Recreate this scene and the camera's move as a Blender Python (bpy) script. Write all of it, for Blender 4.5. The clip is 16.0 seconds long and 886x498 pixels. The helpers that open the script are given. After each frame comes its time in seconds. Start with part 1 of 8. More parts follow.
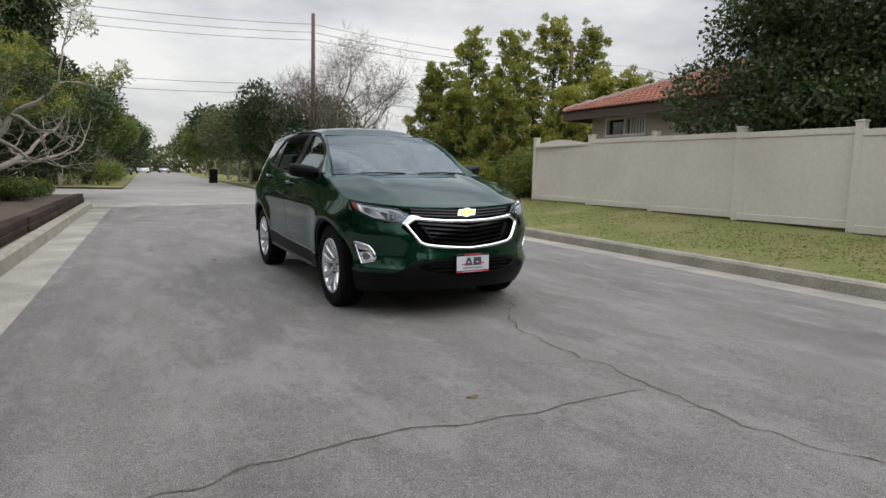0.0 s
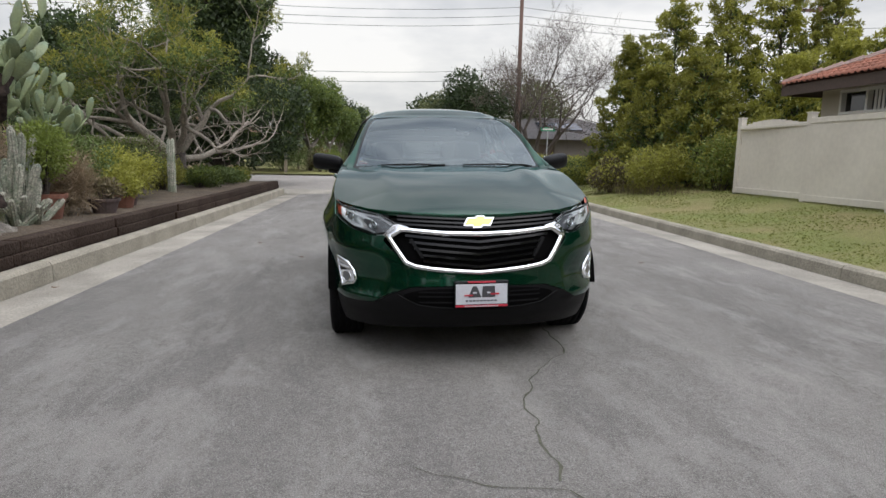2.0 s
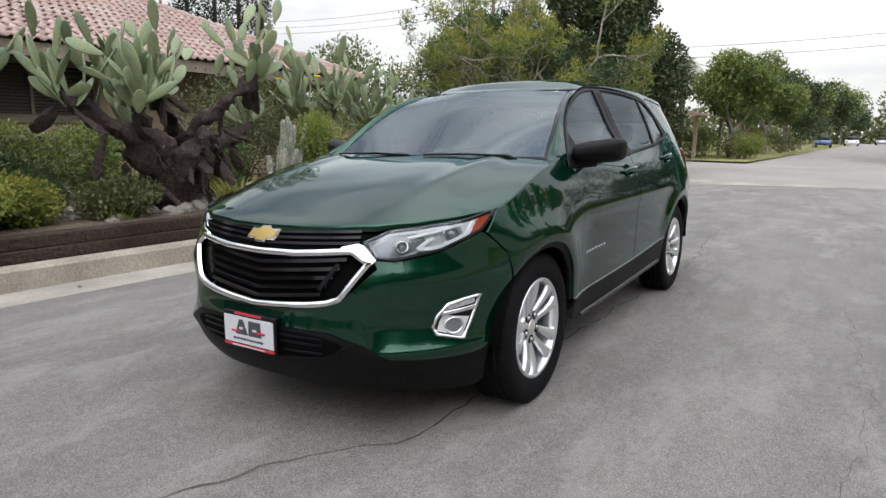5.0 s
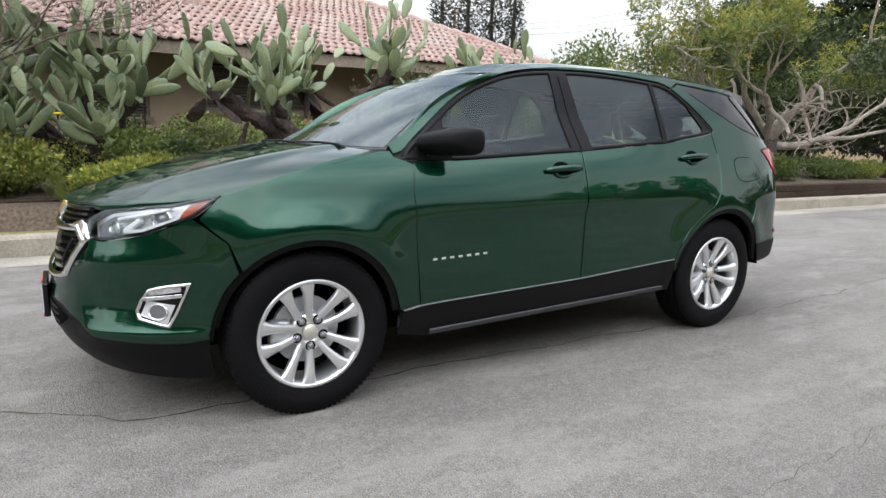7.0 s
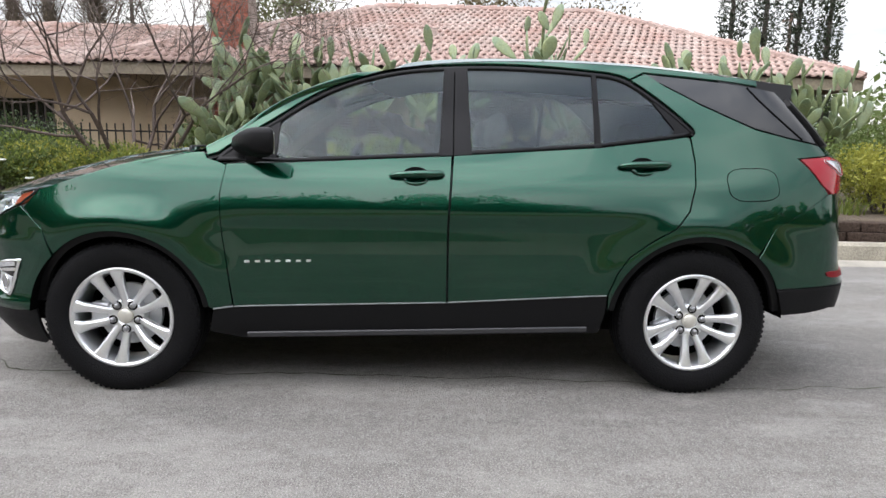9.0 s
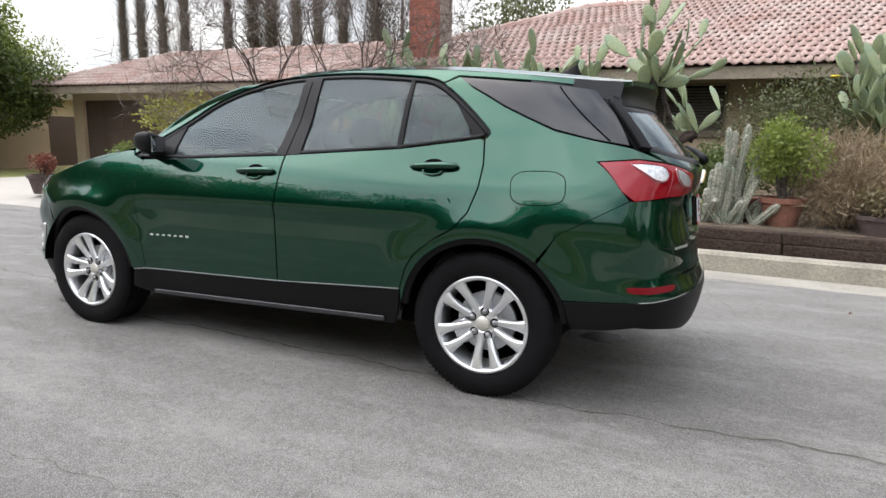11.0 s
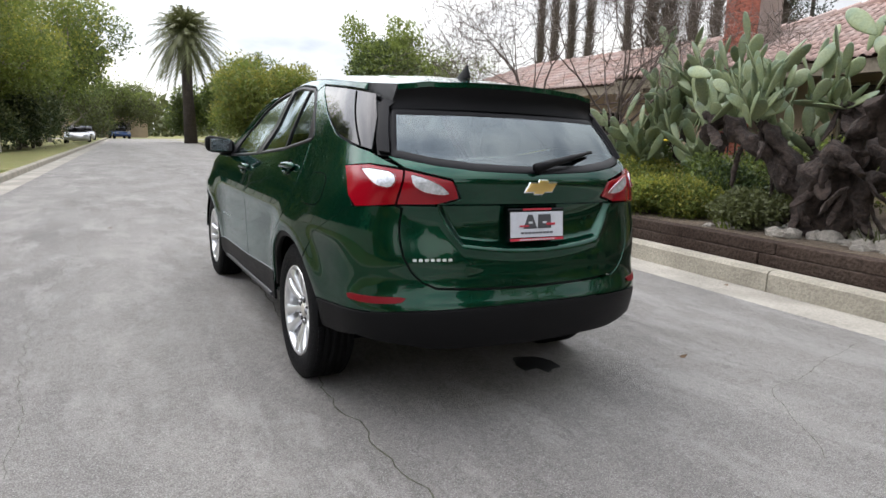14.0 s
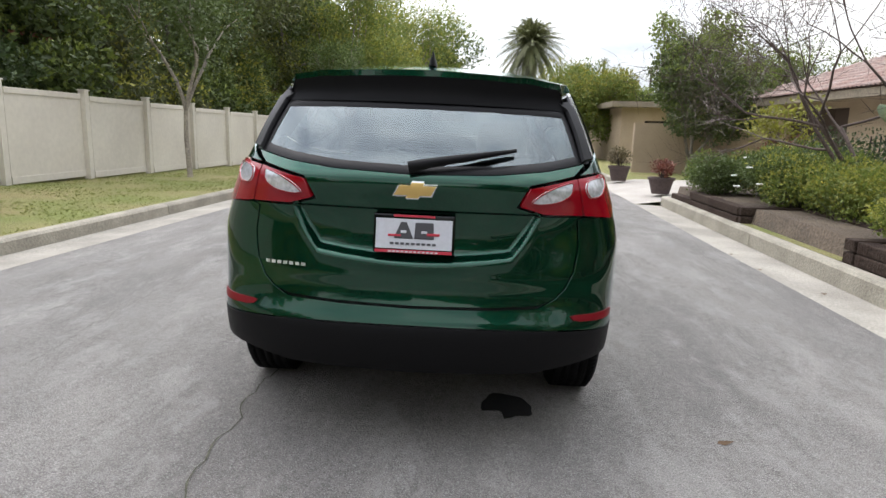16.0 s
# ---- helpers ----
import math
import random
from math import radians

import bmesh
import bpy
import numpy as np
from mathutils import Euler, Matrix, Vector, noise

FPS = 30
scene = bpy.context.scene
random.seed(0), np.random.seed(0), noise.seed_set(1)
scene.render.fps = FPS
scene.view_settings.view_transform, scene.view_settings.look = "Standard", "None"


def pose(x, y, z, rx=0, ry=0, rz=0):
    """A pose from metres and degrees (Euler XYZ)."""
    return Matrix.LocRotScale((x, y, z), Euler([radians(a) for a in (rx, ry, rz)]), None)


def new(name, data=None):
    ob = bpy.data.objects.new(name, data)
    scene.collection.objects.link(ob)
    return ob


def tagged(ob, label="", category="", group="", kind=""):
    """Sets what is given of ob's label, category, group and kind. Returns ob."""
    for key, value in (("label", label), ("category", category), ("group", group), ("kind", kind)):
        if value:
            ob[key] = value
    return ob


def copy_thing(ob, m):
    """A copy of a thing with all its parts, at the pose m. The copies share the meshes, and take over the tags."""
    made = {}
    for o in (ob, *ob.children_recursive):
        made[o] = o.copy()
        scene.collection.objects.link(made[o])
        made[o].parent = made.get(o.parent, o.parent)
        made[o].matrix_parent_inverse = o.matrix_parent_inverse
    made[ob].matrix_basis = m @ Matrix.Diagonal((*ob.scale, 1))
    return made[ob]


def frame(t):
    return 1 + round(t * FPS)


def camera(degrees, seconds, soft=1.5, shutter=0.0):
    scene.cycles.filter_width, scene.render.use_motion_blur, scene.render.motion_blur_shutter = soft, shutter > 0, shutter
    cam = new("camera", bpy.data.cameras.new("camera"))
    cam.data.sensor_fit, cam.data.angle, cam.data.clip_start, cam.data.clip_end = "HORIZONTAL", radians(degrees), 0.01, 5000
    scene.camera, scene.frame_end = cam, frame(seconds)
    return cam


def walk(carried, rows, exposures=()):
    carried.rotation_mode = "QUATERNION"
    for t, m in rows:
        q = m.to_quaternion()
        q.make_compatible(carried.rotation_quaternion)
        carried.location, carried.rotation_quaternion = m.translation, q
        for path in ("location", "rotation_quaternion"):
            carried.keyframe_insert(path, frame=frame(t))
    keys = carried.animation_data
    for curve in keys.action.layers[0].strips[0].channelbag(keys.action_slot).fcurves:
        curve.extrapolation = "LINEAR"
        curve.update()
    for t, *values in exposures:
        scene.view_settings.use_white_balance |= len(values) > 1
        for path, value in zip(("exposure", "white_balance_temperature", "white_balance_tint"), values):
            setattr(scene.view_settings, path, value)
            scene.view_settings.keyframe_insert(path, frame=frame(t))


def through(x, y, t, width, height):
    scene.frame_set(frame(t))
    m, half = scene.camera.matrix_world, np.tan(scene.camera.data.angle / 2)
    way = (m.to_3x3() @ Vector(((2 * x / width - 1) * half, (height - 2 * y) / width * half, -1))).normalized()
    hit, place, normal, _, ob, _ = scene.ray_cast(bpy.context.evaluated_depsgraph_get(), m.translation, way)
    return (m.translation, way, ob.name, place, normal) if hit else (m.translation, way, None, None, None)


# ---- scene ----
CAM_LENS = 70.20
PATH = [
    (0.000, -2.568, -6.680, 1.154, 83.30, -1.45, -27.61),
    (0.500, -2.193, -6.398, 1.174, 82.69, -1.58, -24.37),
    (1.000, -1.725, -6.205, 1.177, 82.47, -1.03, -19.55),
    (1.500, -1.231, -5.969, 1.202, 82.12, -1.07, -12.40),
    (2.000, -0.697, -5.780, 1.224, 81.63, -1.29, -7.44),
    (2.500, -0.228, -5.556, 1.243, 81.52, -1.60, -2.65),
    (3.000, 0.256, -5.343, 1.266, 80.58, -1.79, 1.56),
    (3.500, 0.717, -5.090, 1.291, 80.22, -1.78, 7.14),
    (4.000, 1.163, -4.785, 1.290, 79.86, -1.95, 14.25),
    (4.500, 1.584, -4.435, 1.265, 80.09, -1.10, 22.55),
    (5.000, 2.019, -4.047, 1.289, 79.48, -0.90, 32.51),
    (5.200, 2.202, -3.885, 1.284, 79.61, -0.55, 36.65),
    (5.725, 2.634, -3.459, 1.291, 79.25, -0.54, 45.26),
    (6.250, 2.993, -2.998, 1.289, 78.97, -1.02, 51.16),
    (6.775, 3.269, -2.491, 1.283, 78.82, -1.56, 56.17),
    (7.300, 3.451, -1.925, 1.280, 78.89, -1.69, 62.12),
    (7.500, 3.522, -1.700, 1.285, 79.04, -1.55, 64.10),
    (8.000, 3.626, -1.127, 1.281, 79.15, -1.40, 71.47),
    (8.500, 3.735, -0.538, 1.274, 79.54, -1.12, 79.93),
    (8.700, 3.744, -0.310, 1.253, 79.79, -1.14, 83.20),
    (9.225, 3.792, 0.314, 1.233, 80.30, -1.10, 91.92),
    (9.750, 3.775, 0.947, 1.219, 80.74, -1.24, 100.10),
    (10.275, 3.719, 1.571, 1.219, 80.90, -1.36, 107.12),
    (10.800, 3.648, 2.169, 1.241, 80.57, -1.29, 112.37),
    (11.000, 3.627, 2.370, 1.278, 79.80, -0.96, 113.81),
    (11.500, 3.553, 2.940, 1.290, 79.70, -0.97, 117.93),
    (12.000, 3.312, 3.431, 1.295, 79.43, -0.78, 122.49),
    (12.500, 3.004, 3.857, 1.294, 79.42, -0.68, 128.04),
    (13.000, 2.627, 4.156, 1.318, 79.50, -0.82, 137.05),
    (13.500, 2.193, 4.400, 1.321, 79.44, -0.82, 143.90),
    (14.000, 1.725, 4.595, 1.325, 79.53, -0.92, 151.82),
    (14.500, 1.218, 4.723, 1.326, 79.37, -0.86, 158.02),
    (15.000, 0.720, 4.768, 1.334, 79.29, -1.01, 165.16),
    (15.500, 0.225, 4.732, 1.340, 79.35, -1.07, 173.19),
    (16.000, -0.236, 4.664, 1.310, 79.42, -1.26, 182.66),
]
EXPOSURES = [(0, .0), (2.5, .14), (5.0, .42), (7.3, .80), (8.7, .90), (11.0, .80), (12.5, .72), (14.5, .68), (16.0, .72)]
cam = camera(CAM_LENS, 16.0, soft=1.5)
walk(cam, [(r[0], pose(*r[1:])) for r in PATH], EXPOSURES)

# ---- light: a bright overcast sky with a veiled sun ----
SUN_UP, SUN_ROUND = radians(58), radians(140)
world = bpy.data.worlds.new("world")
scene.world = world
world.use_nodes = True
wn, wl = world.node_tree.nodes, world.node_tree.links
sky = wn.new("ShaderNodeTexSky")
sky.sky_type = "NISHITA"
sky.sun_disc = False
sky.sun_elevation, sky.sun_rotation = SUN_UP, SUN_ROUND
sky.dust_density = 3.0
wco = wn.new("ShaderNodeTexCoord")
wmap = wn.new("ShaderNodeMapping")
wmap.inputs["Scale"].default_value = (1.0, 1.0, 3.2)
wl.new(wco.outputs["Generated"], wmap.inputs[0])
wnoise = wn.new("ShaderNodeTexNoise")
wnoise.inputs["Scale"].default_value, wnoise.inputs["Detail"].default_value, wnoise.inputs["Roughness"].default_value = 1.7, 9, .55
wl.new(wmap.outputs[0], wnoise.inputs["Vector"])
ramp = wn.new("ShaderNodeValToRGB")
ramp.color_ramp.elements[0].position, ramp.color_ramp.elements[0].color = .34, (2.3, 2.5, 2.85, 1)
ramp.color_ramp.elements[1].position, ramp.color_ramp.elements[1].color = .64, (7.4, 7.25, 7.0, 1)
middle = ramp.color_ramp.elements.new(.48)
middle.color = (4.7, 4.75, 4.85, 1)
wl.new(wnoise.outputs[0], ramp.inputs[0])
wmix = wn.new("ShaderNodeMix")
wmix.data_type = "RGBA"
wmix.inputs[0].default_value = .88
wl.new(sky.outputs[0], wmix.inputs[6])
wl.new(ramp.outputs[0], wmix.inputs[7])
wsep = wn.new("ShaderNodeSeparateXYZ")
wl.new(wco.outputs["Generated"], wsep.inputs[0])
wup = wn.new("ShaderNodeMapRange")
wup.interpolation_type = "SMOOTHSTEP"
wup.inputs[1].default_value, wup.inputs[2].default_value, wup.inputs[3].default_value, wup.inputs[4].default_value = .14, .95, 1.48, 2.20
wl.new(wsep.outputs["Z"], wup.inputs[0])
wmul = wn.new("ShaderNodeMix")
wmul.data_type, wmul.blend_type = "RGBA", "MULTIPLY"
wmul.inputs[0].default_value = 1
wl.new(wmix.outputs[2], wmul.inputs[6])
wl.new(wup.outputs[0], wmul.inputs[7])
# the cloud glows broadly round the veiled sun
wdot = wn.new("ShaderNodeVectorMath")
wdot.operation = "DOT_PRODUCT"
wdot.inputs[1].default_value = (math.cos(SUN_UP) * math.sin(SUN_ROUND), math.cos(SUN_UP) * math.cos(SUN_ROUND), math.sin(SUN_UP))
wl.new(wco.outputs["Generated"], wdot.inputs[0])
wglow = wn.new("ShaderNodeMapRange")
wglow.interpolation_type = "SMOOTHSTEP"
wglow.inputs[1].default_value, wglow.inputs[2].default_value, wglow.inputs[3].default_value, wglow.inputs[4].default_value = .10, 1.0, 1.0, 2.5
wl.new(wdot.outputs["Value"], wglow.inputs[0])
wbright = wn.new("ShaderNodeMix")
wbright.data_type, wbright.blend_type = "RGBA", "MULTIPLY"
wbright.inputs[0].default_value = 1
wl.new(wmul.outputs[2], wbright.inputs[6])
wl.new(wglow.outputs[0], wbright.inputs[7])
wtint = wn.new("ShaderNodeMix")
wtint.data_type, wtint.blend_type = "RGBA", "MULTIPLY"
wtint.inputs[7].default_value = (.955, .975, 1.045, 1)
whigh = wn.new("ShaderNodeMapRange")
whigh.inputs[1].default_value, whigh.inputs[2].default_value = .12, .6
wl.new(wsep.outputs["Z"], whigh.inputs[0])
wl.new(whigh.outputs[0], wtint.inputs[0])
wl.new(wbright.outputs[2], wtint.inputs[6])
wl.new(wtint.outputs[2], wn["Background"].inputs[0])
wn["Background"].inputs[1].default_value = 0.090
sun = new("sun", bpy.data.lights.new("sun", "SUN"))
sun.data.energy, sun.data.angle, sun.data.color = .5, radians(90), (1, .94, .85)
sun.matrix_basis = pose(0, 0, 30, 90 - 58, 0, 180 - 140)
# ---- materials ----


def material(name, color=(.5, .5, .5), rough=.6, metal=0.0, grain=0.0, scale=20.0, bump=0.0, stain=0.0, stain_scale=1.5, tint=None, coat=0.0, vary=0.0, space="Object", shine=.5):
    """A principled surface: fine grain and broad stains in the colour, relief, and a shift from piece to piece."""
    m = bpy.data.materials.new(name)
    m.use_nodes = True
    nt = m.node_tree
    n, l = nt.nodes, nt.links
    b = n["Principled BSDF"]
    b.inputs["Roughness"].default_value, b.inputs["Metallic"].default_value = rough, metal
    b.inputs["Coat Weight"].default_value = coat
    b.inputs["Specular IOR Level"].default_value = shine
    b.inputs["Coat Roughness"].default_value = .04
    b.inputs["Base Color"].default_value = (*color, 1)
    co = n.new("ShaderNodeTexCoord").outputs[space]
    last = None

    def mixed(fac, a, col, mode="MIX"):
        x = n.new("ShaderNodeMix")
        x.data_type, x.blend_type = "RGBA", mode
        if hasattr(fac, "links"):
            l.new(fac, x.inputs[0])
        else:
            x.inputs[0].default_value = fac
        if a is None:
            x.inputs[6].default_value = (*color, 1)
        else:
            l.new(a, x.inputs[6])
        if hasattr(col, "links"):
            l.new(col, x.inputs[7])
        else:
            x.inputs[7].default_value = (*col, 1)
        return x.outputs[2]

    def noise_tex(sc, detail=6, lo=.35, hi=.65):
        t = n.new("ShaderNodeTexNoise")
        t.inputs["Scale"].default_value, t.inputs["Detail"].default_value = sc, detail
        l.new(co, t.inputs["Vector"])
        r = n.new("ShaderNodeMapRange")
        r.inputs[1].default_value, r.inputs[2].default_value = lo, hi
        l.new(t.outputs[0], r.inputs[0])
        return r.outputs[0]

    if stain:
        t = tint or tuple(c * (1 - stain) for c in color)
        last = mixed(noise_tex(stain_scale, 8), last, t)
    fine = None
    if grain or bump:
        fine = noise_tex(scale, 8)
    if grain:
        g = n.new("ShaderNodeMapRange")
        g.inputs[3].default_value, g.inputs[4].default_value = 1 - grain, 1 + grain
        l.new(fine, g.inputs[0])
        last = mixed(1.0, last, g.outputs[0], "MULTIPLY")
    if vary:
        o = n.new("ShaderNodeObjectInfo")
        gi = n.new("ShaderNodeNewGeometry")
        ad = n.new("ShaderNodeMath")
        ad.operation = "ADD"
        l.new(o.outputs["Random"], ad.inputs[0])
        l.new(gi.outputs["Random Per Island"], ad.inputs[1])
        g = n.new("ShaderNodeMapRange")
        g.inputs[2].default_value = 2
        g.inputs[3].default_value, g.inputs[4].default_value = 1 - vary, 1 + vary
        l.new(ad.outputs[0], g.inputs[0])
        last = mixed(1.0, last, g.outputs[0], "MULTIPLY")
    if last is not None:
        l.new(last, b.inputs["Base Color"])
    if bump:
        u = n.new("ShaderNodeBump")
        u.inputs["Strength"].default_value, u.inputs["Distance"].default_value = min(1, bump), .01
        l.new(fine, u.inputs["Height"])
        l.new(u.outputs[0], b.inputs["Normal"])
    return m


def glass(name, tint=(.8, .85, .85), gloss=1.0):
    """A thin pane: tinted see-through with a mirror gloss that grows at a slant."""
    m = bpy.data.materials.new(name)
    m.use_nodes = True
    n, l = m.node_tree.nodes, m.node_tree.links
    n.remove(n["Principled BSDF"])
    t, g, x, f = n.new("ShaderNodeBsdfTransparent"), n.new("ShaderNodeBsdfGlossy"), n.new("ShaderNodeMixShader"), n.new("ShaderNodeFresnel")
    t.inputs[0].default_value = (*tint, 1)
    g.inputs["Roughness"].default_value, g.inputs["Color"].default_value = .0, (.86, .97, 1, 1)
    f.inputs[0].default_value = 1.5 * gloss
    l.new(f.outputs[0], x.inputs[0])
    l.new(t.outputs[0], x.inputs[1])
    l.new(g.outputs[0], x.inputs[2])
    l.new(x.outputs[0], n["Material Output"].inputs[0])
    return m


PAINT = material("green_paint", (.0034, .044, .0235), .22, .82, grain=.12, scale=900, coat=1.0, shine=.0)
PAINT.node_tree.nodes["Principled BSDF"].inputs["Coat Roughness"].default_value = .012
PAINT.node_tree.nodes["Principled BSDF"].inputs["Coat IOR"].default_value = 1.47
PAINT.node_tree.nodes["Principled BSDF"].inputs["Specular Tint"].default_value = (.10, .42, .46, 1)
PRIVACY = material("privacy_pane", (.004, .0045, .005), .03, coat=.15, shine=.42)
SATIN_BLACK = material("satin_black", (.004, .004, .0045), .38, grain=.1, scale=300, shine=.12)
BLACK_TRIM = material("black_plastic", (.0045, .0045, .005), .5, grain=.15, scale=500, bump=.1, shine=.14)
SILL_GREY = material("sill_plastic", (.030, .030, .033), .45, grain=.1, scale=300)
SEAM_GREY = material("seam_bright", (.20, .21, .21), .4, .3)
GLOSS_BLACK = material("gloss_black", (.003, .003, .0035), .14, coat=.15, shine=.25)
# near-black: shade inside openings and recesses is put into this colour; seams use it too
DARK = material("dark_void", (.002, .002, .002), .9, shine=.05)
CHROME = material("chrome", (.82, .83, .84), .08, 1.0)
ALLOY = material("silver_alloy", (.74, .75, .76), .30, .85, grain=.05, scale=200)
TYRE = material("tyre_rubber", (.0045, .0045, .005), .7, grain=.2, scale=120, bump=.3, shine=.12)
GOLD = material("gold_badge", (.70, .50, .18), .32, .85)
RED_LENS = material("red_lens", (.22, .001, .007), .15, coat=.35, shine=.3)
DEEP_RED = material("deep_red_lens", (.13, .002, .006), .4, shine=.2)
WHITE_LENS = material("clear_lens", (.55, .56, .58), .2, .5, grain=.25, scale=70, coat=.6)
AMBER = material("amber_lens", (.42, .085, .04), .2, coat=.6)
LAMP_WELL = material("lamp_well", (.16, .165, .18), .25, .4, coat=.8)
GUIDE_WHITE = material("light_guide_white", (.86, .87, .89), .25, coat=.6)
LAMP_GREY = material("lamp_grey", (.58, .59, .61), .35, .35, coat=.5)
SIDE_GLASS = glass("side_glass", (.76, .82, .79), .94)
REAR_GLASS = glass("rear_glass", (.46, .52, .52), .96)
BACK_GLASS = glass("back_glass", (.34, .42, .42), 1.22)
CLEAR = glass("clear_glass", (.93, .95, .95))
SCREEN_GLASS = glass("screen_glass", (.50, .58, .57), 1.34)
MIRROR = material("mirror_pane", (.62, .66, .66), .03, 1.0)
SEAT = material("grey_cloth", (.055, .056, .06), .9, grain=.2, scale=150)
TRIM_LIGHT = material("pale_headliner", (.42, .42, .40), .9, grain=.05, scale=90)
PLATE_WHITE = material("plate_white", (.50, .51, .54), .4, grain=.04, scale=60)
PLATE_RED = material("plate_red", (.42, .02, .04), .4)
# ---- mesh helpers ----


def mesh_of(bm, name, material_, smooth=False):
    me = bpy.data.meshes.new(name)
    bm.normal_update()
    bm.to_mesh(me)
    bm.free()
    me.materials.append(material_)
    if smooth:
        for p in me.polygons:
            p.use_smooth = True
    return me


def part(name, bm, material_, parent=None, label="", smooth=False):
    ob = new(name, mesh_of(bm, name, material_, smooth))
    if parent:
        ob.parent = parent
    if label:
        tagged(ob, label)
    return ob


def add_box(bm, x0, x1, y0, y1, z0, z1, m=None, bevel=0.0):
    c = bmesh.ops.create_cube(bm, size=1)["verts"]
    for v in c:
        v.co = Vector(((x0 + x1) / 2 + v.co.x * (x1 - x0), (y0 + y1) / 2 + v.co.y * (y1 - y0), (z0 + z1) / 2 + v.co.z * (z1 - z0)))
    if bevel:
        es = list({e for v in c for e in v.link_edges})
        r = bmesh.ops.bevel(bm, geom=es, offset=bevel, segments=2, affect="EDGES", profile=.5)
        c = list({v for f in r["faces"] for v in f.verts} | {v for v in c if v.is_valid})
    if m is not None:
        for v in c:
            v.co = m @ v.co
    return c


def box_bm(x0, x1, y0, y1, z0, z1, bevel=0.0, m=None):
    bm = bmesh.new()
    add_box(bm, x0, x1, y0, y1, z0, z1, m, bevel)
    return bm


def add_tube(bm, pts, radii, sides=8, cap=True):
    """A tapered tube along points."""
    rings = []
    pts = [Vector(p) for p in pts]
    ref = None
    for i, p in enumerate(pts):
        d = (pts[min(i + 1, len(pts) - 1)] - pts[max(i - 1, 0)]).normalized()
        if ref is None:
            ref = d.orthogonal().normalized()
        ref = (ref - d * ref.dot(d)).normalized()
        b = d.cross(ref)
        r = radii[i] if hasattr(radii, "__len__") else radii
        rings.append([bm.verts.new(p + (ref * math.cos(a) + b * math.sin(a)) * r) for a in (2 * math.pi * k / sides for k in range(sides))])
    for a, b in zip(rings, rings[1:]):
        for k in range(sides):
            bm.faces.new((a[k], a[(k + 1) % sides], b[(k + 1) % sides], b[k]))
    if cap:
        bm.faces.new(rings[0][::-1])
        bm.faces.new(rings[-1])
    return rings


def add_lathe(bm, profile, sides=48, axis="x", close=False):
    """Turn a profile of (along, radius) round an axis."""
    rings = []
    for a, r in profile:
        ring = []
        for k in range(sides):
            t = 2 * math.pi * k / sides
            p = (a, r * math.cos(t), r * math.sin(t)) if axis == "x" else (r * math.cos(t), r * math.sin(t), a)
            ring.append(bm.verts.new(p))
        rings.append(ring)
    for a, b in zip(rings, rings[1:] + ([rings[0]] if close else [])):
        for k in range(sides):
            bm.faces.new((a[k], a[(k + 1) % sides], b[(k + 1) % sides], b[k]))
    return rings


def dense(poly, step=.03, closed=True):
    out = []
    for i in range(len(poly) - (0 if closed else 1)):
        a, b = poly[i], poly[(i + 1) % len(poly)]
        k = max(1, int(math.hypot(b[0] - a[0], b[1] - a[1]) / step))
        out += [(a[0] + (b[0] - a[0]) * j / k, a[1] + (b[1] - a[1]) * j / k) for j in range(k)]
    if not closed:
        out.append(poly[-1])
    return out


def rounded(poly, n=4):
    """Round a polygon's corners by cutting them twice."""
    for _ in range(n):
        out = []
        for i in range(len(poly)):
            a, b = poly[i], poly[(i + 1) % len(poly)]
            out += [(a[0] * .8 + b[0] * .2, a[1] * .8 + b[1] * .2), (a[0] * .2 + b[0] * .8, a[1] * .2 + b[1] * .8)]
        poly = out
        if len(poly) > 120:
            break
    return poly


def area2(poly):
    return sum(a[0] * b[1] - b[0] * a[1] for a, b in zip(poly, poly[1:] + poly[:1]))


def inset(poly, d):
    if area2(poly) < 0:
        poly = poly[::-1]
    n, out = len(poly), []
    for i in range(n):
        p, q, r = poly[i - 1], poly[i], poly[(i + 1) % n]
        e0, e1 = Vector((q[0] - p[0], q[1] - p[1])), Vector((r[0] - q[0], r[1] - q[1]))
        if e0.length < 1e-7 or e1.length < 1e-7:
            out.append(q)
            continue
        n0, n1 = Vector((-e0.y, e0.x)).normalized(), Vector((-e1.y, e1.x)).normalized()
        m = n0 + n1
        m = m / max(.35, m.dot(n0)) if m.length > 1e-6 else n0
        out.append((q[0] + m.x * d, q[1] + m.y * d))
    return out
# ---- the street ----
KERB_L, KERB_R = -3.79, 4.42
EDGE_L, EDGE_R = -3.27, 3.89
LEAN = .045  # the street runs a little askew to the car
END_Y = 15.6
SLOPE = math.tan(radians(1.3))


def ground_z(x):
    """The road's camber: tilted under the car, falling to both gutters."""
    if x < -1.2:
        return SLOPE * -1.2 - (-1.2 - x) * .034
    if x > 1.4:
        return SLOPE * 1.4 - (x - 1.4) * .003
    return SLOPE * x


def road_z(x, y):
    return ground_z(x - LEAN * y)


def lawn_z(y):
    return float(np.interp(y, (-70, -46, -18, -6, -1, 8, 16), (-.05, -.05, .10, .26, .44, .54, .50)))


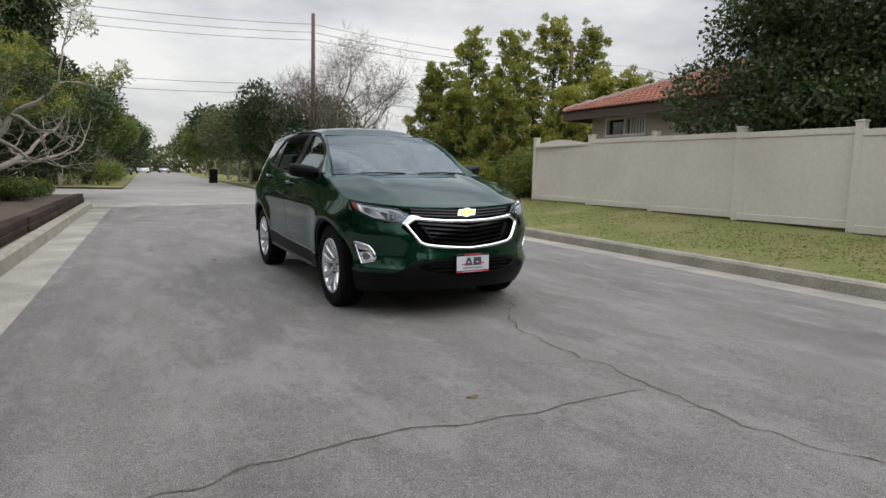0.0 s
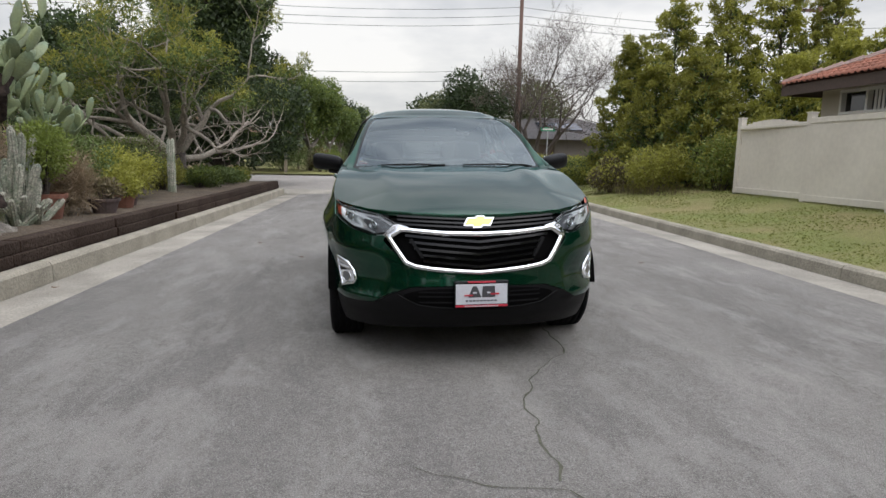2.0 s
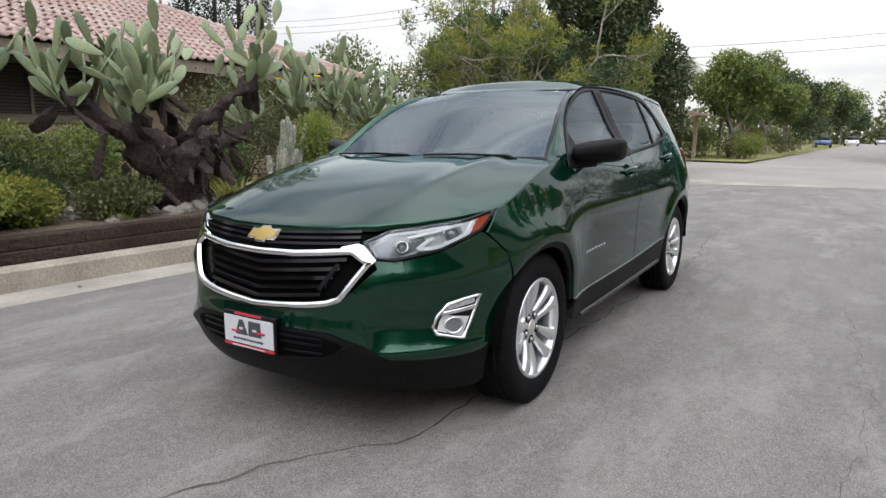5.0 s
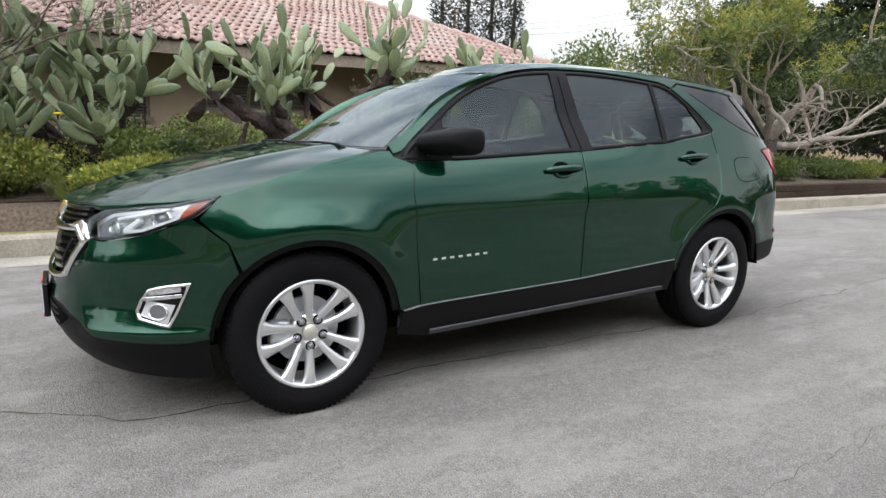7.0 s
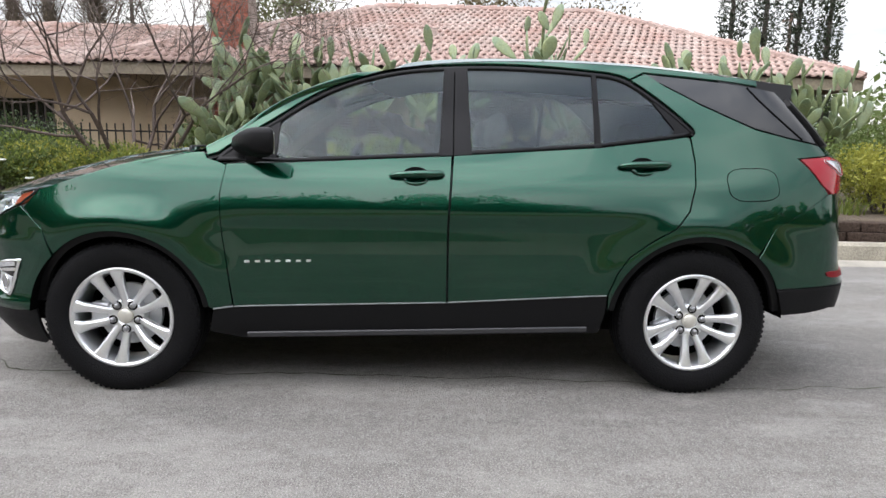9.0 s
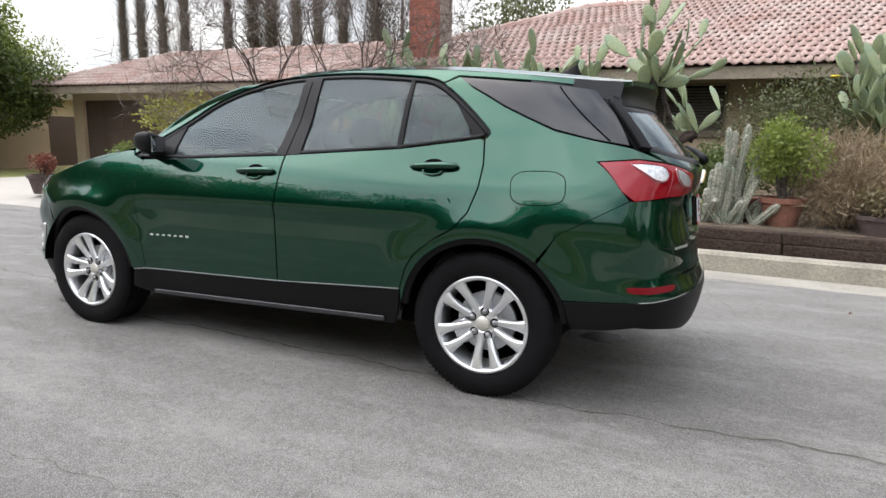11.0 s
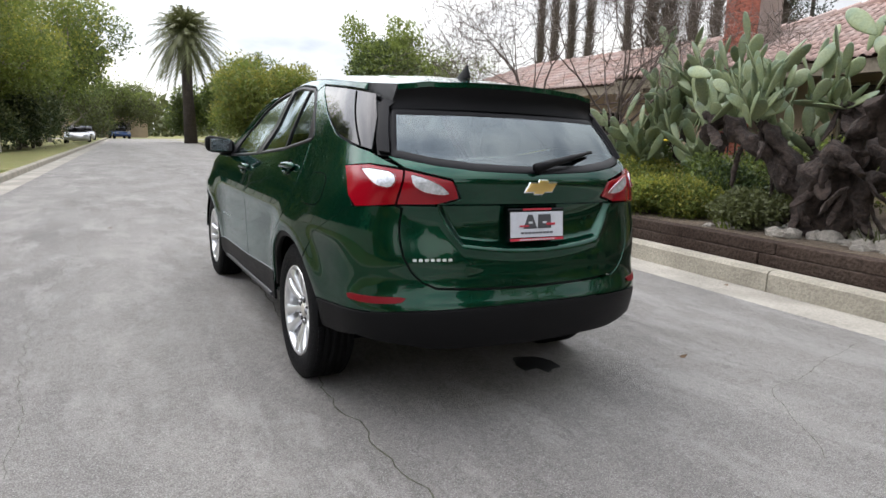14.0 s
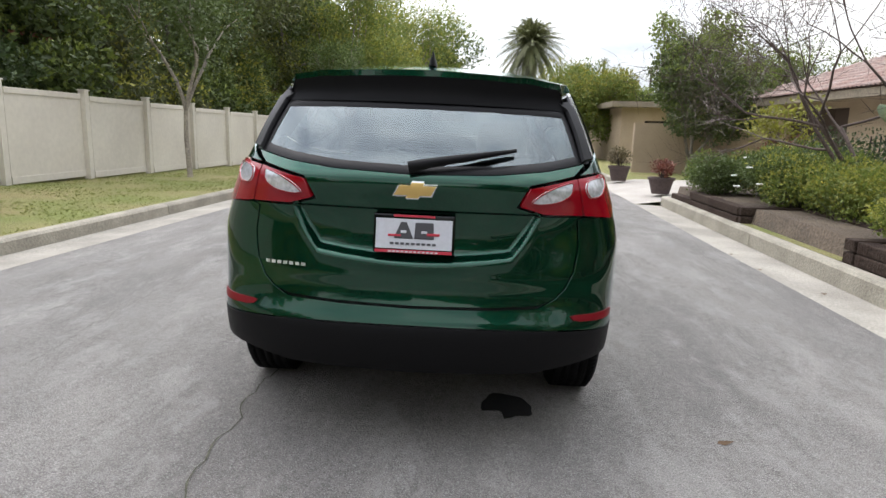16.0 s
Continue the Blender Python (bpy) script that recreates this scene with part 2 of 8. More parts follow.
def worn_asphalt():
    """Weathered asphalt: aggregate speckle, mottling, faint streaks along the lanes and pale scuffed patches."""
    m = material("asphalt", (.246, .231, .212), .93, grain=.30, scale=130, bump=1.0, stain=.16, stain_scale=.6)
    n, l = m.node_tree.nodes, m.node_tree.links
    b = n["Principled BSDF"]
    src = b.inputs["Base Color"].links[0].from_socket
    co = n.new("ShaderNodeTexCoord")

    def stretched(y):
        mp = n.new("ShaderNodeMapping")
        mp.inputs["Scale"].default_value = (1.0, y, 1.0)
        mp.inputs["Rotation"].default_value = (0, 0, math.atan(LEAN))
        l.new(co.outputs["Object"], mp.inputs[0])
        return mp.outputs[0]

    def ranged(vec, sc, detail, rough, lo, hi, d0, d1):
        t = n.new("ShaderNodeTexNoise")
        t.inputs["Scale"].default_value, t.inputs["Detail"].default_value, t.inputs["Roughness"].default_value = sc, detail, rough
        l.new(vec, t.inputs["Vector"])
        r = n.new("ShaderNodeMapRange")
        r.inputs[1].default_value, r.inputs[2].default_value, r.inputs[3].default_value, r.inputs[4].default_value = lo, hi, d0, d1
        l.new(t.outputs[0], r.inputs[0])
        return r.outputs[0]

    def times(col, fac):
        x = n.new("ShaderNodeMix")
        x.data_type, x.blend_type = "RGBA", "MULTIPLY"
        x.inputs[0].default_value = 1
        l.new(col, x.inputs[6])
        l.new(fac, x.inputs[7])
        return x.outputs[2]

    def towards(col, fac, to):
        x = n.new("ShaderNodeMix")
        x.data_type = "RGBA"
        l.new(fac, x.inputs[0])
        l.new(col, x.inputs[6])
        x.inputs[7].default_value = (*to, 1)
        return x.outputs[2]

    flat, lane, drag = stretched(1.0), stretched(.07), stretched(.4)
    src = times(src, ranged(lane, 1.0, 3, .5, .40, .60, .90, 1.06))
    src = times(src, ranged(drag, 1.6, 10, .68, .38, .64, .85, 1.11))
    src = times(src, ranged(flat, 28, 4, .6, .35, .65, .87, 1.13))
    src = towards(src, ranged(drag, 1.9, 12, .78, .50, .60, 0, .55), (.365, .345, .32))
    src = towards(src, ranged(flat, 210, 2, .5, .56, .66, 0, .60), (.50, .48, .455))
    src = towards(src, ranged(flat, 160, 2, .5, .43, .33, 0, .60), (.10, .096, .090))
    sp = n.new("ShaderNodeSeparateXYZ")
    l.new(co.outputs["Object"], sp.inputs[0])
    w = n.new("ShaderNodeMapRange")
    w.interpolation_type = "SMOOTHSTEP"
    w.inputs[1].default_value, w.inputs[2].default_value, w.inputs[3].default_value, w.inputs[4].default_value = .6, 2.4, 1.0, 1.10
    l.new(sp.outputs[0], w.inputs[0])
    l.new(times(src, w.outputs[0]), b.inputs["Base Color"])
    return m


ASPHALT = worn_asphalt()
PALE_ROAD = material("pale_asphalt", (.27, .25, .225), .93, grain=.2, scale=60, bump=.5, stain=.2, stain_scale=.3)
CONCRETE = material("concrete", (.335, .310, .262), .9, grain=.16, scale=45, bump=.4, stain=.34, stain_scale=1.3)
KERB_STONE = material("kerb_concrete", (.315, .288, .228), .9, grain=.15, scale=40, bump=.4, stain=.30, stain_scale=1.7, vary=.10)
CRACK = material("crack_fill", (.075, .075, .052), .95, grain=.3, scale=30)
OIL = material("oil_stain", (.018, .018, .018), .5)
SOIL = material("garden_soil", (.10, .075, .05), .95, grain=.4, scale=30, bump=1.0, stain=.4, stain_scale=1.6)
LAWN = material("dry_lawn", (.155, .175, .042), .95, grain=.35, scale=60, bump=1.0, stain=.5, stain_scale=.9, tint=(.22, .19, .075))
DRIVE = material("driveway_concrete", (.38, .35, .305), .9, grain=.1, scale=40, bump=.3, stain=.2, stain_scale=.8)


def sheet(name, xs, ys, zf, mat, label, category, kind="structure"):
    bm = bmesh.new()
    vs = [[bm.verts.new((x + LEAN * y, y, zf(x, y))) for x in xs] for y in ys]
    for a, b in zip(vs, vs[1:]):
        for i in range(len(xs) - 1):
            bm.faces.new((a[i], a[i + 1], b[i + 1], b[i]))
    return tagged(part(name, bm, mat, smooth=True), label, category, kind=kind)


sheet("ground", [-400, -60, -9, 9, 60, 400], [-400, -120, -60, 15, 60, 400], lambda x, y: -.32, LAWN, "dry ground that reaches the horizon", "ground")
road = sheet("road", list(np.linspace(EDGE_L, EDGE_R, 40)), [-75, -60, -30, -15, -8, -4, 0, 4, 8, END_Y], lambda x, y: ground_z(x), ASPHALT, "grey worn asphalt street with long cracks", "road")
sheet("cross_road", [-70, -20, -5, 0, 5, 20, 70], [END_Y, END_Y + .35, 20, 26, 29.5], lambda x, y: .015, PALE_ROAD, "paler asphalt side street crossing ahead", "road")
sheet("far_road", [-3.4, 0, 3.6], [29.5, 60, 100, 190], lambda x, y: .02 + (y - 29.5) * .002, PALE_ROAD, "street running on beyond the crossing", "road")
sheet("end_road", [-70, -20, 0, 20, 70], [-84, -75], lambda x, y: -.03, PALE_ROAD, "street closing the far end", "road")
sheet("gutter_seam", list(np.linspace(-3.9, 4.6, 18)), [END_Y - .55, END_Y - .05, END_Y + .25], lambda x, y: (ground_z(min(EDGE_R, max(EDGE_L, x))) + .006) if y < END_Y - .4 else .024, CONCRETE, "pale concrete gutter strip across the street", "gutter")


def kerb_side(xe, xk, sgn, y0, y1, top, name):
    zk = ground_z(xe) - .015
    sheet(name + "_gutter", [min(xe, xk), max(xe, xk)], list(np.arange(y0, y1, 3)) + [y1], lambda x, y: ground_z(xe) + (-.0 if abs(x - xe) < .01 else -.018), CONCRETE, "concrete gutter pan beside the kerb", "gutter")
    k = tagged(new(name), "weathered concrete kerb with open joints", "kerb", kind="structure")
    prof = [(0, zk - .05), (.012, top - .03), (.04, top), (.16, top + .004), (.165, zk - .3)]
    data = None
    n = int((y1 - y0) / 4.6)
    for i in range(n):
        if data is None:
            bm = bmesh.new()
            L = (y1 - y0) / n
            ends = [[bm.verts.new((sgn * a, y, z)) for a, z in prof] for y in (.004, L - .004)]
            for j in range(len(prof) - 1):
                bm.faces.new((ends[0][j], ends[0][j + 1], ends[1][j + 1], ends[1][j]))
            bm.faces.new(ends[0])
            bm.faces.new(ends[1][::-1])
            bmesh.ops.recalc_face_normals(bm, faces=bm.faces[:])
            data = mesh_of(bm, "kerb_stone", KERB_STONE)
        o = new("kerb_stone", data)
        o.parent = k
        o.matrix_basis = pose(xk + LEAN * (y0 + i * L), y0 + i * L, 0, 0, 0, -math.degrees(math.atan(LEAN)))


kerb_side(EDGE_L, KERB_L, -1, -8.6, 15.2, .085, "kerb_west")
kerb_side(EDGE_L, KERB_L, -1, -75, -14.2, .04, "kerb_southwest")
kerb_side(EDGE_R, KERB_R, 1, -75, 14.4, .160, "kerb_east")
sheet("driveway_apron", [-14, -9, -4.4, EDGE_L], [-14.2, -11, -8.6], lambda x, y: -.095 if x > -4 else .05, DRIVE, "pale concrete driveway", "driveway")
sheet("garden_bed", [-30, -9, -5, -4.16, -4.10, KERB_L - .15], [-8.6, -4, 0, 8, 15.2], lambda x, y: .07 if x > -4.15 else .30, SOIL, "bare brown garden soil", "garden")
sheet("west_yard", [-60, -9, KERB_L - .15], [-75, -40, -14.2], lambda x, y: .03, LAWN, "dry grass yard", "yard")
lawn = sheet("lawn", list(np.linspace(KERB_R + .15, 8.2, 9)) + [30], list(np.arange(-75, 16, 3.0)) + [14.6], lambda x, y: .160 + (lawn_z(y) - .160) * min(1, max(0, (x - 4.6) / 2.8)), LAWN, "thin dry lawn strip", "lawn")
sheet("far_lawn_west", [-60, -3.4], [29.5, 60, 190], lambda x, y: .10, LAWN, "green front lawns beyond the crossing", "lawn")
sheet("far_lawn_east", [3.6, 70], [29.5, 60, 190], lambda x, y: .12, LAWN, "green front lawns beyond the crossing", "lawn")


def crack(pts, w=.012):
    """A dark ragged line let into the road."""
    bm = bmesh.new()
    p = []
    for a, b in zip(pts, pts[1:]):
        k = max(2, int(math.hypot(b[0] - a[0], b[1] - a[1]) / .05))
        p += [(a[0] + (b[0] - a[0]) * i / k, a[1] + (b[1] - a[1]) * i / k) for i in range(k)]
    rows = []
    for i, (x, y) in enumerate(p):
        x += noise.noise((x * 5, y * 5, 1)) * .05 + noise.noise((x * 23, y * 23, 4)) * .02
        y += noise.noise((x * 5, y * 5, 7)) * .05
        h = w * (.35 + .65 * abs(noise.noise((x * 9, y * 9, 2))) * 1.6) / 2
        d = Vector((pts[-1][0] - pts[0][0], pts[-1][1] - pts[0][1])).normalized()
        rows.append([bm.verts.new((x - d.y * s * h, y + d.x * s * h, road_z(x, y) + .004)) for s in (-1, 1)])
    for a, b in zip(rows, rows[1:]):
        bm.faces.new((a[0], a[1], b[1], b[0]))
    return tagged(part("road_crack", bm, CRACK, road), kind="stuff")


crack([(.66, -.15), (.62, -1.2), (.61, -2.0), (.30, -2.45), (.16, -2.74), (.10, -3.2), (.10, -3.67)], .016)
crack([(.10, -3.67), (.09, -4.25), (.05, -4.79), (.22, -5.35), (.45, -6.4), (.4, -8)], .015)
crack([(-3.1, -4.5), (-2.66, -4.27), (-2.16, -4.18), (-1.82, -4.13), (-1.34, -4.14), (-.77, -4.24), (-.49, -4.20), (.06, -4.23)], .018)
crack([(.10, -3.67), (-.25, -3.6), (-.5, -3.4)], .008)
crack([(.66, -.15), (.67, .58), (.74, 1.1), (.82, 1.6), (.79, 1.94), (.79, 2.32), (.77, 2.64), (.76, 3.1), (.70, 3.6), (.62, 4.6), (.7, 6.5)], .013)
crack([(-3.2, 5.0), (-1.5, 4.9), (0, 4.95), (1.6, 4.8), (3.5, 4.9)], .010)
crack([(-3.2, -9.0), (-1.0, -9.1), (1.2, -8.9), (3.5, -9.0)], .014)
crack([(2.1, -6.2), (2.0, -3.0), (2.25, -.5), (2.1, 2.0)], .004)
crack([(-.9, 3.2), (-1.4, 2.6), (-2.2, 2.4), (-3.1, 2.2)], .005)
bm = bmesh.new()
ring_ = []
for i in range(26):
    a = 2 * math.pi * i / 26
    r = 1 + .35 * noise.noise((math.cos(a) * 1.5, math.sin(a) * 1.5, 3)) - (.45 if abs(i - 4) < 2 else 0)
    x, y = -.44 + math.cos(a) * .13 * r, 1.76 + math.sin(a) * .13 * r
    ring_.append(bm.verts.new((x, y, road_z(x, y) + .005)))
bm.faces.new(ring_)
part("oil_stain", bm, OIL, road)
LEAF_LITTER = material("dry_leaf", (.12, .075, .04), .9, vary=.3)
for x, y in ((-1.40, 1.99), (-3.4, -2.2), (-3.55, -1.2), (-3.45, -3.1), (-.9, -3.9), (1.7, -4.6), (-2.1, 3.4), (2.6, 1.2), (-3.6, .6)):
    bm = bmesh.new()
    q = [bm.verts.new((x + .035 * math.cos(a) * (1 + .4 * math.sin(3 * a + x)), y + .02 * math.sin(a), road_z(x, y) + .006 + .006 * math.cos(2 * a))) for a in np.linspace(0, 2 * math.pi, 9)[:-1]]
    bm.faces.new(q)
    tagged(part("fallen_leaf", bm, LEAF_LITTER), "small dry brown leaf lying on the asphalt", "leaf", "leaves on the road")
# ---- the car's skin: one surface over (s, z), s runs along the plan outline from nose to tail ----


class Curve:
    """A smooth curve through knots (natural cubic)."""

    def __init__(self, ks, vs):
        k, v = np.array(ks, float), np.array(vs, float)
        n = len(k)
        h = np.diff(k)
        a, b = np.zeros((n, n)), np.zeros(n)
        a[0, 0] = a[-1, -1] = 1
        for i in range(1, n - 1):
            a[i, i - 1:i + 2] = h[i - 1], 2 * (h[i - 1] + h[i]), h[i]
            b[i] = 6 * ((v[i + 1] - v[i]) / h[i] - (v[i] - v[i - 1]) / h[i - 1])
        self.k, self.v, self.h, self.m = k, v, h, np.linalg.solve(a, b)

    def __call__(self, x):
        x = np.clip(np.asarray(x, float), self.k[0], self.k[-1])
        i = np.clip(np.searchsorted(self.k, x) - 1, 0, len(self.h) - 1)
        h, t0, t1 = self.h[i], self.k[i + 1] - x, x - self.k[i]
        return (self.m[i] * t0 ** 3 + self.m[i + 1] * t1 ** 3) / (6 * h) + (self.v[i] / h - self.m[i] * h / 6) * t0 + (self.v[i + 1] / h - self.m[i + 1] * h / 6) * t1


PLAN_X = (0, .25, .45, .60, .72, .80, .845, .875, .895, .905, .911, .914, .914, .909, .898, .862, .800, .68, .5, .25, 0)
PLAN_Y = (-2.30, -2.285, -2.235, -2.15, -2.03, -1.90, -1.75, -1.55, -1.30, -.9, -.4, .2, .9, 1.3, 1.65, 1.93, 2.09, 2.185, 2.25, 2.285, 2.295)
_d = np.hypot(np.diff(PLAN_X), np.diff(PLAN_Y))
PLAN_S = np.concatenate([[0], np.cumsum(_d)])
S_END = float(PLAN_S[-1])
plan_x, plan_y = Curve(PLAN_S, PLAN_X), Curve(PLAN_S, PLAN_Y)
S_FRONT = float(np.interp(-1.25, PLAN_Y, PLAN_S))
S_REAR = float(np.interp(1.3, PLAN_Y, PLAN_S))
nose = Curve((.15, .22, .30, .38, .46, .56, .66, .76, .86, .95, 1.05, 1.2), (.16, .09, .02, -.015, -.025, -.01, 0, .025, .065, .11, .17, .28))
tail = Curve((.15, .25, .33, .42, .50, .56, .62, .70, .78, .86, .96, 1.05, 1.13, 1.20, 1.28, 1.38, 1.48, 1.58, 1.66), (-.2, -.12, -.03, .015, .03, .03, .005, -.012, -.02, -.035, -.04, -.025, -.02, -.078, -.148, -.245, -.35, -.45, -.53))
flank = Curve((.15, .22, .30, .40, .50, .60, .70, .80, .88, .95, 1.02, 1.10, 1.20, 1.28, 1.40, 1.50, 1.57, 1.64), (-.09, -.06, -.035, -.022, -.014, -.010, -.006, -.001, 0, -.016, -.038, -.070, -.108, -.137, -.186, -.235, -.275, -.33))


def ease(t):
    t = np.clip(t, 0, 1)
    return t * t * (3 - 2 * t)


def skin(s, z, out=0.0):
    """A point of the left half of the skin, in the car's own axes (nose towards -y)."""
    s, z = np.asarray(s, float), np.asarray(z, float)
    bx, by = plan_x(s), plan_y(s)
    f, r = ease((S_FRONT - s) / (S_FRONT - .35)), ease((s - S_REAR) / (S_END - .42 - S_REAR))
    side = np.clip(bx / .885, 0, 1)
    x = bx + flank(z) * side * (1 - .25 * f)
    y = by + nose(z) * f + tail(z) * r
    x = x - .055 * r * ease((.44 - z) / .17) * side
    x = x + .018 * np.exp(-((z - .79) / .09) ** 2) * ease((y + 1.95) / .3) * ease((-.75 - y) / .4) * (side > .8) * ease((side - .8) / .15)
    x = x - .080 * ease((z - 1.08) / .30) * ease((1.0 - y) / 1.0) * side
    e = .01
    tx, ty = plan_x(s + e) - plan_x(s - e), plan_y(s + e) - plan_y(s - e)
    tl = np.hypot(tx, ty) + 1e-9
    corner = ease((s - .50) / .14) * ease((1.16 - s) / .14)
    swell = corner * (.020 * np.exp(-((z - .405) / .032) ** 2) - .022 * np.exp(-((z - .520) / .055) ** 2) * ease((.98 - s) / .12) + .012 * np.exp(-((z - .70) / .06) ** 2))
    x, y = x + swell * ty / tl, y - swell * tx / tl
    zc = .875 + .012 * y
    x = x - .013 * ease((zc - z) / .07) * ease((y + 1.0) / .35) * ease((1.25 - y) / .35) * (side > .9)
    for cy in (-1.3625, 1.3625):
        q = np.hypot(y - cy, z - .36)
        x = x + .026 * np.exp(-((q - .44) / .09) ** 2) * (side > .9) * np.clip((1.05 - z) / .2, 0, 1) * ease((side - .9) / .08) * (.25 + .75 * ease((z - .46) / .22))
    return x, y, z


def skin_normal(s, z):
    e = .004
    a = np.stack([p - q for p, q in zip(skin(s + e, z), skin(s - e, z))], -1)
    b = np.stack([p - q for p, q in zip(skin(s, z + e), skin(s, z - e))], -1)
    n = np.cross(a, b)
    return n / np.linalg.norm(n, axis=-1, keepdims=True)


def s_side(y, z):
    t = np.linspace(.3, S_END - .25, 900)
    return float(np.interp(y, skin(t, np.full_like(t, z))[1], t))


def s_front(x, z):
    t = np.linspace(0, S_FRONT, 500)
    return float(np.interp(x, np.maximum.accumulate(skin(t, np.full_like(t, z))[0]), t))


def s_rear(x, z):
    t = np.linspace(S_REAR, S_END, 500)[::-1]
    return float(np.interp(x, np.maximum.accumulate(skin(t, np.full_like(t, z))[0]), t))


hood_mid = Curve((-2.3, -2.22, -2.1, -1.9, -1.6, -1.3, -1.0, -.8), (.86, .905, .95, 1.015, 1.088, 1.14, 1.168, 1.18))
hood_rim = Curve((-2.3, -2.1, -1.9, -1.7, -1.5, -1.3, -1.1, -.9, -.7), (.80, .85, .905, .958, 1.025, 1.085, 1.125, 1.145, 1.16))


def rim_x(y):
    z = float(hood_rim(y))
    return float(skin(s_side(y, z), z)[0])


RIM = Curve(np.linspace(-2.0, -.8, 13), [rim_x(v) for v in np.linspace(-2.0, -.8, 13)])


def bonnet(x, y):
    x, y = np.asarray(x, float), np.asarray(y, float)
    u = np.clip(np.abs(x) / RIM(np.clip(y, -1.85, -.8)), 0, 1.05)
    crease = .012 * np.exp(-((u - .62) / .09) ** 2) * ease((y + 2.15) / .6)
    return x, y, hood_mid(y) - (hood_mid(y) - hood_rim(y)) * u ** 3 + crease
CAR = tagged(new("suv"), "dark green compact SUV with black cladding parked in the street", "car")
CAR.matrix_basis = pose(0, 0, 0, 0, -1.3, 0)


def on_skin(sig, z, off=0.0, extra=None):
    """Skin point and normal for signed outline positions; below 0 and past the tail it is the car's right half."""
    sig, z = np.asarray(sig, float), np.asarray(z, float)
    s = np.where(sig < 0, -sig, np.where(sig > S_END, 2 * S_END - sig, sig))
    mir = np.where((sig < 0) | (sig > S_END), -1.0, 1.0)
    p = np.stack(skin(s, z), -1)
    nn = skin_normal(s, z)
    o = off + (extra(s, z) if extra else 0)
    p = p + nn * np.reshape(o, (-1, 1)) if np.ndim(o) else p + nn * o
    p[..., 0] *= mir
    nn[..., 0] *= mir
    return p, nn


def on_hood(x, y, off=0.0):
    e = .004
    p = np.stack(bonnet(x, y), -1)
    a = (np.stack(bonnet(x + e, y), -1) - np.stack(bonnet(x - e, y), -1))
    b = (np.stack(bonnet(x, y + e), -1) - np.stack(bonnet(x, y - e), -1))
    nn = np.cross(a, b)
    nn /= np.linalg.norm(nn, axis=-1, keepdims=True)
    return p + nn * off, nn


def patch(name, poly, mat, parent=CAR, where=on_skin, off=0.0, step=.035, skirt=.014, gap=.0022, label="", flip=False, mirror=False):
    """A panel: a polygon laid on a surface, cut into a fine net, with turned-in edges. mirror: the car's right half."""
    if gap:
        poly = inset(poly, gap)
    elif area2(poly) < 0:
        poly = poly[::-1]
    poly = dense(poly, step)
    bm = bmesh.new()
    f = bm.faces.new([bm.verts.new((a, b, 0)) for a, b in poly])
    lo, hi = np.min(poly, 0), np.max(poly, 0)
    for ax in (0, 1):
        for v in np.arange(lo[ax] + step * .5, hi[ax], step):
            no, at = Vector((0, 0, 0)), Vector((0, 0, 0))
            no[ax], at[ax] = 1, v
            bmesh.ops.bisect_plane(bm, geom=bm.verts[:] + bm.edges[:] + bm.faces[:], dist=1e-6, plane_co=at, plane_no=no)
    bmesh.ops.triangulate(bm, faces=[f for f in bm.faces if len(f.verts) > 4])
    bm.verts.index_update()
    uv = np.array([(v.co.x, v.co.y) for v in bm.verts])
    p, nn = where(uv[:, 0], uv[:, 1], off)
    if mirror:
        p[:, 0] *= -1
        nn[:, 0] *= -1
    for v, q in zip(bm.verts, p):
        v.co = q
    bm.normal_update()
    fs = bm.faces[:]
    k = sum(f.normal.dot(Vector(nn[f.verts[0].index])) for f in fs)
    if k < 0:
        bmesh.ops.reverse_faces(bm, faces=fs)
    normals = [Vector(q) for q in nn]
    if skirt:
        for e in [e for e in bm.edges if e.is_boundary]:
            f = e.link_faces[0]
            lp = [l for l in f.loops if l.edge == e][0]
            a, b = lp.vert, lp.link_loop_next.vert
            na, nb = normals[a.index], normals[b.index]
            outw = (b.co - a.co).cross(na).normalized()
            vs = [bm.verts.new(a.co), bm.verts.new(b.co), bm.verts.new(b.co - nb * skirt), bm.verts.new(a.co - na * skirt)]
            normals += [(outw + na).normalized(), (outw + nb).normalized(), outw, outw]
            bm.faces.new((vs[1], vs[0], vs[3], vs[2]))
    me = bpy.data.meshes.new(name)
    bm.to_mesh(me)
    bm.free()
    me.materials.append(mat)
    for q in me.polygons:
        q.use_smooth = True
    me.normals_split_custom_set_from_vertices(normals)
    ob = new(name, me)
    ob.parent = parent
    if label:
        tagged(ob, label)
    return ob


def ring(name, outer, width, mat, parent=CAR, where=on_skin, off=0.0, high=.006, step=.03, mirror=False, label=""):
    """A raised band round a polygon's inner edge."""
    outer = outer if area2(outer) > 0 else outer[::-1]
    o = dense(outer, step)
    loops = [(o, 0.0), (inset(o, width * .15), high), (inset(o, width * .85), high), (inset(o, width), -.004)]
    bm = bmesh.new()
    rows = []
    for lp, h in loops:
        a = np.array(lp)
        p, _ = where(a[:, 0], a[:, 1], off + h)
        if mirror:
            p[:, 0] *= -1
        rows.append([bm.verts.new(q) for q in p])
    n = len(o)
    for a, b in zip(rows, rows[1:]):
        for i in range(n):
            bm.faces.new((a[i], a[(i + 1) % n], b[(i + 1) % n], b[i]))
    if mirror:
        bmesh.ops.reverse_faces(bm, faces=bm.faces[:])
    return part(name, bm, mat, parent, label, True)


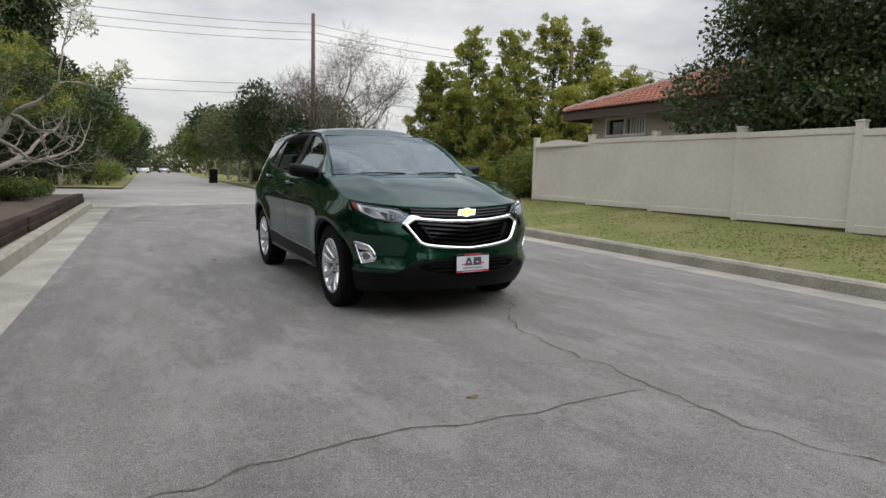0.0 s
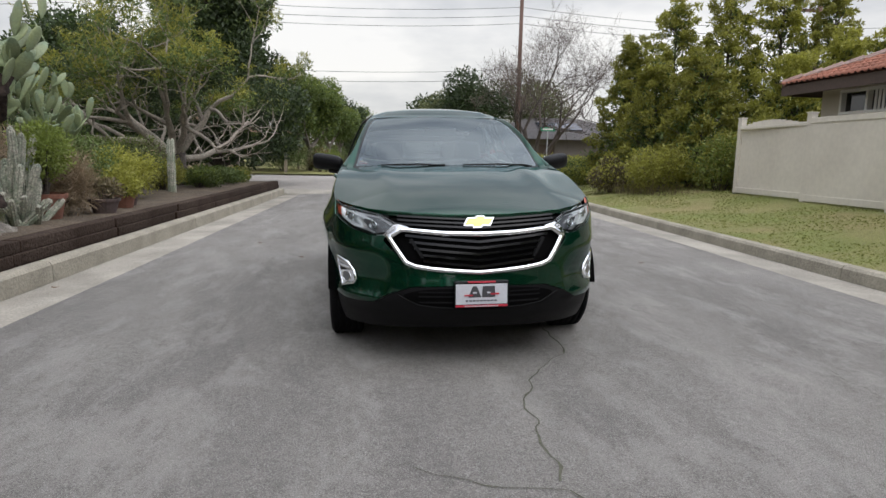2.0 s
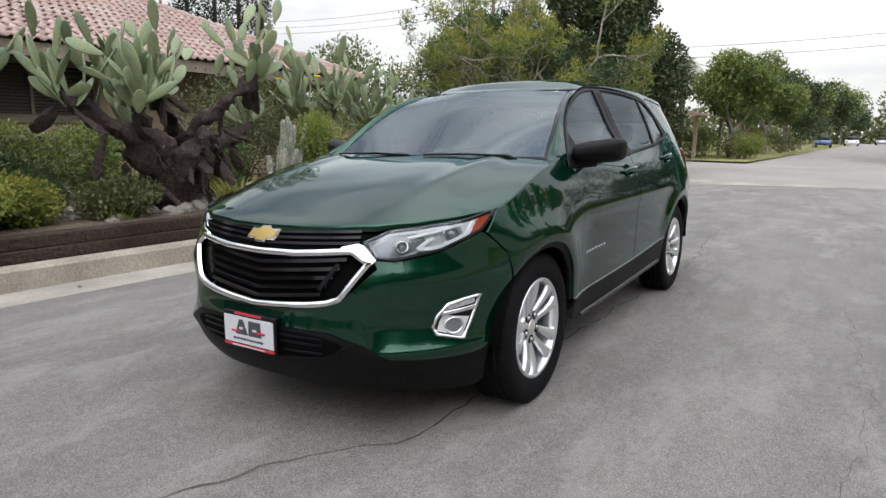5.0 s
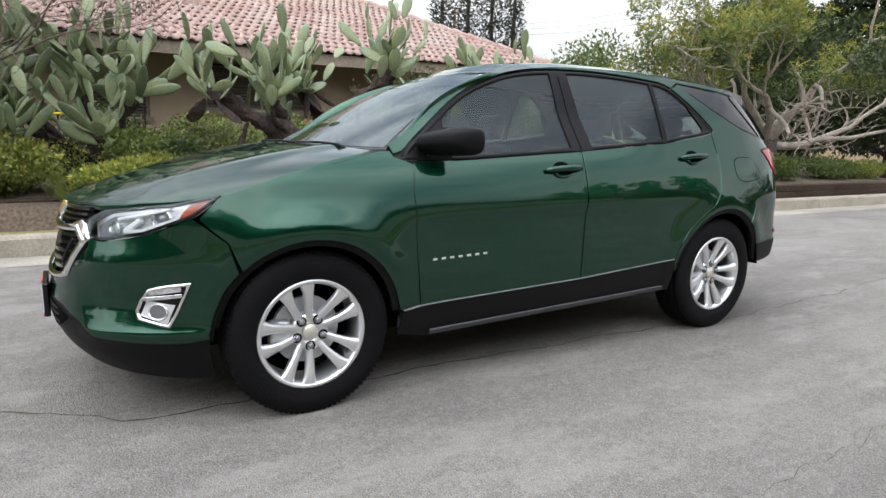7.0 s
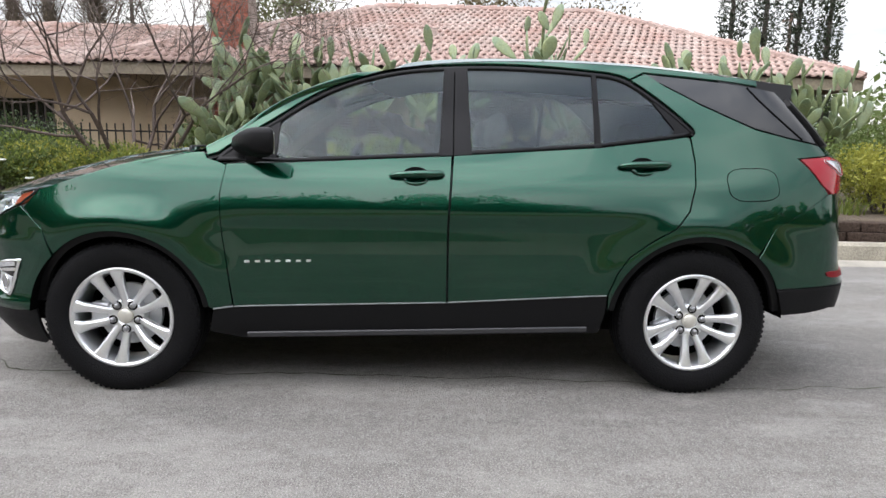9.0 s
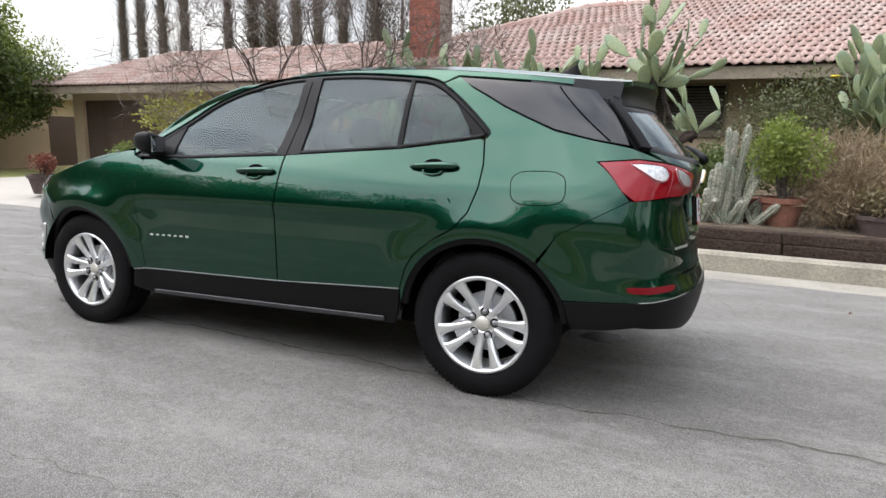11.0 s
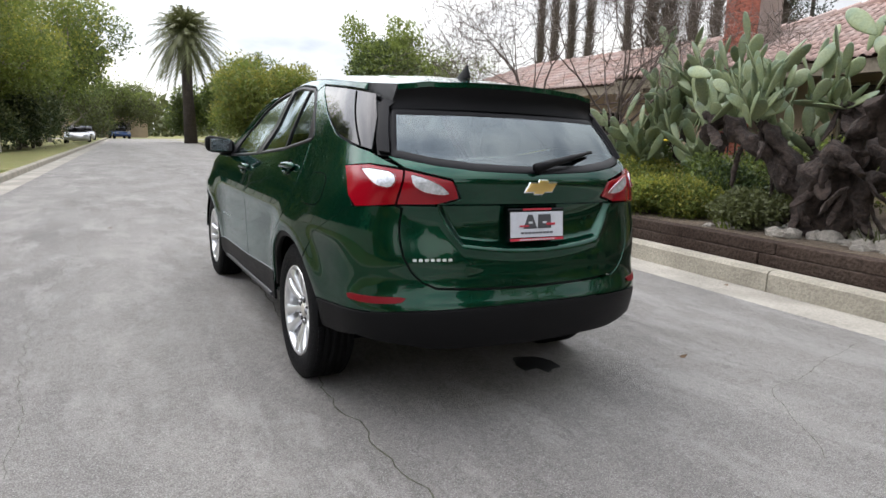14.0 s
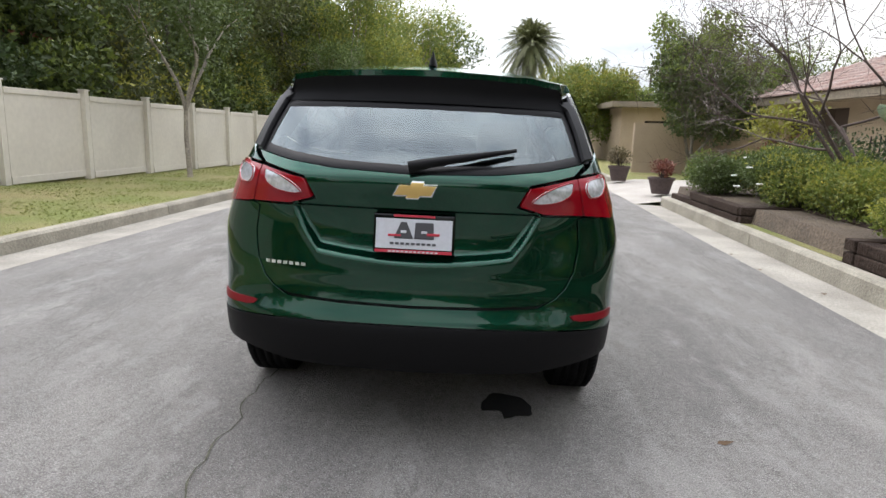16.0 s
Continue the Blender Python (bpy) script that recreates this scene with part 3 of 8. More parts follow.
def strip(name, uv0, uv1, mat, parent=CAR, where=on_skin, width=.02, off=0.0, high=.006, mirror=False, n=14, label=""):
    """A raised bar between two places on a surface."""
    (a, b), (c, d) = uv0, uv1
    L = math.hypot(c - a, d - b)
    px, py = -(d - b) / L * width / 2, (c - a) / L * width / 2
    return patch(name, [(a + px, b + py), (a - px, b - py), (c - px, d - py), (c + px, d + py)], mat, parent, where, off + high, step=max(.015, L / n), skirt=high + .01, gap=0, mirror=mirror, label=label)
# ---- the car's panels ----


def sd(pts):
    return [(s_side(y, z), z) for y, z in pts]


def rr(pts):
    return [(s_rear(x, z), z) for x, z in pts]


def both_front(half):
    return half + [(-s, z) for s, z in half[::-1] if s > 1e-6]


def both_rear(half):
    return half + [(2 * S_END - s, z) for s, z in half[::-1] if s < S_END - 1e-6]


def arch(cy, r, a0, a1, n=14):
    return [(cy - r * math.cos(radians(a)), .36 + r * math.sin(radians(a))) for a in np.linspace(a0, a1, n)]


ARCH_F, ARCH_R = (-1.3625, .415), (1.3625, .428)
LAMP = [(.477, .851), (.58, .898), (.741, .915), (.921, .934), (1.03, .955), (1.11, .966), (1.0, .88), (.812, .81), (.631, .778), (.541, .785)]
SEAM_F = [(-1.775, .84), (-1.70, .775)] + arch(*ARCH_F, 44, 44, 1)
BUMP_LINE_F = [(1.085, .384), (.979, .373), (.80, .378), (.638, .391), (.541, .445), (.40, .492), (0, .503)]

# bonnet, bumpers
hood_half = [(0, -2.235), (.2, -2.226), (.38, -2.188), (.52, -2.122), (.63, -2.025), (.71, -1.915), (.775, -1.80)] + [(float(RIM(v)) - .003, v) for v in (-1.70, -1.6, -1.5, -1.4, -1.3, -1.2, -1.12)] + [(.765, -1.04), (.5, -1.11), (.25, -1.15), (0, -1.165)]
patch("hood", hood_half + [(-x, y) for x, y in hood_half[::-1] if x > 0], PAINT, where=on_hood, skirt=.03)
bumper_half = [(0, .562), (s_front(.27, .582), .582), (s_front(.42, .617), .617), (s_front(.545, .75), .75), (.541, .783), (.631, .776), (.812, .807), (1.0, .876)] + sd(SEAM_F) + sd(arch(*ARCH_F, 42, 6, 9)) + BUMP_LINE_F
patch("front_bumper", both_front(bumper_half), PAINT)
low_half = BUMP_LINE_F[::-1] + sd(arch(*ARCH_F, 4, -20, 5)) + [(s_side(-1.78, .20), .20), (.9, .205), (.5, .225), (0, .235)]
lower = patch("bumper_cladding", both_front(low_half), BLACK_TRIM, off=-.002)
intake = rounded(both_front([(0, .488), (.33, .482), (.47, .446), (.37, .395), (.25, .380), (0, .366)]), 2)
# flat sheet on the uncut cladding, the opening's inner shade painted as black
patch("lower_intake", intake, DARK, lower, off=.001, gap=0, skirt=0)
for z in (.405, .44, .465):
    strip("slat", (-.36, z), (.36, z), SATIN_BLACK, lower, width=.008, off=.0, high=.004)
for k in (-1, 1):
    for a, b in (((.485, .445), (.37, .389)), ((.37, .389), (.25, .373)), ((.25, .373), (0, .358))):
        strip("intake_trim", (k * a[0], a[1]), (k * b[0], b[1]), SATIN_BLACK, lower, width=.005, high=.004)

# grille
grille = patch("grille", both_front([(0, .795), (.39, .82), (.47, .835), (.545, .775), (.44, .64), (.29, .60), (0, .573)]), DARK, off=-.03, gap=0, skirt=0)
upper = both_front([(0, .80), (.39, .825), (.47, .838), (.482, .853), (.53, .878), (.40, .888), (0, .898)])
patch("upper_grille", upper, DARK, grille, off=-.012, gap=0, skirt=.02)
for i in range(3):
    z = .825 + .022 * i
    for k in (-1, 1):
        strip("slat", (0, z), (k * .47, z + .022), GLOSS_BLACK, grille, width=.010, off=-.010, high=.008)
for i in range(5):
    z = .605 + .036 * i
    for k in (-1, 1):
        strip("slat", (0, z), (k * (.33 + .025 * i), z + .036), GLOSS_BLACK, grille, width=.014, off=-.028, high=.016)
for k in (-1, 1):
    strip("grille_blade", (k * .33, .66), (k * .40, .765), BLACK_TRIM, grille, width=.018, off=-.02, high=.012)
frame_half = [(0, .803), (.2, .808), (.39, .823), (.455, .828), (.545, .772), (.435, .618), (.375, .597), (.28, .583), (.14, .570), (0, .561)]
ring("chrome_frame", both_front(frame_half), .027, CHROME, grille, high=.012, label="bright chrome grille surround")
for k in (1, -1):
    patch("chrome_wing", [(k * s, z) for s, z in ((.40, .806), (.405, .828), (.47, .842), (.497, .834), (.556, .780), (.54, .766), (.48, .806), (.44, .812))], CHROME, grille, off=.010, gap=0, skirt=.02)


def badge(parent, center, where, scale=1.0):
    """A wide gold badge with a bright rim."""
    for mat, gr, hi, nm in ((CHROME, .006, .008, "badge_rim"), (GOLD, 0, .012, "badge_face")):
        w, h, t, k = .088 * scale + gr, .020 * scale + gr, .032 * scale + gr, .030 * scale
        p = [(-w - .012, -h), (-k - .006, -h), (-k - .012, -t), (k - .012, -t), (k - .006, -h), (w - .012, -h), (w + .012, h), (k + .006, h), (k + .012, t), (-k + .012, t), (-k + .006, h), (-w + .012, h)]
        patch(nm, [(center[0] + a, center[1] + b) for a, b in p], mat, parent, where, off=hi, gap=0, skirt=.012, step=.03)


badge(grille, (0, .856), on_skin, .82)

# lamps in front
for k in (1, -1):
    mm = k < 0
    lamp = patch("headlight", LAMP, LAMP_GREY, off=-.045, gap=.004, skirt=0, mirror=mm, label="headlamp with clear lens and projector")
    ring("lamp_rim", LAMP, .014, GLOSS_BLACK, lamp, off=-.006, high=.003, mirror=mm)
    patch("lens", inset(LAMP, .004), CLEAR, lamp, off=-.001, gap=0, skirt=0, mirror=mm).visible_shadow = False
    patch("turn_signal", [(.985, .932), (1.10, .962), (1.015, .893), (.945, .868), (.955, .90)], AMBER, lamp, off=-.008, gap=0, mirror=mm)
    patch("lamp_well", [(.52, .838), (.60, .880), (.70, .890), (.745, .86), (.70, .82), (.62, .79), (.555, .792)], LAMP_WELL, lamp, off=-.040, gap=0, skirt=0, mirror=mm)
    for a, b, w in (((.71, .822), (.80, .826), .014), ((.80, .826), (.93, .872), .016), ((.93, .872), (.965, .92), .014), ((.71, .822), (.77, .868), .018), ((.66, .868), (.90, .915), .010)):
        strip("light_guide", a, b, GUIDE_WHITE, lamp, width=w, off=-.03, high=.016, mirror=mm)
    for s0, z0, rad in ((.86, .875, .044), (.645, .835, .026)):
        c, n_ = on_skin(np.array([s0]), np.array([z0]), -.034)
        bm = bmesh.new()
        add_lathe(bm, [(-.02, .0005), (-.008, rad * .5), (-.004, rad * .62), (.012, rad * .7), (.014, rad * .95), (.004, rad), (-.02, rad)], 28)
        q = Vector(n_[0]).to_track_quat("X", "Z").to_matrix().to_4x4()
        for v in bm.verts:
            v.co = Vector(c[0]) + (q @ v.co)
            v.co.x *= k
        if mm:
            bmesh.ops.reverse_faces(bm, faces=bm.faces[:])
        part("projector", bm, CHROME, lamp, smooth=True)
        bm = bmesh.new()
        add_lathe(bm, [(.004, rad * .62), (.010, rad * .5), (.014, rad * .25), (.015, .0005)], 24)
        for v in bm.verts:
            v.co = Vector(c[0]) + (q @ v.co)
            v.co.x *= k
        if mm:
            bmesh.ops.reverse_faces(bm, faces=bm.faces[:])
        part("projector_lens", bm, LAMP_WELL, lamp, smooth=True)
    FOG = [(1.025, .626), (.93, .617), (.862, .602), (.822, .555), (.806, .505), (.825, .470), (.95, .440), (.978, .50)]
    fog = patch("fog_lamp", FOG, GLOSS_BLACK, off=.003, gap=0, skirt=0, mirror=mm, label="fog lamp in a chrome bezel")
    ring("chrome_bezel", FOG, .013, CHROME, fog, off=0, high=.010, mirror=mm)
    patch("lens", [(.83, .488), (.94, .456), (.966, .535), (.85, .552)], LAMP_GREY, fog, off=.006, gap=0, mirror=mm)
    lamp_ring = [(.902 + .042 * math.cos(a), .506 + .036 * math.sin(a)) for a in np.linspace(0, 2 * math.pi, 16, endpoint=False)]
    patch("bulb", lamp_ring, LAMP_WELL, fog, off=.009, gap=0, mirror=mm)
    ring("bulb_ring", lamp_ring, .007, CHROME, fog, off=.009, high=.003, mirror=mm)
    strip("bezel_bar", (.86, .585), (.985, .602), WHITE_LENS, fog, width=.022, off=.002, high=.006, mirror=mm)
    strip("bezel_bar", (.84, .560), (.988, .574), CHROME, fog, width=.014, off=.003, high=.008, mirror=mm)

def loft(name, rows, mat, parent=CAR, smooth=True, label=""):
    bm = bmesh.new()
    vs = [[bm.verts.new(p) for p in r] for r in rows]
    for a, b in zip(vs, vs[1:]):
        for i in range(len(a) - 1):
            bm.faces.new((a[i], a[i + 1], b[i + 1], b[i]))
    return part(name, bm, mat, parent, label, smooth)


# flanks
top_arc = Curve((-.915, -.844, -.70, -.49, -.345, -.2, -.04, .12, .3, .5, .75, .95), (1.118, 1.173, 1.272, 1.412, 1.481, 1.528, 1.562, 1.579, 1.587, 1.585, 1.568, 1.549))
TOP_LINE = [(float(v), float(top_arc(v))) for v in np.linspace(-.90, .95, 34)]
REAR_LINE = [(1.0, 1.535), (1.045, 1.514), (1.10, 1.479), (1.16, 1.434), (1.22, 1.385), (1.28, 1.333), (1.325, 1.291), (1.335, 1.272), (1.322, 1.259), (1.295, 1.253)]
RAIL_LOW = [(-.955, 1.124)] + [(v - .004, z + .011) for v, z in TOP_LINE] + [(1.005, 1.546), (1.05, 1.5275), (1.12, 1.563), (1.40, 1.540), (1.66, 1.514), (1.70, 1.510)]
rail_z = Curve((-1.0, -.85, -.68, -.41, -.14, .2, .5, .8, 1.1, 1.6, 1.85, 2.0), (1.150, 1.235, 1.350, 1.478, 1.556, 1.604, 1.612, 1.606, 1.592, 1.548, 1.530, 1.522))
RAIL_TOP = [(v, float(rail_z(v))) for v in (1.70, 1.6, 1.3, 1.0, .7, .4, .1, -.14, -.3, -.5, -.68, -.85, -.97)]
DLO = [(-.915, 1.100), (-.57, 1.101), (.18, 1.143), (.876, 1.194), (1.20, 1.238)] + REAR_LINE[::-1] + TOP_LINE[::-1]


def below(y0, y1, drop=.012, n=14):
    """Points just inside the upper edge of the side windows."""
    return [(float(v), float(top_arc(v)) - drop) for v in np.linspace(y0, y1, n)]


for k in (1, -1):
    mm = k < 0
    fender = [(-1.72, .956), (-1.60, .992), (-1.5, 1.023), (-1.4, 1.055), (-1.3, 1.083), (-1.2, 1.106), (-1.12, 1.120), (-1.02, 1.138), (-.97, 1.140), (-.955, 1.112), (-.905, 1.097), (-.862, 1.080), (-.884, .95), (-.874, .75), (-.842, .43), (-.932, .412)] + arch(*ARCH_F, 172, 46, 22) + [(-1.70, .778), (-1.775, .845), (-1.80, .872)]
    patch("front_fender", sd(fender), PAINT, mirror=mm)
    fd = patch("front_door", sd([(-.862, 1.088), (-.884, .95), (-.874, .75), (-.838, .424), (.163, .453), (.160, .83), (.178, 1.139), (-.20, 1.119), (-.57, 1.098)]), PAINT, mirror=mm)
    rd = patch("rear_door", sd([(.186, 1.141), (.166, .83), (.169, .453), (.930, .496), (.965, .60), (1.014, .682), (1.127, .768), (1.225, .825), (1.290, .905), (1.325, 1.02), (1.332, 1.13), (1.318, 1.244), (1.295, 1.249), (1.20, 1.234), (.876, 1.191), (.50, 1.164)]), PAINT, mirror=mm)
    quarter = [(.938, .42), (.934, .498), (.969, .60), (1.018, .680), (1.130, .765), (1.229, .822), (1.295, .903), (1.330, 1.02), (1.337, 1.13), (1.324, 1.248), (1.338, 1.258), (1.347, 1.272), (1.338, 1.294), (1.29, 1.340), (1.23, 1.393), (1.17, 1.442), (1.11, 1.486), (1.053, 1.523), (1.13, 1.556), (1.22, 1.493), (1.387, 1.404), (1.52, 1.345), (1.651, 1.290), (1.83, 1.250), (1.985, 1.222)]
    quarter = sd(quarter) + [(5.075, 1.165), (4.93, 1.174), (4.735, 1.158), (4.90, .99)] + sd([(1.86, .905), (1.72, .83)] + arch(*ARCH_R, 128, 2, 20))
    patch("rear_quarter_panel", quarter, PAINT, gap=.0012, mirror=mm)
    patch("roof_rail", sd(RAIL_LOW + RAIL_TOP), PAINT, mirror=mm, skirt=.02)
    # glass and black surrounds
    trim = ring("window_trim", sd(DLO), .020, SATIN_BLACK, off=-.005, high=.004, mirror=mm)
    patch("mirror_sail", sd([(-.895, 1.108), (-.64, 1.108), (-.64, 1.300), (-.70, 1.262), (-.83, 1.172)]), BLACK_TRIM, trim, off=-.003, gap=0, mirror=mm)
    patch("center_pillar", sd([(.12, 1.140), (.272, 1.148), (.258, 1.574), (.142, 1.570)]), SATIN_BLACK, trim, off=0, gap=0, mirror=mm)
    strip("pillar_seam", (s_side(.185, 1.14), 1.14), (s_side(.195, 1.55), 1.55), DARK, trim, width=.006, high=.001, mirror=mm)
    patch("divider_bar", sd([(.855, 1.190), (.885, 1.194), (.882, 1.546), (.86, 1.549)]), SATIN_BLACK, trim, off=-.001, gap=0, mirror=mm)
    patch("trim_corner", sd([(1.235, 1.250), (1.31, 1.262), (1.322, 1.276), (1.17, 1.412), (1.15, 1.412), (1.245, 1.285)]), SATIN_BLACK, trim, off=-.002, gap=0, mirror=mm)
    for nm, pts, g in (("front_side_glass", [(-.64, 1.112), (.125, 1.143)] + below(.148, -.64), SIDE_GLASS), ("rear_side_glass", [(.268, 1.158), (.86, 1.196)] + below(.862, .255), REAR_GLASS), ("quarter_glass", [(.882, 1.200), (1.26, 1.250), (1.14, 1.43), (1.03, 1.508)] + below(.95, .88, n=3), REAR_GLASS)):
        patch(nm, sd(pts), g, off=-.010, gap=0, skirt=0, mirror=mm).visible_shadow = False
    dw = patch("rear_quarter_glass", sd([(1.11, 1.556), (1.40, 1.532), (1.66, 1.506), (1.80, 1.488), (1.90, 1.38), (1.985, 1.232), (1.83, 1.257), (1.651, 1.299), (1.52, 1.353), (1.387, 1.412), (1.22, 1.500)]), PRIVACY, off=-.003, mirror=mm, label="dark privacy glass")
    patch("pillar_lining", sd([(1.33, 1.27), (1.12, 1.45), (1.05, 1.52), (1.40, 1.525), (1.84, 1.48), (1.95, 1.25)]), SEAT, off=-.03, gap=0, skirt=0, mirror=mm)
    patch("rail_lining", sd([(y, z - .012) for y, z in RAIL_LOW] + RAIL_TOP), SEAT, off=-.022, gap=0, skirt=0, mirror=mm)
    strip("glass_seam", (s_side(1.64, 1.50), 1.50), (s_side(1.90, 1.25), 1.25), DARK, dw, width=.007, high=.001, mirror=mm)
    # rocker and arch cladding
    patch("rocker_cladding", sd([(-.93, .408), (-.838, .420), (.165, .449), (.93, .492), (.925, .40), (.90, .305), (.17, .285), (-.80, .262), (-.955, .30)]), BLACK_TRIM, off=.002, mirror=mm)
    strip("rocker_strip", (s_side(-.78, .285), .285), (s_side(.84, .328), .328), SILL_GREY, width=.020, off=.006, high=.010, mirror=mm, n=30)
    for a, b in (((-.93, .411), (-.842, .422)), ((-.834, .4225), (.160, .4515)), ((.170, .452), (.925, .495))):
        strip("rocker_edge", (s_side(*a), a[1]), (s_side(*b), b[1]), SEAM_GREY, width=.004, off=.002, high=.003, mirror=mm, n=30)
    for nm, (cy, r), a0, a1 in (("arch_lip", ARCH_F, 10, 172), ("arch_lip", ARCH_R, 8, 172)):
        o = sd([(y, z) for y, z in arch(cy, r + .004, a0, a1, 26)])
        i = sd([(y, z) for y, z in arch(cy, r - .030, a0, a1, 26)])
        patch(nm, o + i[::-1], BLACK_TRIM, off=-.010, gap=0, skirt=.03, mirror=mm)
    # handles
    for door, y0, z0 in ((fd, -.105, 1.037), (rd, .965, 1.098)):
        # near-black patch paints the shade of the cup's upper half on the uncut panel
        rim = [(y0 + .115 + .066 * math.cos(a), z0 + .004 + .046 * math.sin(a)) for a in np.linspace(0, math.pi, 13)]
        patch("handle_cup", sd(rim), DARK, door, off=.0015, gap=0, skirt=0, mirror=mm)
        # lip tilted upwards so its shape gives the cup's lighter lower half
        low = [(y0 + .115 + .060 * math.cos(a), z0 - .034 * math.sin(a)) for a in np.linspace(0, math.pi, 13)]
        rows = []
        for depth, off in ((.25, .001), (.6, .004), (1.0, .013), (1.06, .002)):
            pts, _n = on_skin([s_side(y, z) for y, z in low], np.array([z0 + (z - z0) * depth for y, z in low]), off)
            rows.append([Vector((k * p[0], p[1], p[2])) for p in pts])
        loft("cup_lip", rows if k < 0 else [r[::-1] for r in rows], PAINT, door)
        bm = bmesh.new()
        bar = [(y0 + d, z0 + .004 + .04 * d) for d in (-.004, .006, .03, .08, .14, .165, .172, .215, .238, .246)]
        pts, _n = on_skin([s_side(y, z) for y, z in bar], np.array([z for y, z in bar]), np.array([.006, .012, .020, .025, .024, .022, .021, .018, .012, .006]))
        add_tube(bm, [(k * p[0], p[1], p[2]) for p in pts], [.006, .012, .0145, .016, .0175, .0185, .0185, .0185, .014, .006], 12)
        part("door_handle", bm, PAINT, door, smooth=True)
    if k > 0:
        for i in range(7):
            s0 = 2.082 + .0475 * i
            strip("letter_bar", (s0, .638 + .0012 * i), (s0 + .022, .639 + .0012 * i), ALLOY, fd, width=.010, high=.002)
        FUEL = rounded([(4.335, 1.105), (4.595, 1.112), (4.62, .958), (4.355, .947)], 2)
        patch("fuel_door", inset(FUEL, .004), PAINT, off=.0015, gap=0, skirt=.01)
        ring("fuel_gap", FUEL, .006, DARK, off=.0005, high=.001)
    # mirror: cap, glass and foot
    bm = bmesh.new()
    bmesh.ops.create_uvsphere(bm, u_segments=24, v_segments=14, radius=1)
    for v in bm.verts:
        x, y, z = (math.copysign(abs(c) ** .52, c) for c in v.co)
        fwd = max(0, -y)
        y = y * .105 if y < 0 else y * .045
        x, z = x * .120, z * (.062 + .006 * x) * (1 - (.70 if z < 0 else .20) * fwd ** 2)
        v.co = (k * (.918 + x), -.695 + y + .55 * x, 1.180 + z + .10 * x)
    if mm:
        bmesh.ops.reverse_faces(bm, faces=bm.faces[:])
    mir = part("wing_mirror", bm, BLACK_TRIM, CAR, "black plastic door mirror", True)
    bm = box_bm(-.098, .098, .0, .006, -.046, .046, .004, pose(k * .918, -.652, 1.180, 0, 0, k * 26))
    part("mirror_glass", bm, MIRROR, mir)
    bm = bmesh.new()
    add_tube(bm, [(k * .76, -.78, 1.122), (k * .83, -.75, 1.116), (k * .90, -.71, 1.128)], [.036, .028, .03], 10)
    part("mirror_arm", bm, BLACK_TRIM, mir, smooth=True)

# roof, windscreen, pillars


roof_x = Curve([*np.linspace(-.2, 1.6, 10), 1.80, 1.92, 2.02], [float(skin(s_side(v, float(rail_z(v))), float(rail_z(v)))[0]) for v in np.linspace(-.2, 1.6, 10)] + [.588, .560, .535])


roof_mid = Curve((-.3, -.18, 0, .4, .8, 1.2, 1.6, 2.0), (1.562, 1.603, 1.640, 1.664, 1.660, 1.645, 1.606, 1.554))


def roof_at(u, v, drop=0.0):
    y = (-.300 + .130 * u * u) * (1 - v) + (2.010 - .09 * u * u) * v
    w = abs(u) ** (3.0 - .8 * v)
    rib = .006 * math.exp(-((abs(u) - .78) / .05) ** 2)
    k = float(ease(v / .09))
    z = (float(rail_z(y)) * w + float(roof_mid(y)) * (1 - w) + rib) * k + (1.558 - .008 * u * u) * (1 - k)
    return (float(roof_x(y)) * u, y, z - drop)


edge = [Curve((0, .33, .66, 1), c) for c in ((.722, .660, .594, .535), (-.945, -.675, -.405, -.175), (1.142, 1.345, 1.482, 1.548))]
mid = [Curve((0, .33, .66, 1), c) for c in ((0, 0, 0, 0), (-1.13, -.825, -.535, -.305), (1.150, 1.306, 1.458, 1.556))]


def screen(u, v, drop=0.0):
    return (float(edge[0](v)) * u, float(mid[1](v) + (edge[1](v) - mid[1](v)) * u * u), float(mid[2](v) + (edge[2](v) - mid[2](v)) * u * u) - drop)


us = np.linspace(-1, 1, 33)
roof = loft("roof", [[roof_at(u, v) for u in us] for v in np.linspace(0, 1, 40)], PAINT)
loft("spoiler_edge", [[roof_at(u, 1) for u in us], [roof_at(u, 1, .024) for u in us]], PAINT, roof)
lip_low = [(.592 * u, float(skin(s_rear(abs(.592 * u), 1.424), 1.424)[1]) + .004, 1.424 - .008 * u * u) for u in us]
lip_high = [roof_at(u, 1, .022) for u in us]
loft("spoiler_underside", [lip_high] + [[tuple(a + (b - a) * t - (.010 if i == 1 else 0) * math.sin(math.pi * t) for i, (a, b) in enumerate(zip(p, q))) for p, q in zip(lip_high, lip_low)] for t in (.25, .5, .75)] + [lip_low], SATIN_BLACK, roof)
for k in (1, -1):
    high = [Vector(roof_at(k, v)) for v in np.linspace(.80, 1, 9)]
    end = Vector((k * .590, lip_low[0][1] - .004, 1.418))
    low = [Vector((k * (abs(p.x) + .014), p.y - .01, p.z - .055)).lerp(end, max(0, t - .25) / .75) for p, t in zip(high, np.linspace(0, 1, 9))]
    loft("spoiler_cheek", [high, low] if k < 0 else [low, high], GLOSS_BLACK, roof)
loft("roof_header", [[roof_at(u, 0) for u in us], [screen(u, .995) for u in us]], PAINT, roof)
loft("headliner", [[roof_at(u, v, .035) for u in us[::2]] for v in np.linspace(.02, .93, 14)], TRIM_LIGHT, roof)
ws = loft("windscreen", [[screen(u, v) for u in np.linspace(-.97, .97, 25)] for v in np.linspace(.015, .985, 14)], SCREEN_GLASS)
ws.visible_shadow = False
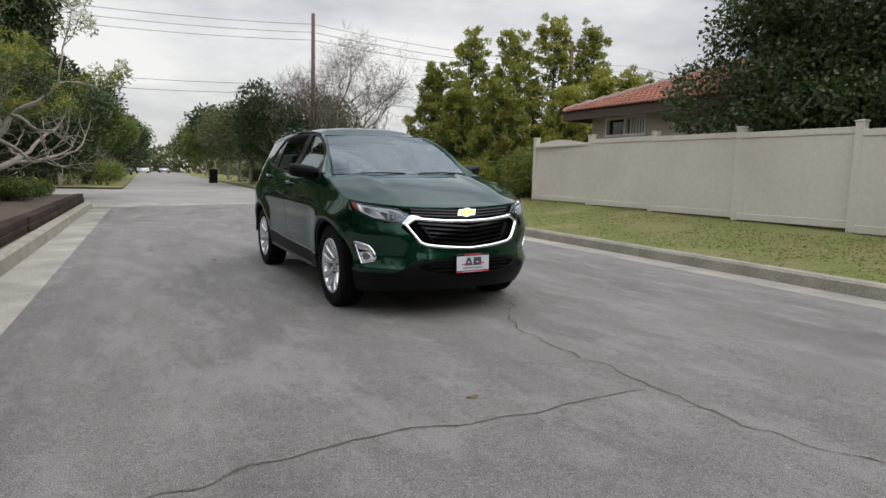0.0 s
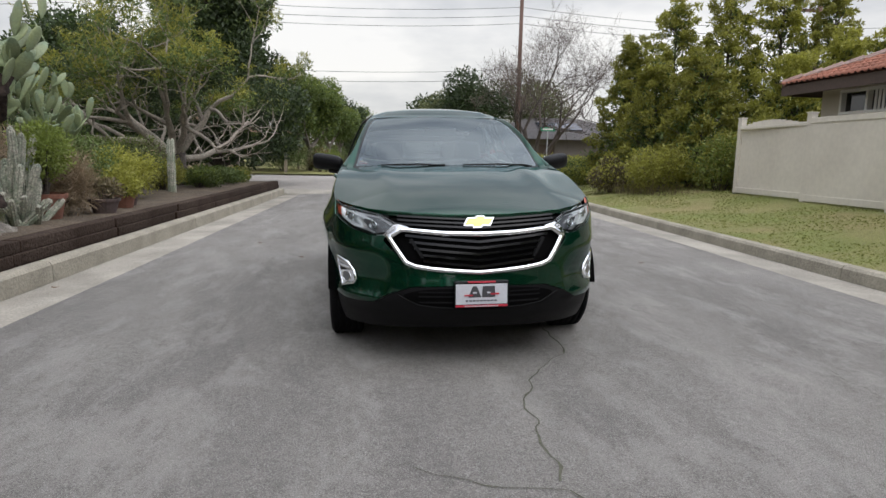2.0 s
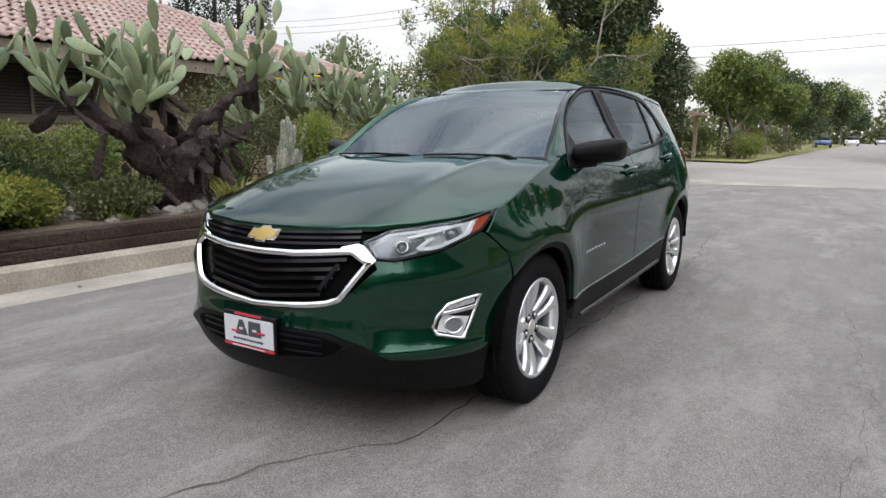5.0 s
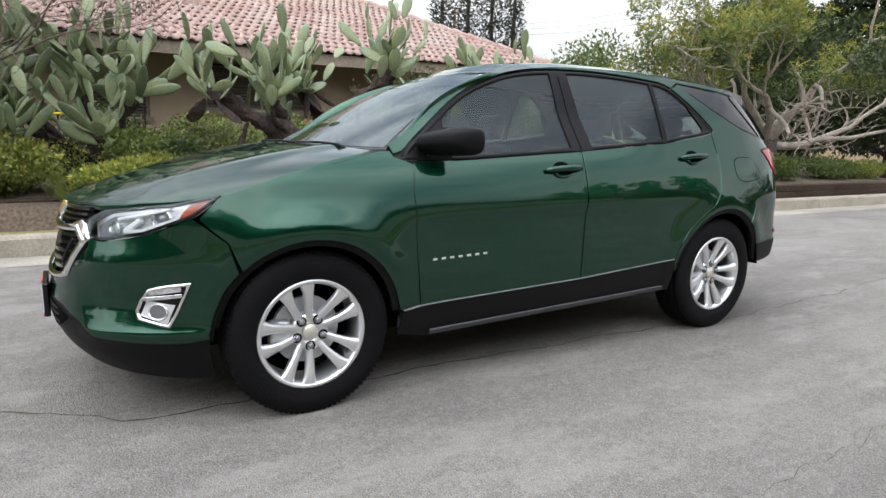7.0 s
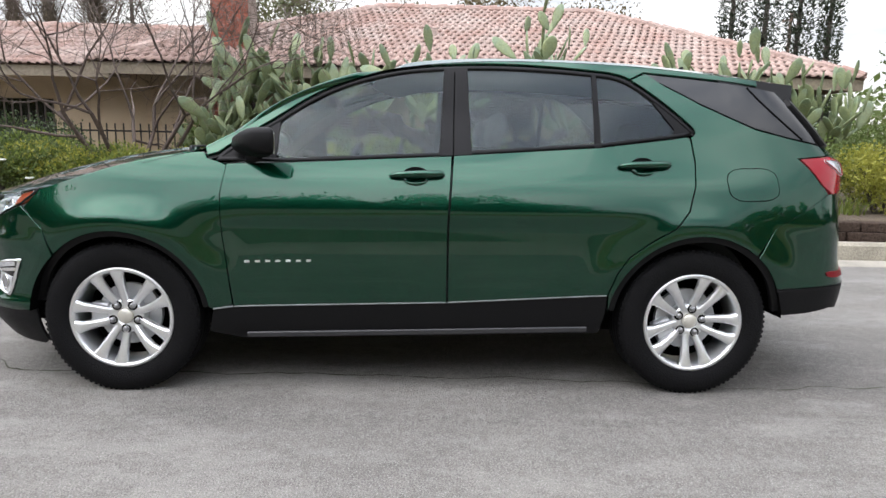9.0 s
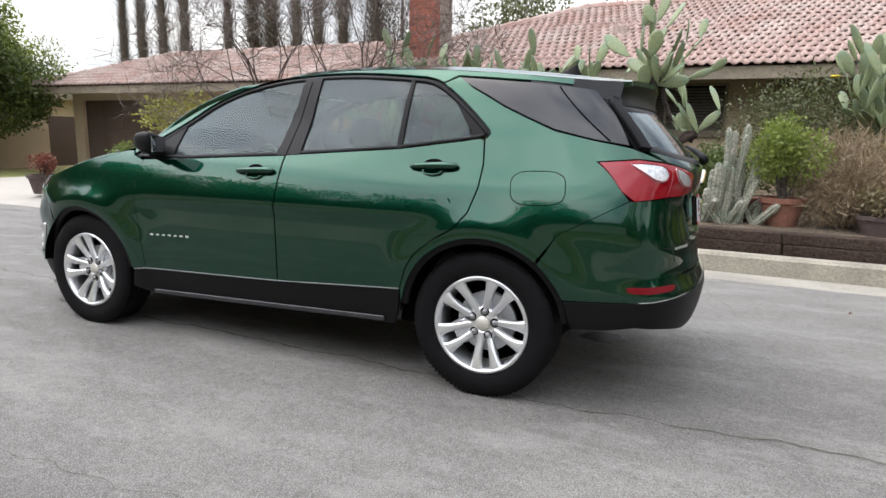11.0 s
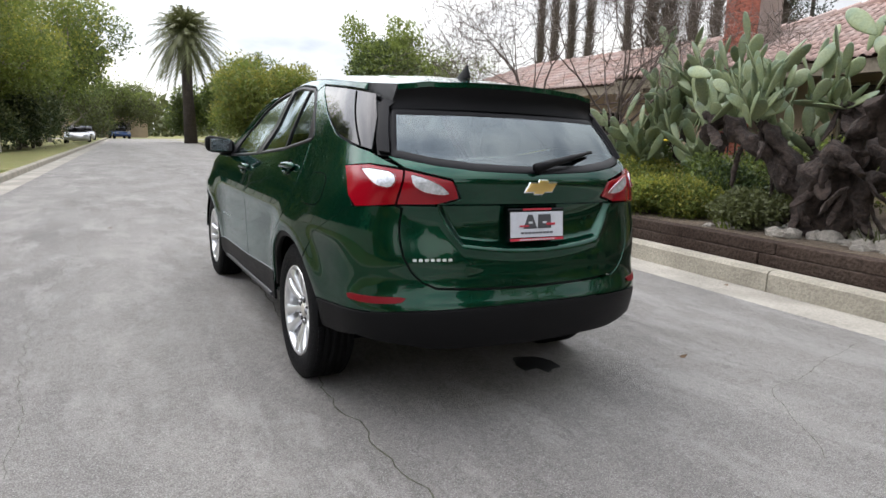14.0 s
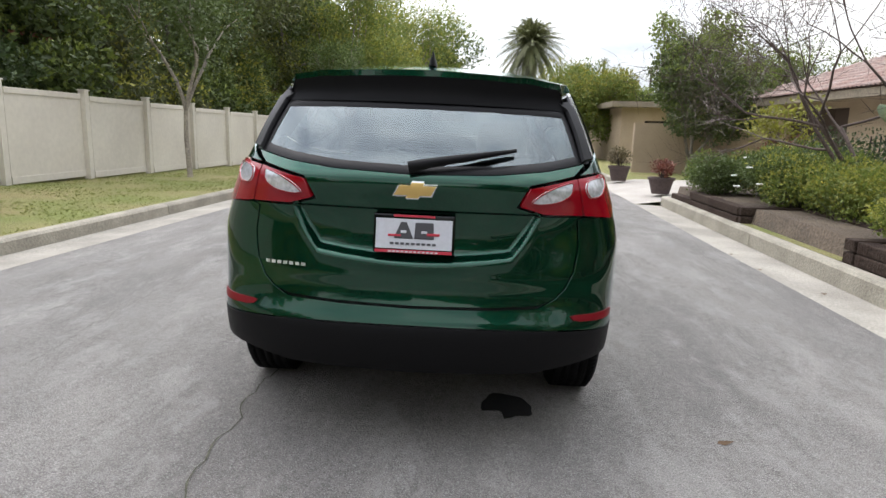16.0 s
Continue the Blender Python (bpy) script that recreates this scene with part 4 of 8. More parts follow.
for u0, u1 in ((-1, -.95), (.95, 1)):
    loft("screen_band", [[screen(u, v, .002) for u in np.linspace(u0, u1, 3)] for v in np.linspace(0, 1, 14)], GLOSS_BLACK, ws)
loft("screen_band", [[screen(u, v, .002) for u in np.linspace(-.96, .96, 25)] for v in (.955, .98, 1.0)], GLOSS_BLACK, ws)
loft("screen_band", [[screen(u, v, .002) for u in np.linspace(-.96, .96, 25)] for v in (0, .02, .04)], GLOSS_BLACK, ws)
for k in (1, -1):
    rows = []
    for v in np.linspace(-.3, 1, 24):
        low = max(0, -v / .3)
        e = Vector(screen(k * .995, max(v, 0))) + Vector((k * .11, -.30, -.055)) * low
        y = e.y
        z = float(rail_z(y)) - .010 * min(1, (1 - v) * 4) if v > 0 else (1.160 - .078 * low)
        x = (float(skin(s_side(y, z), z)[0]) + .002) * k
        o = Vector((x, y, z))
        rows.append([e.lerp(o, t) + Vector((k * .012, -.008, .020)) * min(1, max(0, v * 3 + .1), (1 - v) * 5 + .15) * (t * (1 - t) * 4) ** .8 for t in np.linspace(0, 1, 7)])
    loft("windscreen_pillar", rows if k > 0 else [r[::-1] for r in rows], PAINT)
loft("sticker", [[screen(u, v, -.003) for u in (.845, .885)] for v in (.90, .935)], GUIDE_WHITE, ws)
cowl_back = [screen(u, 0, .004) for u in np.linspace(-1, 1, 17)]
cowl_front = [(.80 * u, -1.16 + .13 * u * u, float(bonnet(.8 * u, -1.16 + .13 * u * u)[2]) - .022) for u in np.linspace(-1, 1, 17)]
cowl = loft("cowl", [cowl_front, cowl_back], BLACK_TRIM)
for x0, x1, y in ((.08, .62, -1.16), (-.52, .0, -1.17)):
    bm = bmesh.new()
    add_tube(bm, [(x1, y + .06, 1.150), (x1 - .05, y + .045, 1.172), ((x0 + x1) / 2, y + .015 + .1 * ((x0 + x1) / 2) ** 2, 1.180), (x0, y + .0, 1.176)], [.010, .008, .006, .005], 6)
    for v in bm.verts:
        v.co.z -= .012
    part("wiper", bm, BLACK_TRIM, cowl, smooth=True)
bm = box_bm(-.13, .13, -.02, .02, -.035, .035, .012, pose(0, -.47, 1.425, 20))
part("rear_view_mirror", bm, BLACK_TRIM, ws)
bm = bmesh.new()
add_lathe(bm, [(0, .048), (.02, .040), (.055, .014), (.072, .004)], 16, "z")
for v in bm.verts:
    v.co = Vector((v.co.x * .45, v.co.y * 1.6 + (v.co.z * .7), v.co.z)) + Vector((0, 1.52, roof_at(0, .78)[2] - .006))
part("antenna_fin", bm, BLACK_TRIM, roof, "black shark-fin aerial", True)
# tail
GATE_LOW = [(.635, .99), (.645, .86), (.632, .78), (.60, .715), (.555, .672), (.50, .650), (.29, .640), (0, .636)]


def gate_dent(s, z):
    x = plan_x(s)
    zu = .800 + .030 * np.minimum(x / .38, 1) ** 2 + 1.25 * np.maximum(0, x - .38)
    inner = ease((z - zu) / .045) * ease((1.012 - z) / .014) * ease((.60 - x) / .04)
    return -.030 * inner + .009 * np.exp(-((z - zu + .010) / .020) ** 2) * ease((.50 - x) / .08)


def on_gate(s, z, off=0.0):
    p, nn = on_skin(s, z, off, gate_dent)
    e = .003
    a = on_skin(s + e, z, off, gate_dent)[0] - on_skin(s - e, z, off, gate_dent)[0]
    b = on_skin(s, z + e, off, gate_dent)[0] - on_skin(s, z - e, off, gate_dent)[0]
    n2 = np.cross(a, b)
    n2 /= np.linalg.norm(n2, axis=-1, keepdims=True)
    n2 *= np.sign((n2 * nn).sum(-1, keepdims=True))
    return p, n2


GLASS_R = [(0, 1.150), (.31, 1.160), (.50, 1.180), (.655, 1.211), (.615, 1.34), (.585, 1.422), (.30, 1.430), (0, 1.432)]
gate_half = rr([(0, 1.146), (.31, 1.156), (.50, 1.176), (.665, 1.207)]) + [(5.108, 1.16), (5.33, 1.120), (5.40, 1.035), (5.29, 1.002), (5.12, 1.002)] + rr(GATE_LOW)
gate = patch("tailgate", both_rear(gate_half), PAINT, where=on_gate, step=.0095)
ring("rear_window_band", both_rear(rr(GLASS_R)), .034, SATIN_BLACK, gate, off=-.005, high=.001)
patch("rear_window", inset(both_rear(rr(GLASS_R)), .030), BACK_GLASS, gate, off=-.006, gap=0, skirt=0).visible_shadow = False
patch("spoiler_panel", both_rear(rr([(0, 1.428), (.585, 1.418), (.60, 1.36), (.665, 1.215), (.70, 1.215), (.64, 1.44), (.57, 1.46), (0, 1.48)])), SATIN_BLACK, gate, off=-.012, gap=0)
for k in (1, -1):
    patch("spoiler_fin", rr([(.560, 1.440), (.600, 1.452), (.630, 1.42), (.66, 1.33), (.69, 1.222), (.655, 1.216), (.63, 1.32), (.596, 1.415)]), SATIN_BLACK, gate, off=.014, gap=0, skirt=.03, step=.02, mirror=k < 0)
part("brake_light", box_bm(-.15, .15, 1.945, 1.974, 1.508, 1.520, .002), material("dark_red_lens", (.05, .002, .005), .4, shine=.2), gate)
badge(gate, (S_END, 1.088), on_gate, .85)
for i in range(7):
    strip("letter_bar", (5.205 + .0265 * i, .770), (5.222 + .0265 * i, .770), ALLOY, gate, width=.012, high=.002)
bm = bmesh.new()
wy = lambda x, z: float(skin(s_rear(abs(x), z), z)[1])
add_tube(bm, [(.03, wy(0, 1.17) + .030, 1.172), (-.05, wy(.05, 1.19) + .040, 1.192), (-.20, wy(.2, 1.215) + .030, 1.218), (-.38, wy(.38, 1.245) + .018, 1.250)], [.024, .019, .015, .007], 10)
part("rear_wiper", bm, BLACK_TRIM, gate, smooth=True)
bump_half = rr([(0, .628), (.29, .632), (.50, .642)] + [(x + .006, z) for x, z in GATE_LOW[:5][::-1]]) + [(5.10, 1.0), (4.901, .988)] + sd([(1.859, .9035), (1.7195, .8285)] + arch(*ARCH_R, 130, 156, 6) + [(1.775, .533)]) + [(5.0, .545), (5.19, .556), (5.4, .562), (S_END, .566)]
rb = patch("rear_bumper", both_rear(bump_half), PAINT, gap=.0012)
rlow = [(S_END, .562), (5.4, .558), (5.19, .552), (5.0, .541)] + sd([(1.779, .529)] + arch(*ARCH_R, 158, 170, 4) + [(1.80, .40)]) + [(4.80, .405), (4.93, .425), (5.1, .405), (5.3, .372), (S_END, .362)]
patch("rear_cladding", both_rear(rlow), BLACK_TRIM, off=.003)
for k in (1, -1):
    mm = k < 0
    TL_OUT = [(4.742, 1.154), (4.93, 1.168), (5.098, 1.150), (5.108, 1.006), (4.925, .988), (4.855, 1.03)]
    TL_IN = [(5.104, 1.150), (5.33, 1.112), (5.355, 1.085), (5.385, 1.038), (5.29, 1.010), (5.114, 1.006)]
    for nm, pl, host in (("tail_light", TL_OUT, CAR), ("tail_light", TL_IN, gate)):
        t = patch(nm, pl, RED_LENS, host, off=.006, gap=.002, skirt=.03, mirror=mm, label="red tail lamp with clear insets")
        w = [(4.87, 1.150), (4.95, 1.154), (5.055, 1.142), (5.078, 1.105), (5.06, 1.072), (4.99, 1.080), (4.93, 1.112)] if pl is TL_OUT else [(5.125, 1.138), (5.20, 1.124), (5.29, 1.094), (5.345, 1.056), (5.30, 1.048), (5.21, 1.060), (5.15, 1.088)]
        patch("clear_inset", rounded(w, 1), WHITE_LENS, t, off=.009, gap=0, skirt=.006, mirror=mm)
        ring("inset_rim", rounded(w, 1), .005, RED_LENS, t, off=.009, high=.003, mirror=mm)
    patch("reflector", rounded([(4.88, .612), (5.02, .610), (5.17, .612), (5.14, .586), (5.0, .580), (4.89, .584)], 1), DEEP_RED, rb, off=.005, gap=0, skirt=.012, step=.02, mirror=mm)

LAMP_DARK = material("print_grey", (.05, .05, .055), .5)
# number plates: a dealer's card in a dark frame
for nm, at in (("front_plate", pose(0, -2.335, .458, 0, 0, 0)), ("rear_plate", pose(0, 2.255, .915, -6, 0, 180))):
    pl = part(nm, box_bm(-.158, .158, -.012, .012, -.076, .076, .006, at), GLOSS_BLACK, CAR, "white and red dealer card in a black plate frame")
    part("card", box_bm(-.148, .148, -.0155, -.010, -.058, .058, .001, at), PLATE_WHITE, pl)
    part("band", box_bm(-.15, .15, -.0165, -.010, -.074, -.062, .001, at), PLATE_RED, pl)
    part("band", box_bm(-.08, .08, -.0165, -.010, .065, .074, .001, at), PLATE_RED, pl)
    for x, top in ((-.040, .30), (.040, .92)):
        bm = box_bm(-.038, .038, -.018, -.014, -.018, .046, .003)
        for v in bm.verts:
            v.co.x = x + v.co.x * (1 + (top - 1) * (v.co.z + .018) / .064)
            v.co = at @ v.co
        part("logo_block", bm, LAMP_DARK, pl)
        part("logo_hole", box_bm(x - .011, x + .011, -.0190, -.014, .004, .014, .001, at), PLATE_WHITE, pl)
    part("logo_stroke", box_bm(-.10, -.05, -.0195, -.014, -.010, -.002, .001, at), PLATE_RED, pl)
    part("logo_stroke", box_bm(.05, .10, -.0195, -.014, -.004, .006, .001, at), PLATE_RED, pl)
    for i in range(9):
        part("text_bar", box_bm(-.092 + i * .0205, -.077 + i * .0205, -.018, -.014, -.042, -.033, .001, at), LAMP_DARK, pl)
    for i in range(12):
        part("text_bar", box_bm(-.098 + i * .0165, -.087 + i * .0165, -.0185, -.014, -.0715, -.0655, .0005, at), PLATE_WHITE, pl)

# wheels
wheel = new("wheel")
wheel.parent = CAR
bm = bmesh.new()
R0 = .362
prof = [(-.095, .238), (-.108, .258), (-.1125, .30), (-.108, .335), (-.095, .352), (-.084, .358)]
for x in (-.06, -.02, .02, .06):
    prof += [(x - .014, R0), (x - .007, R0), (x - .005, R0 - .008), (x + .005, R0 - .008), (x + .007, R0)]
prof += [(.084, .358), (.095, .352), (.108, .335), (.1125, .30), (.108, .258), (.095, .238)]
add_lathe(bm, prof, 64)
tyre = part("tyre", bm, TYRE, wheel, smooth=True)
bm = bmesh.new()
for i in range(90):
    a = 2 * math.pi * i / 90
    for sx in (-1, 1):
        add_box(bm, sx * .078 - .012, sx * .078 + .012, -.006, .006, R0 - .012, R0 - .001, Matrix.Rotation(a, 4, "X"))
tagged(part("tread_pattern", bm, TYRE, tyre), kind="stuff")
bm = bmesh.new()
add_lathe(bm, [(.085, .242), (.100, .242), (.105, .236), (.102, .226), (.092, .220), (.06, .214), (-.09, .220), (-.095, .240)], 64)
rim = part("rim", bm, ALLOY, wheel, "silver ten-spoke alloy rim", True)
bm = bmesh.new()
add_lathe(bm, [(-.06, .001), (-.06, .215), (-.055, .215)], 32)
part("barrel_back", bm, DARK, rim)
bm = bmesh.new()
add_lathe(bm, [(.005, .06), (.005, .150), (-.02, .150), (-.02, .06)], 40, close=True)
part("brake_disc", bm, LAMP_GREY, wheel)
part("brake_caliper", box_bm(-.01, .05, -.17, -.08, -.06, .06, .012), LAMP_GREY, wheel)
for i in range(10):
    a = 2 * math.pi * i / 10
    bm = bmesh.new()
    rows = []
    for r, w, x, t in ((.045, .021, .056, .03), (.085, .0165, .067, .03), (.135, .0180, .084, .030), (.185, .0230, .097, .028), (.212, .030, .100, .022), (.230, .044, .099, .018)):
        tw = a * 1.0 + (.075 if i % 2 else -.075) * (r - .05) / .15
        c, s = math.cos(tw), math.sin(tw)
        q = []
        for px_, dx in ((-w, -t), (-w, -.008), (-w * .55, 0), (w * .55, 0), (w, -.008), (w, -t)):
            q.append(bm.verts.new((x + dx, r * s + px_ * c, r * c - px_ * s)))
        rows.append(q)
    for p, q in zip(rows, rows[1:]):
        for j in range(5):
            bm.faces.new((p[j], q[j], q[j + 1], p[j + 1]))
    part("spoke", bm, ALLOY, rim, smooth=True)
bm = bmesh.new()
add_lathe(bm, [(.01, .088), (.050, .086), (.060, .076), (.062, .040), (.056, .038), (.056, .001)], 32)
part("hub", bm, ALLOY, rim, smooth=True)
bm = bmesh.new()
add_lathe(bm, [(.054, .036), (.066, .0355), (.070, .032), (.072, .001)], 28)
part("center_cap", bm, material("cap_silver", (.62, .60, .54), .4, .6), rim, "pale round hub cap", True)
NUT_METAL = material("nut_metal", (.30, .30, .31), .35, .8)
for i in range(5):
    a = 2 * math.pi * i / 5 + .62
    bm = bmesh.new()
    add_lathe(bm, [(.050, .0135), (.072, .0125), (.075, .009), (.076, .0005)], 10)
    for v in bm.verts:
        v.co += Vector((0, math.sin(a) * .062, math.cos(a) * .062))
    part("wheel_nut", bm, NUT_METAL, rim, smooth=True)
    bm = bmesh.new()
    add_lathe(bm, [(.060, .0135), (.064, .017), (.066, .021), (.060, .023)], 16)
    for v in bm.verts:
        v.co += Vector((0, math.sin(a) * .062, math.cos(a) * .062))
    part("nut_socket", bm, DARK, rim, smooth=True)
wheel.matrix_basis = pose(.772, -1.3625, .358)
for k, x, y in ((1, .772, 1.3625), (-1, -.772, -1.3625), (-1, -.772, 1.3625)):
    copy_thing(wheel, pose(x, y, .358, 20 * y, 0, 0 if k > 0 else 180))

# wheel wells, floor, cabin
for k in (1, -1):
    for cy, r in (ARCH_F, ARCH_R):
        bm = bmesh.new()
        rows = [[bm.verts.new((k * x, cy - r * math.cos(radians(a)), .36 + r * math.sin(radians(a)))) for a in np.linspace(4, 176, 24)] for x in (.45, .885)]
        for i in range(23):
            bm.faces.new((rows[0][i], rows[0][i + 1], rows[1][i + 1], rows[1][i]))
        bm.faces.new(rows[0])
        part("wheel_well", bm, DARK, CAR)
    patch("door_lining", sd([(-.93, .30), (.90, .30), (1.0, .75), (1.4, .84), (1.85, .84), (1.9, 1.15), (1.27, 1.245), (.18, 1.125), (-.93, 1.085)]), SEAT, off=-.06, gap=0, skirt=0, mirror=k < 0)
part("floor_pan", box_bm(-.72, .72, -.95, 1.70, .28, .40), DARK, CAR)
part("bulkhead", box_bm(-.46, .46, -2.12, -.95, .24, .82), DARK, CAR)
part("load_floor", box_bm(-.62, .62, 1.25, 2.02, .40, .84), SEAT, CAR)
part("dashboard", box_bm(-.74, .74, -1.02, -.45, .80, 1.085, .06), SEAT, CAR, smooth=True)
bm = bmesh.new()
m = pose(.38, -.36, 1.02, 68)
rings = []
for i in range(28):
    a = 2 * math.pi * i / 28
    c = Vector((math.cos(a) * .185, math.sin(a) * .185, 0))
    rings.append([bm.verts.new(m @ (c + (c.normalized() * math.cos(b) + Vector((0, 0, 1)) * math.sin(b)) * .016)) for b in np.linspace(0, 2 * math.pi, 8, endpoint=False)])
for a, b in zip(rings, rings[1:] + rings[:1]):
    for j in range(8):
        bm.faces.new((a[j], b[j], b[(j + 1) % 8], a[(j + 1) % 8]))
add_box(bm, -.17, .17, -.03, .03, -.02, .01, m)
add_box(bm, -.03, .03, -.17, .03, -.02, .01, m)
part("steering_wheel", bm, BLACK_TRIM, CAR, smooth=True)
for x, y in ((.38, .02), (-.38, .02), (.36, .98), (-.36, .98)):
    st = part("seat", box_bm(x - .24, x + .24, y - .22, y + .26, .42, .66, .05), SEAT, CAR, "grey cloth car seat", True)
    part("backrest", box_bm(-.23, .23, -.06, .06, 0, .58, .05, pose(x, y + .26, .60, -14)), SEAT, st, smooth=True)
    part("head_restraint", box_bm(-.13, .13, -.045, .045, .61, .78, .04, pose(x, y + .26, .60, -12)), SEAT, st, smooth=True)
# ---- plant kit ----


def leaf_material(name, color, vary=.45, tint=None, through=.25):
    m = material(name, color, .55, vary=vary, stain=.0)
    n, l = m.node_tree.nodes, m.node_tree.links
    b = n["Principled BSDF"]
    t, x = n.new("ShaderNodeBsdfTranslucent"), n.new("ShaderNodeMixShader")
    if b.inputs["Base Color"].links:
        l.new(b.inputs["Base Color"].links[0].from_socket, t.inputs[0])
    x.inputs[0].default_value = through
    l.new(b.outputs[0], x.inputs[1])
    l.new(t.outputs[0], x.inputs[2])
    l.new(x.outputs[0], n["Material Output"].inputs[0])
    return m


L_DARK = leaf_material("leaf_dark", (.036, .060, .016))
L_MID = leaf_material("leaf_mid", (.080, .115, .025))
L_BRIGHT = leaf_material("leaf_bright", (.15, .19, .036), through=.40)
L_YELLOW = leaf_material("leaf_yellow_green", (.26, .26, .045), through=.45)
L_TWIG = leaf_material("dry_twig", (.085, .062, .048), .3, through=.05)
L_STRAW = leaf_material("dry_straw_twig", (.20, .145, .085), .4, through=.1)
L_DRY = leaf_material("leaf_dry", (.12, .095, .045))
L_OLIVE = leaf_material("leaf_olive", (.095, .108, .036))
L_RED = leaf_material("leaf_red", (.16, .05, .03))
L_PALM = leaf_material("leaf_palm", (.12, .13, .05))
BARK = material("grey_bark", (.25, .22, .19), .9, grain=.35, scale=30, bump=1.0, stain=.3, stain_scale=4)
BARK_DARK = material("dark_bark", (.075, .06, .05), .9, grain=.4, scale=25, bump=1.0, stain=.3, stain_scale=4)
BARK_PALE = material("pale_bark", (.33, .29, .24), .9, grain=.25, scale=25, bump=.8, stain=.3, stain_scale=4)


def blob_points(rng, blobs, count, hollow=.55):
    vol = np.array([b[3] * b[4] * b[5] for b in blobs]) ** .75
    pick = rng.choice(len(blobs), count, p=vol / vol.sum())
    b = np.array(blobs)[pick]
    d = rng.normal(size=(count, 3))
    d /= np.linalg.norm(d, axis=1, keepdims=True)
    r = (hollow ** 3 + (1 - hollow ** 3) * rng.random(count)) ** (1 / 3)
    r *= 1 + .14 * rng.normal(size=count) * (rng.random(count) < .3)
    return b[:, :3] + d * b[:, 3:6] * r[:, None], d


def leaves(name, blobs, count, size, mat, parent=None, seed=1, slim=.5, droop=0.0, hollow=.55, label="", kind=""):
    """A crown or shrub: many small folded leaves scattered over clumps."""
    rng = np.random.default_rng(seed)
    p, d = blob_points(rng, blobs, count, hollow)
    ax = rng.normal(size=(count, 3)) * .8 + d * .6
    ax[:, 2] += .25 - droop
    ax /= np.linalg.norm(ax, axis=1, keepdims=True)
    sd_ = np.cross(ax, rng.normal(size=(count, 3)))
    sd_ /= np.linalg.norm(sd_, axis=1, keepdims=True)
    up = np.cross(sd_, ax)
    L = size * (.6 + .8 * rng.random(count))[:, None]
    W = L * slim
    v = np.stack([p, p + ax * L * .5 + sd_ * W * .5 + up * L * .08, p + ax * L, p + ax * L * .5 - sd_ * W * .5 + up * L * .08], 1).reshape(-1, 3)
    me = bpy.data.meshes.new(name)
    me.vertices.add(count * 4)
    me.vertices.foreach_set("co", v.astype(np.float32).ravel())
    me.loops.add(count * 4)
    me.loops.foreach_set("vertex_index", np.arange(count * 4, dtype=np.int32))
    me.polygons.add(count)
    me.polygons.foreach_set("loop_start", np.arange(0, count * 4, 4, dtype=np.int32))
    me.update(calc_edges=True)
    me.materials.append(mat)
    ob = new(name, me)
    if parent:
        ob.parent = parent
    return tagged(ob, label, kind=kind)


def grow(bm, rng, p, d, r, length, depth, tips, spread=.6, up=.15, shrink=.68, kids=(2, 3), bend=.25):
    """Branches that fork; tips collects where the twigs end."""
    pts, rad = [Vector(p)], [r]
    d = Vector(d).normalized()
    for i in range(4):
        d = (d + Vector(rng.normal(size=3)) * bend * .35 + Vector((0, 0, up * .2))).normalized()
        pts.append(pts[-1] + d * length / 4)
        rad.append(r * (1 - .36 * (i + 1) / 4))
    add_tube(bm, pts, rad, 8 if depth > 2 else 5, cap=False)
    if depth == 0:
        tips.append(pts[-1])
        return
    for _ in range(rng.integers(kids[0], kids[1] + 1)):
        a = Vector(rng.normal(size=3)) * spread
        k = pts[-1] if rng.random() < .75 else pts[-2]
        grow(bm, rng, k, d + a + Vector((0, 0, up)), rad[-1] * .82, length * shrink * (.8 + .4 * rng.random()), depth - 1, tips, spread, up, shrink, kids, bend)
    tips.append(pts[-1])


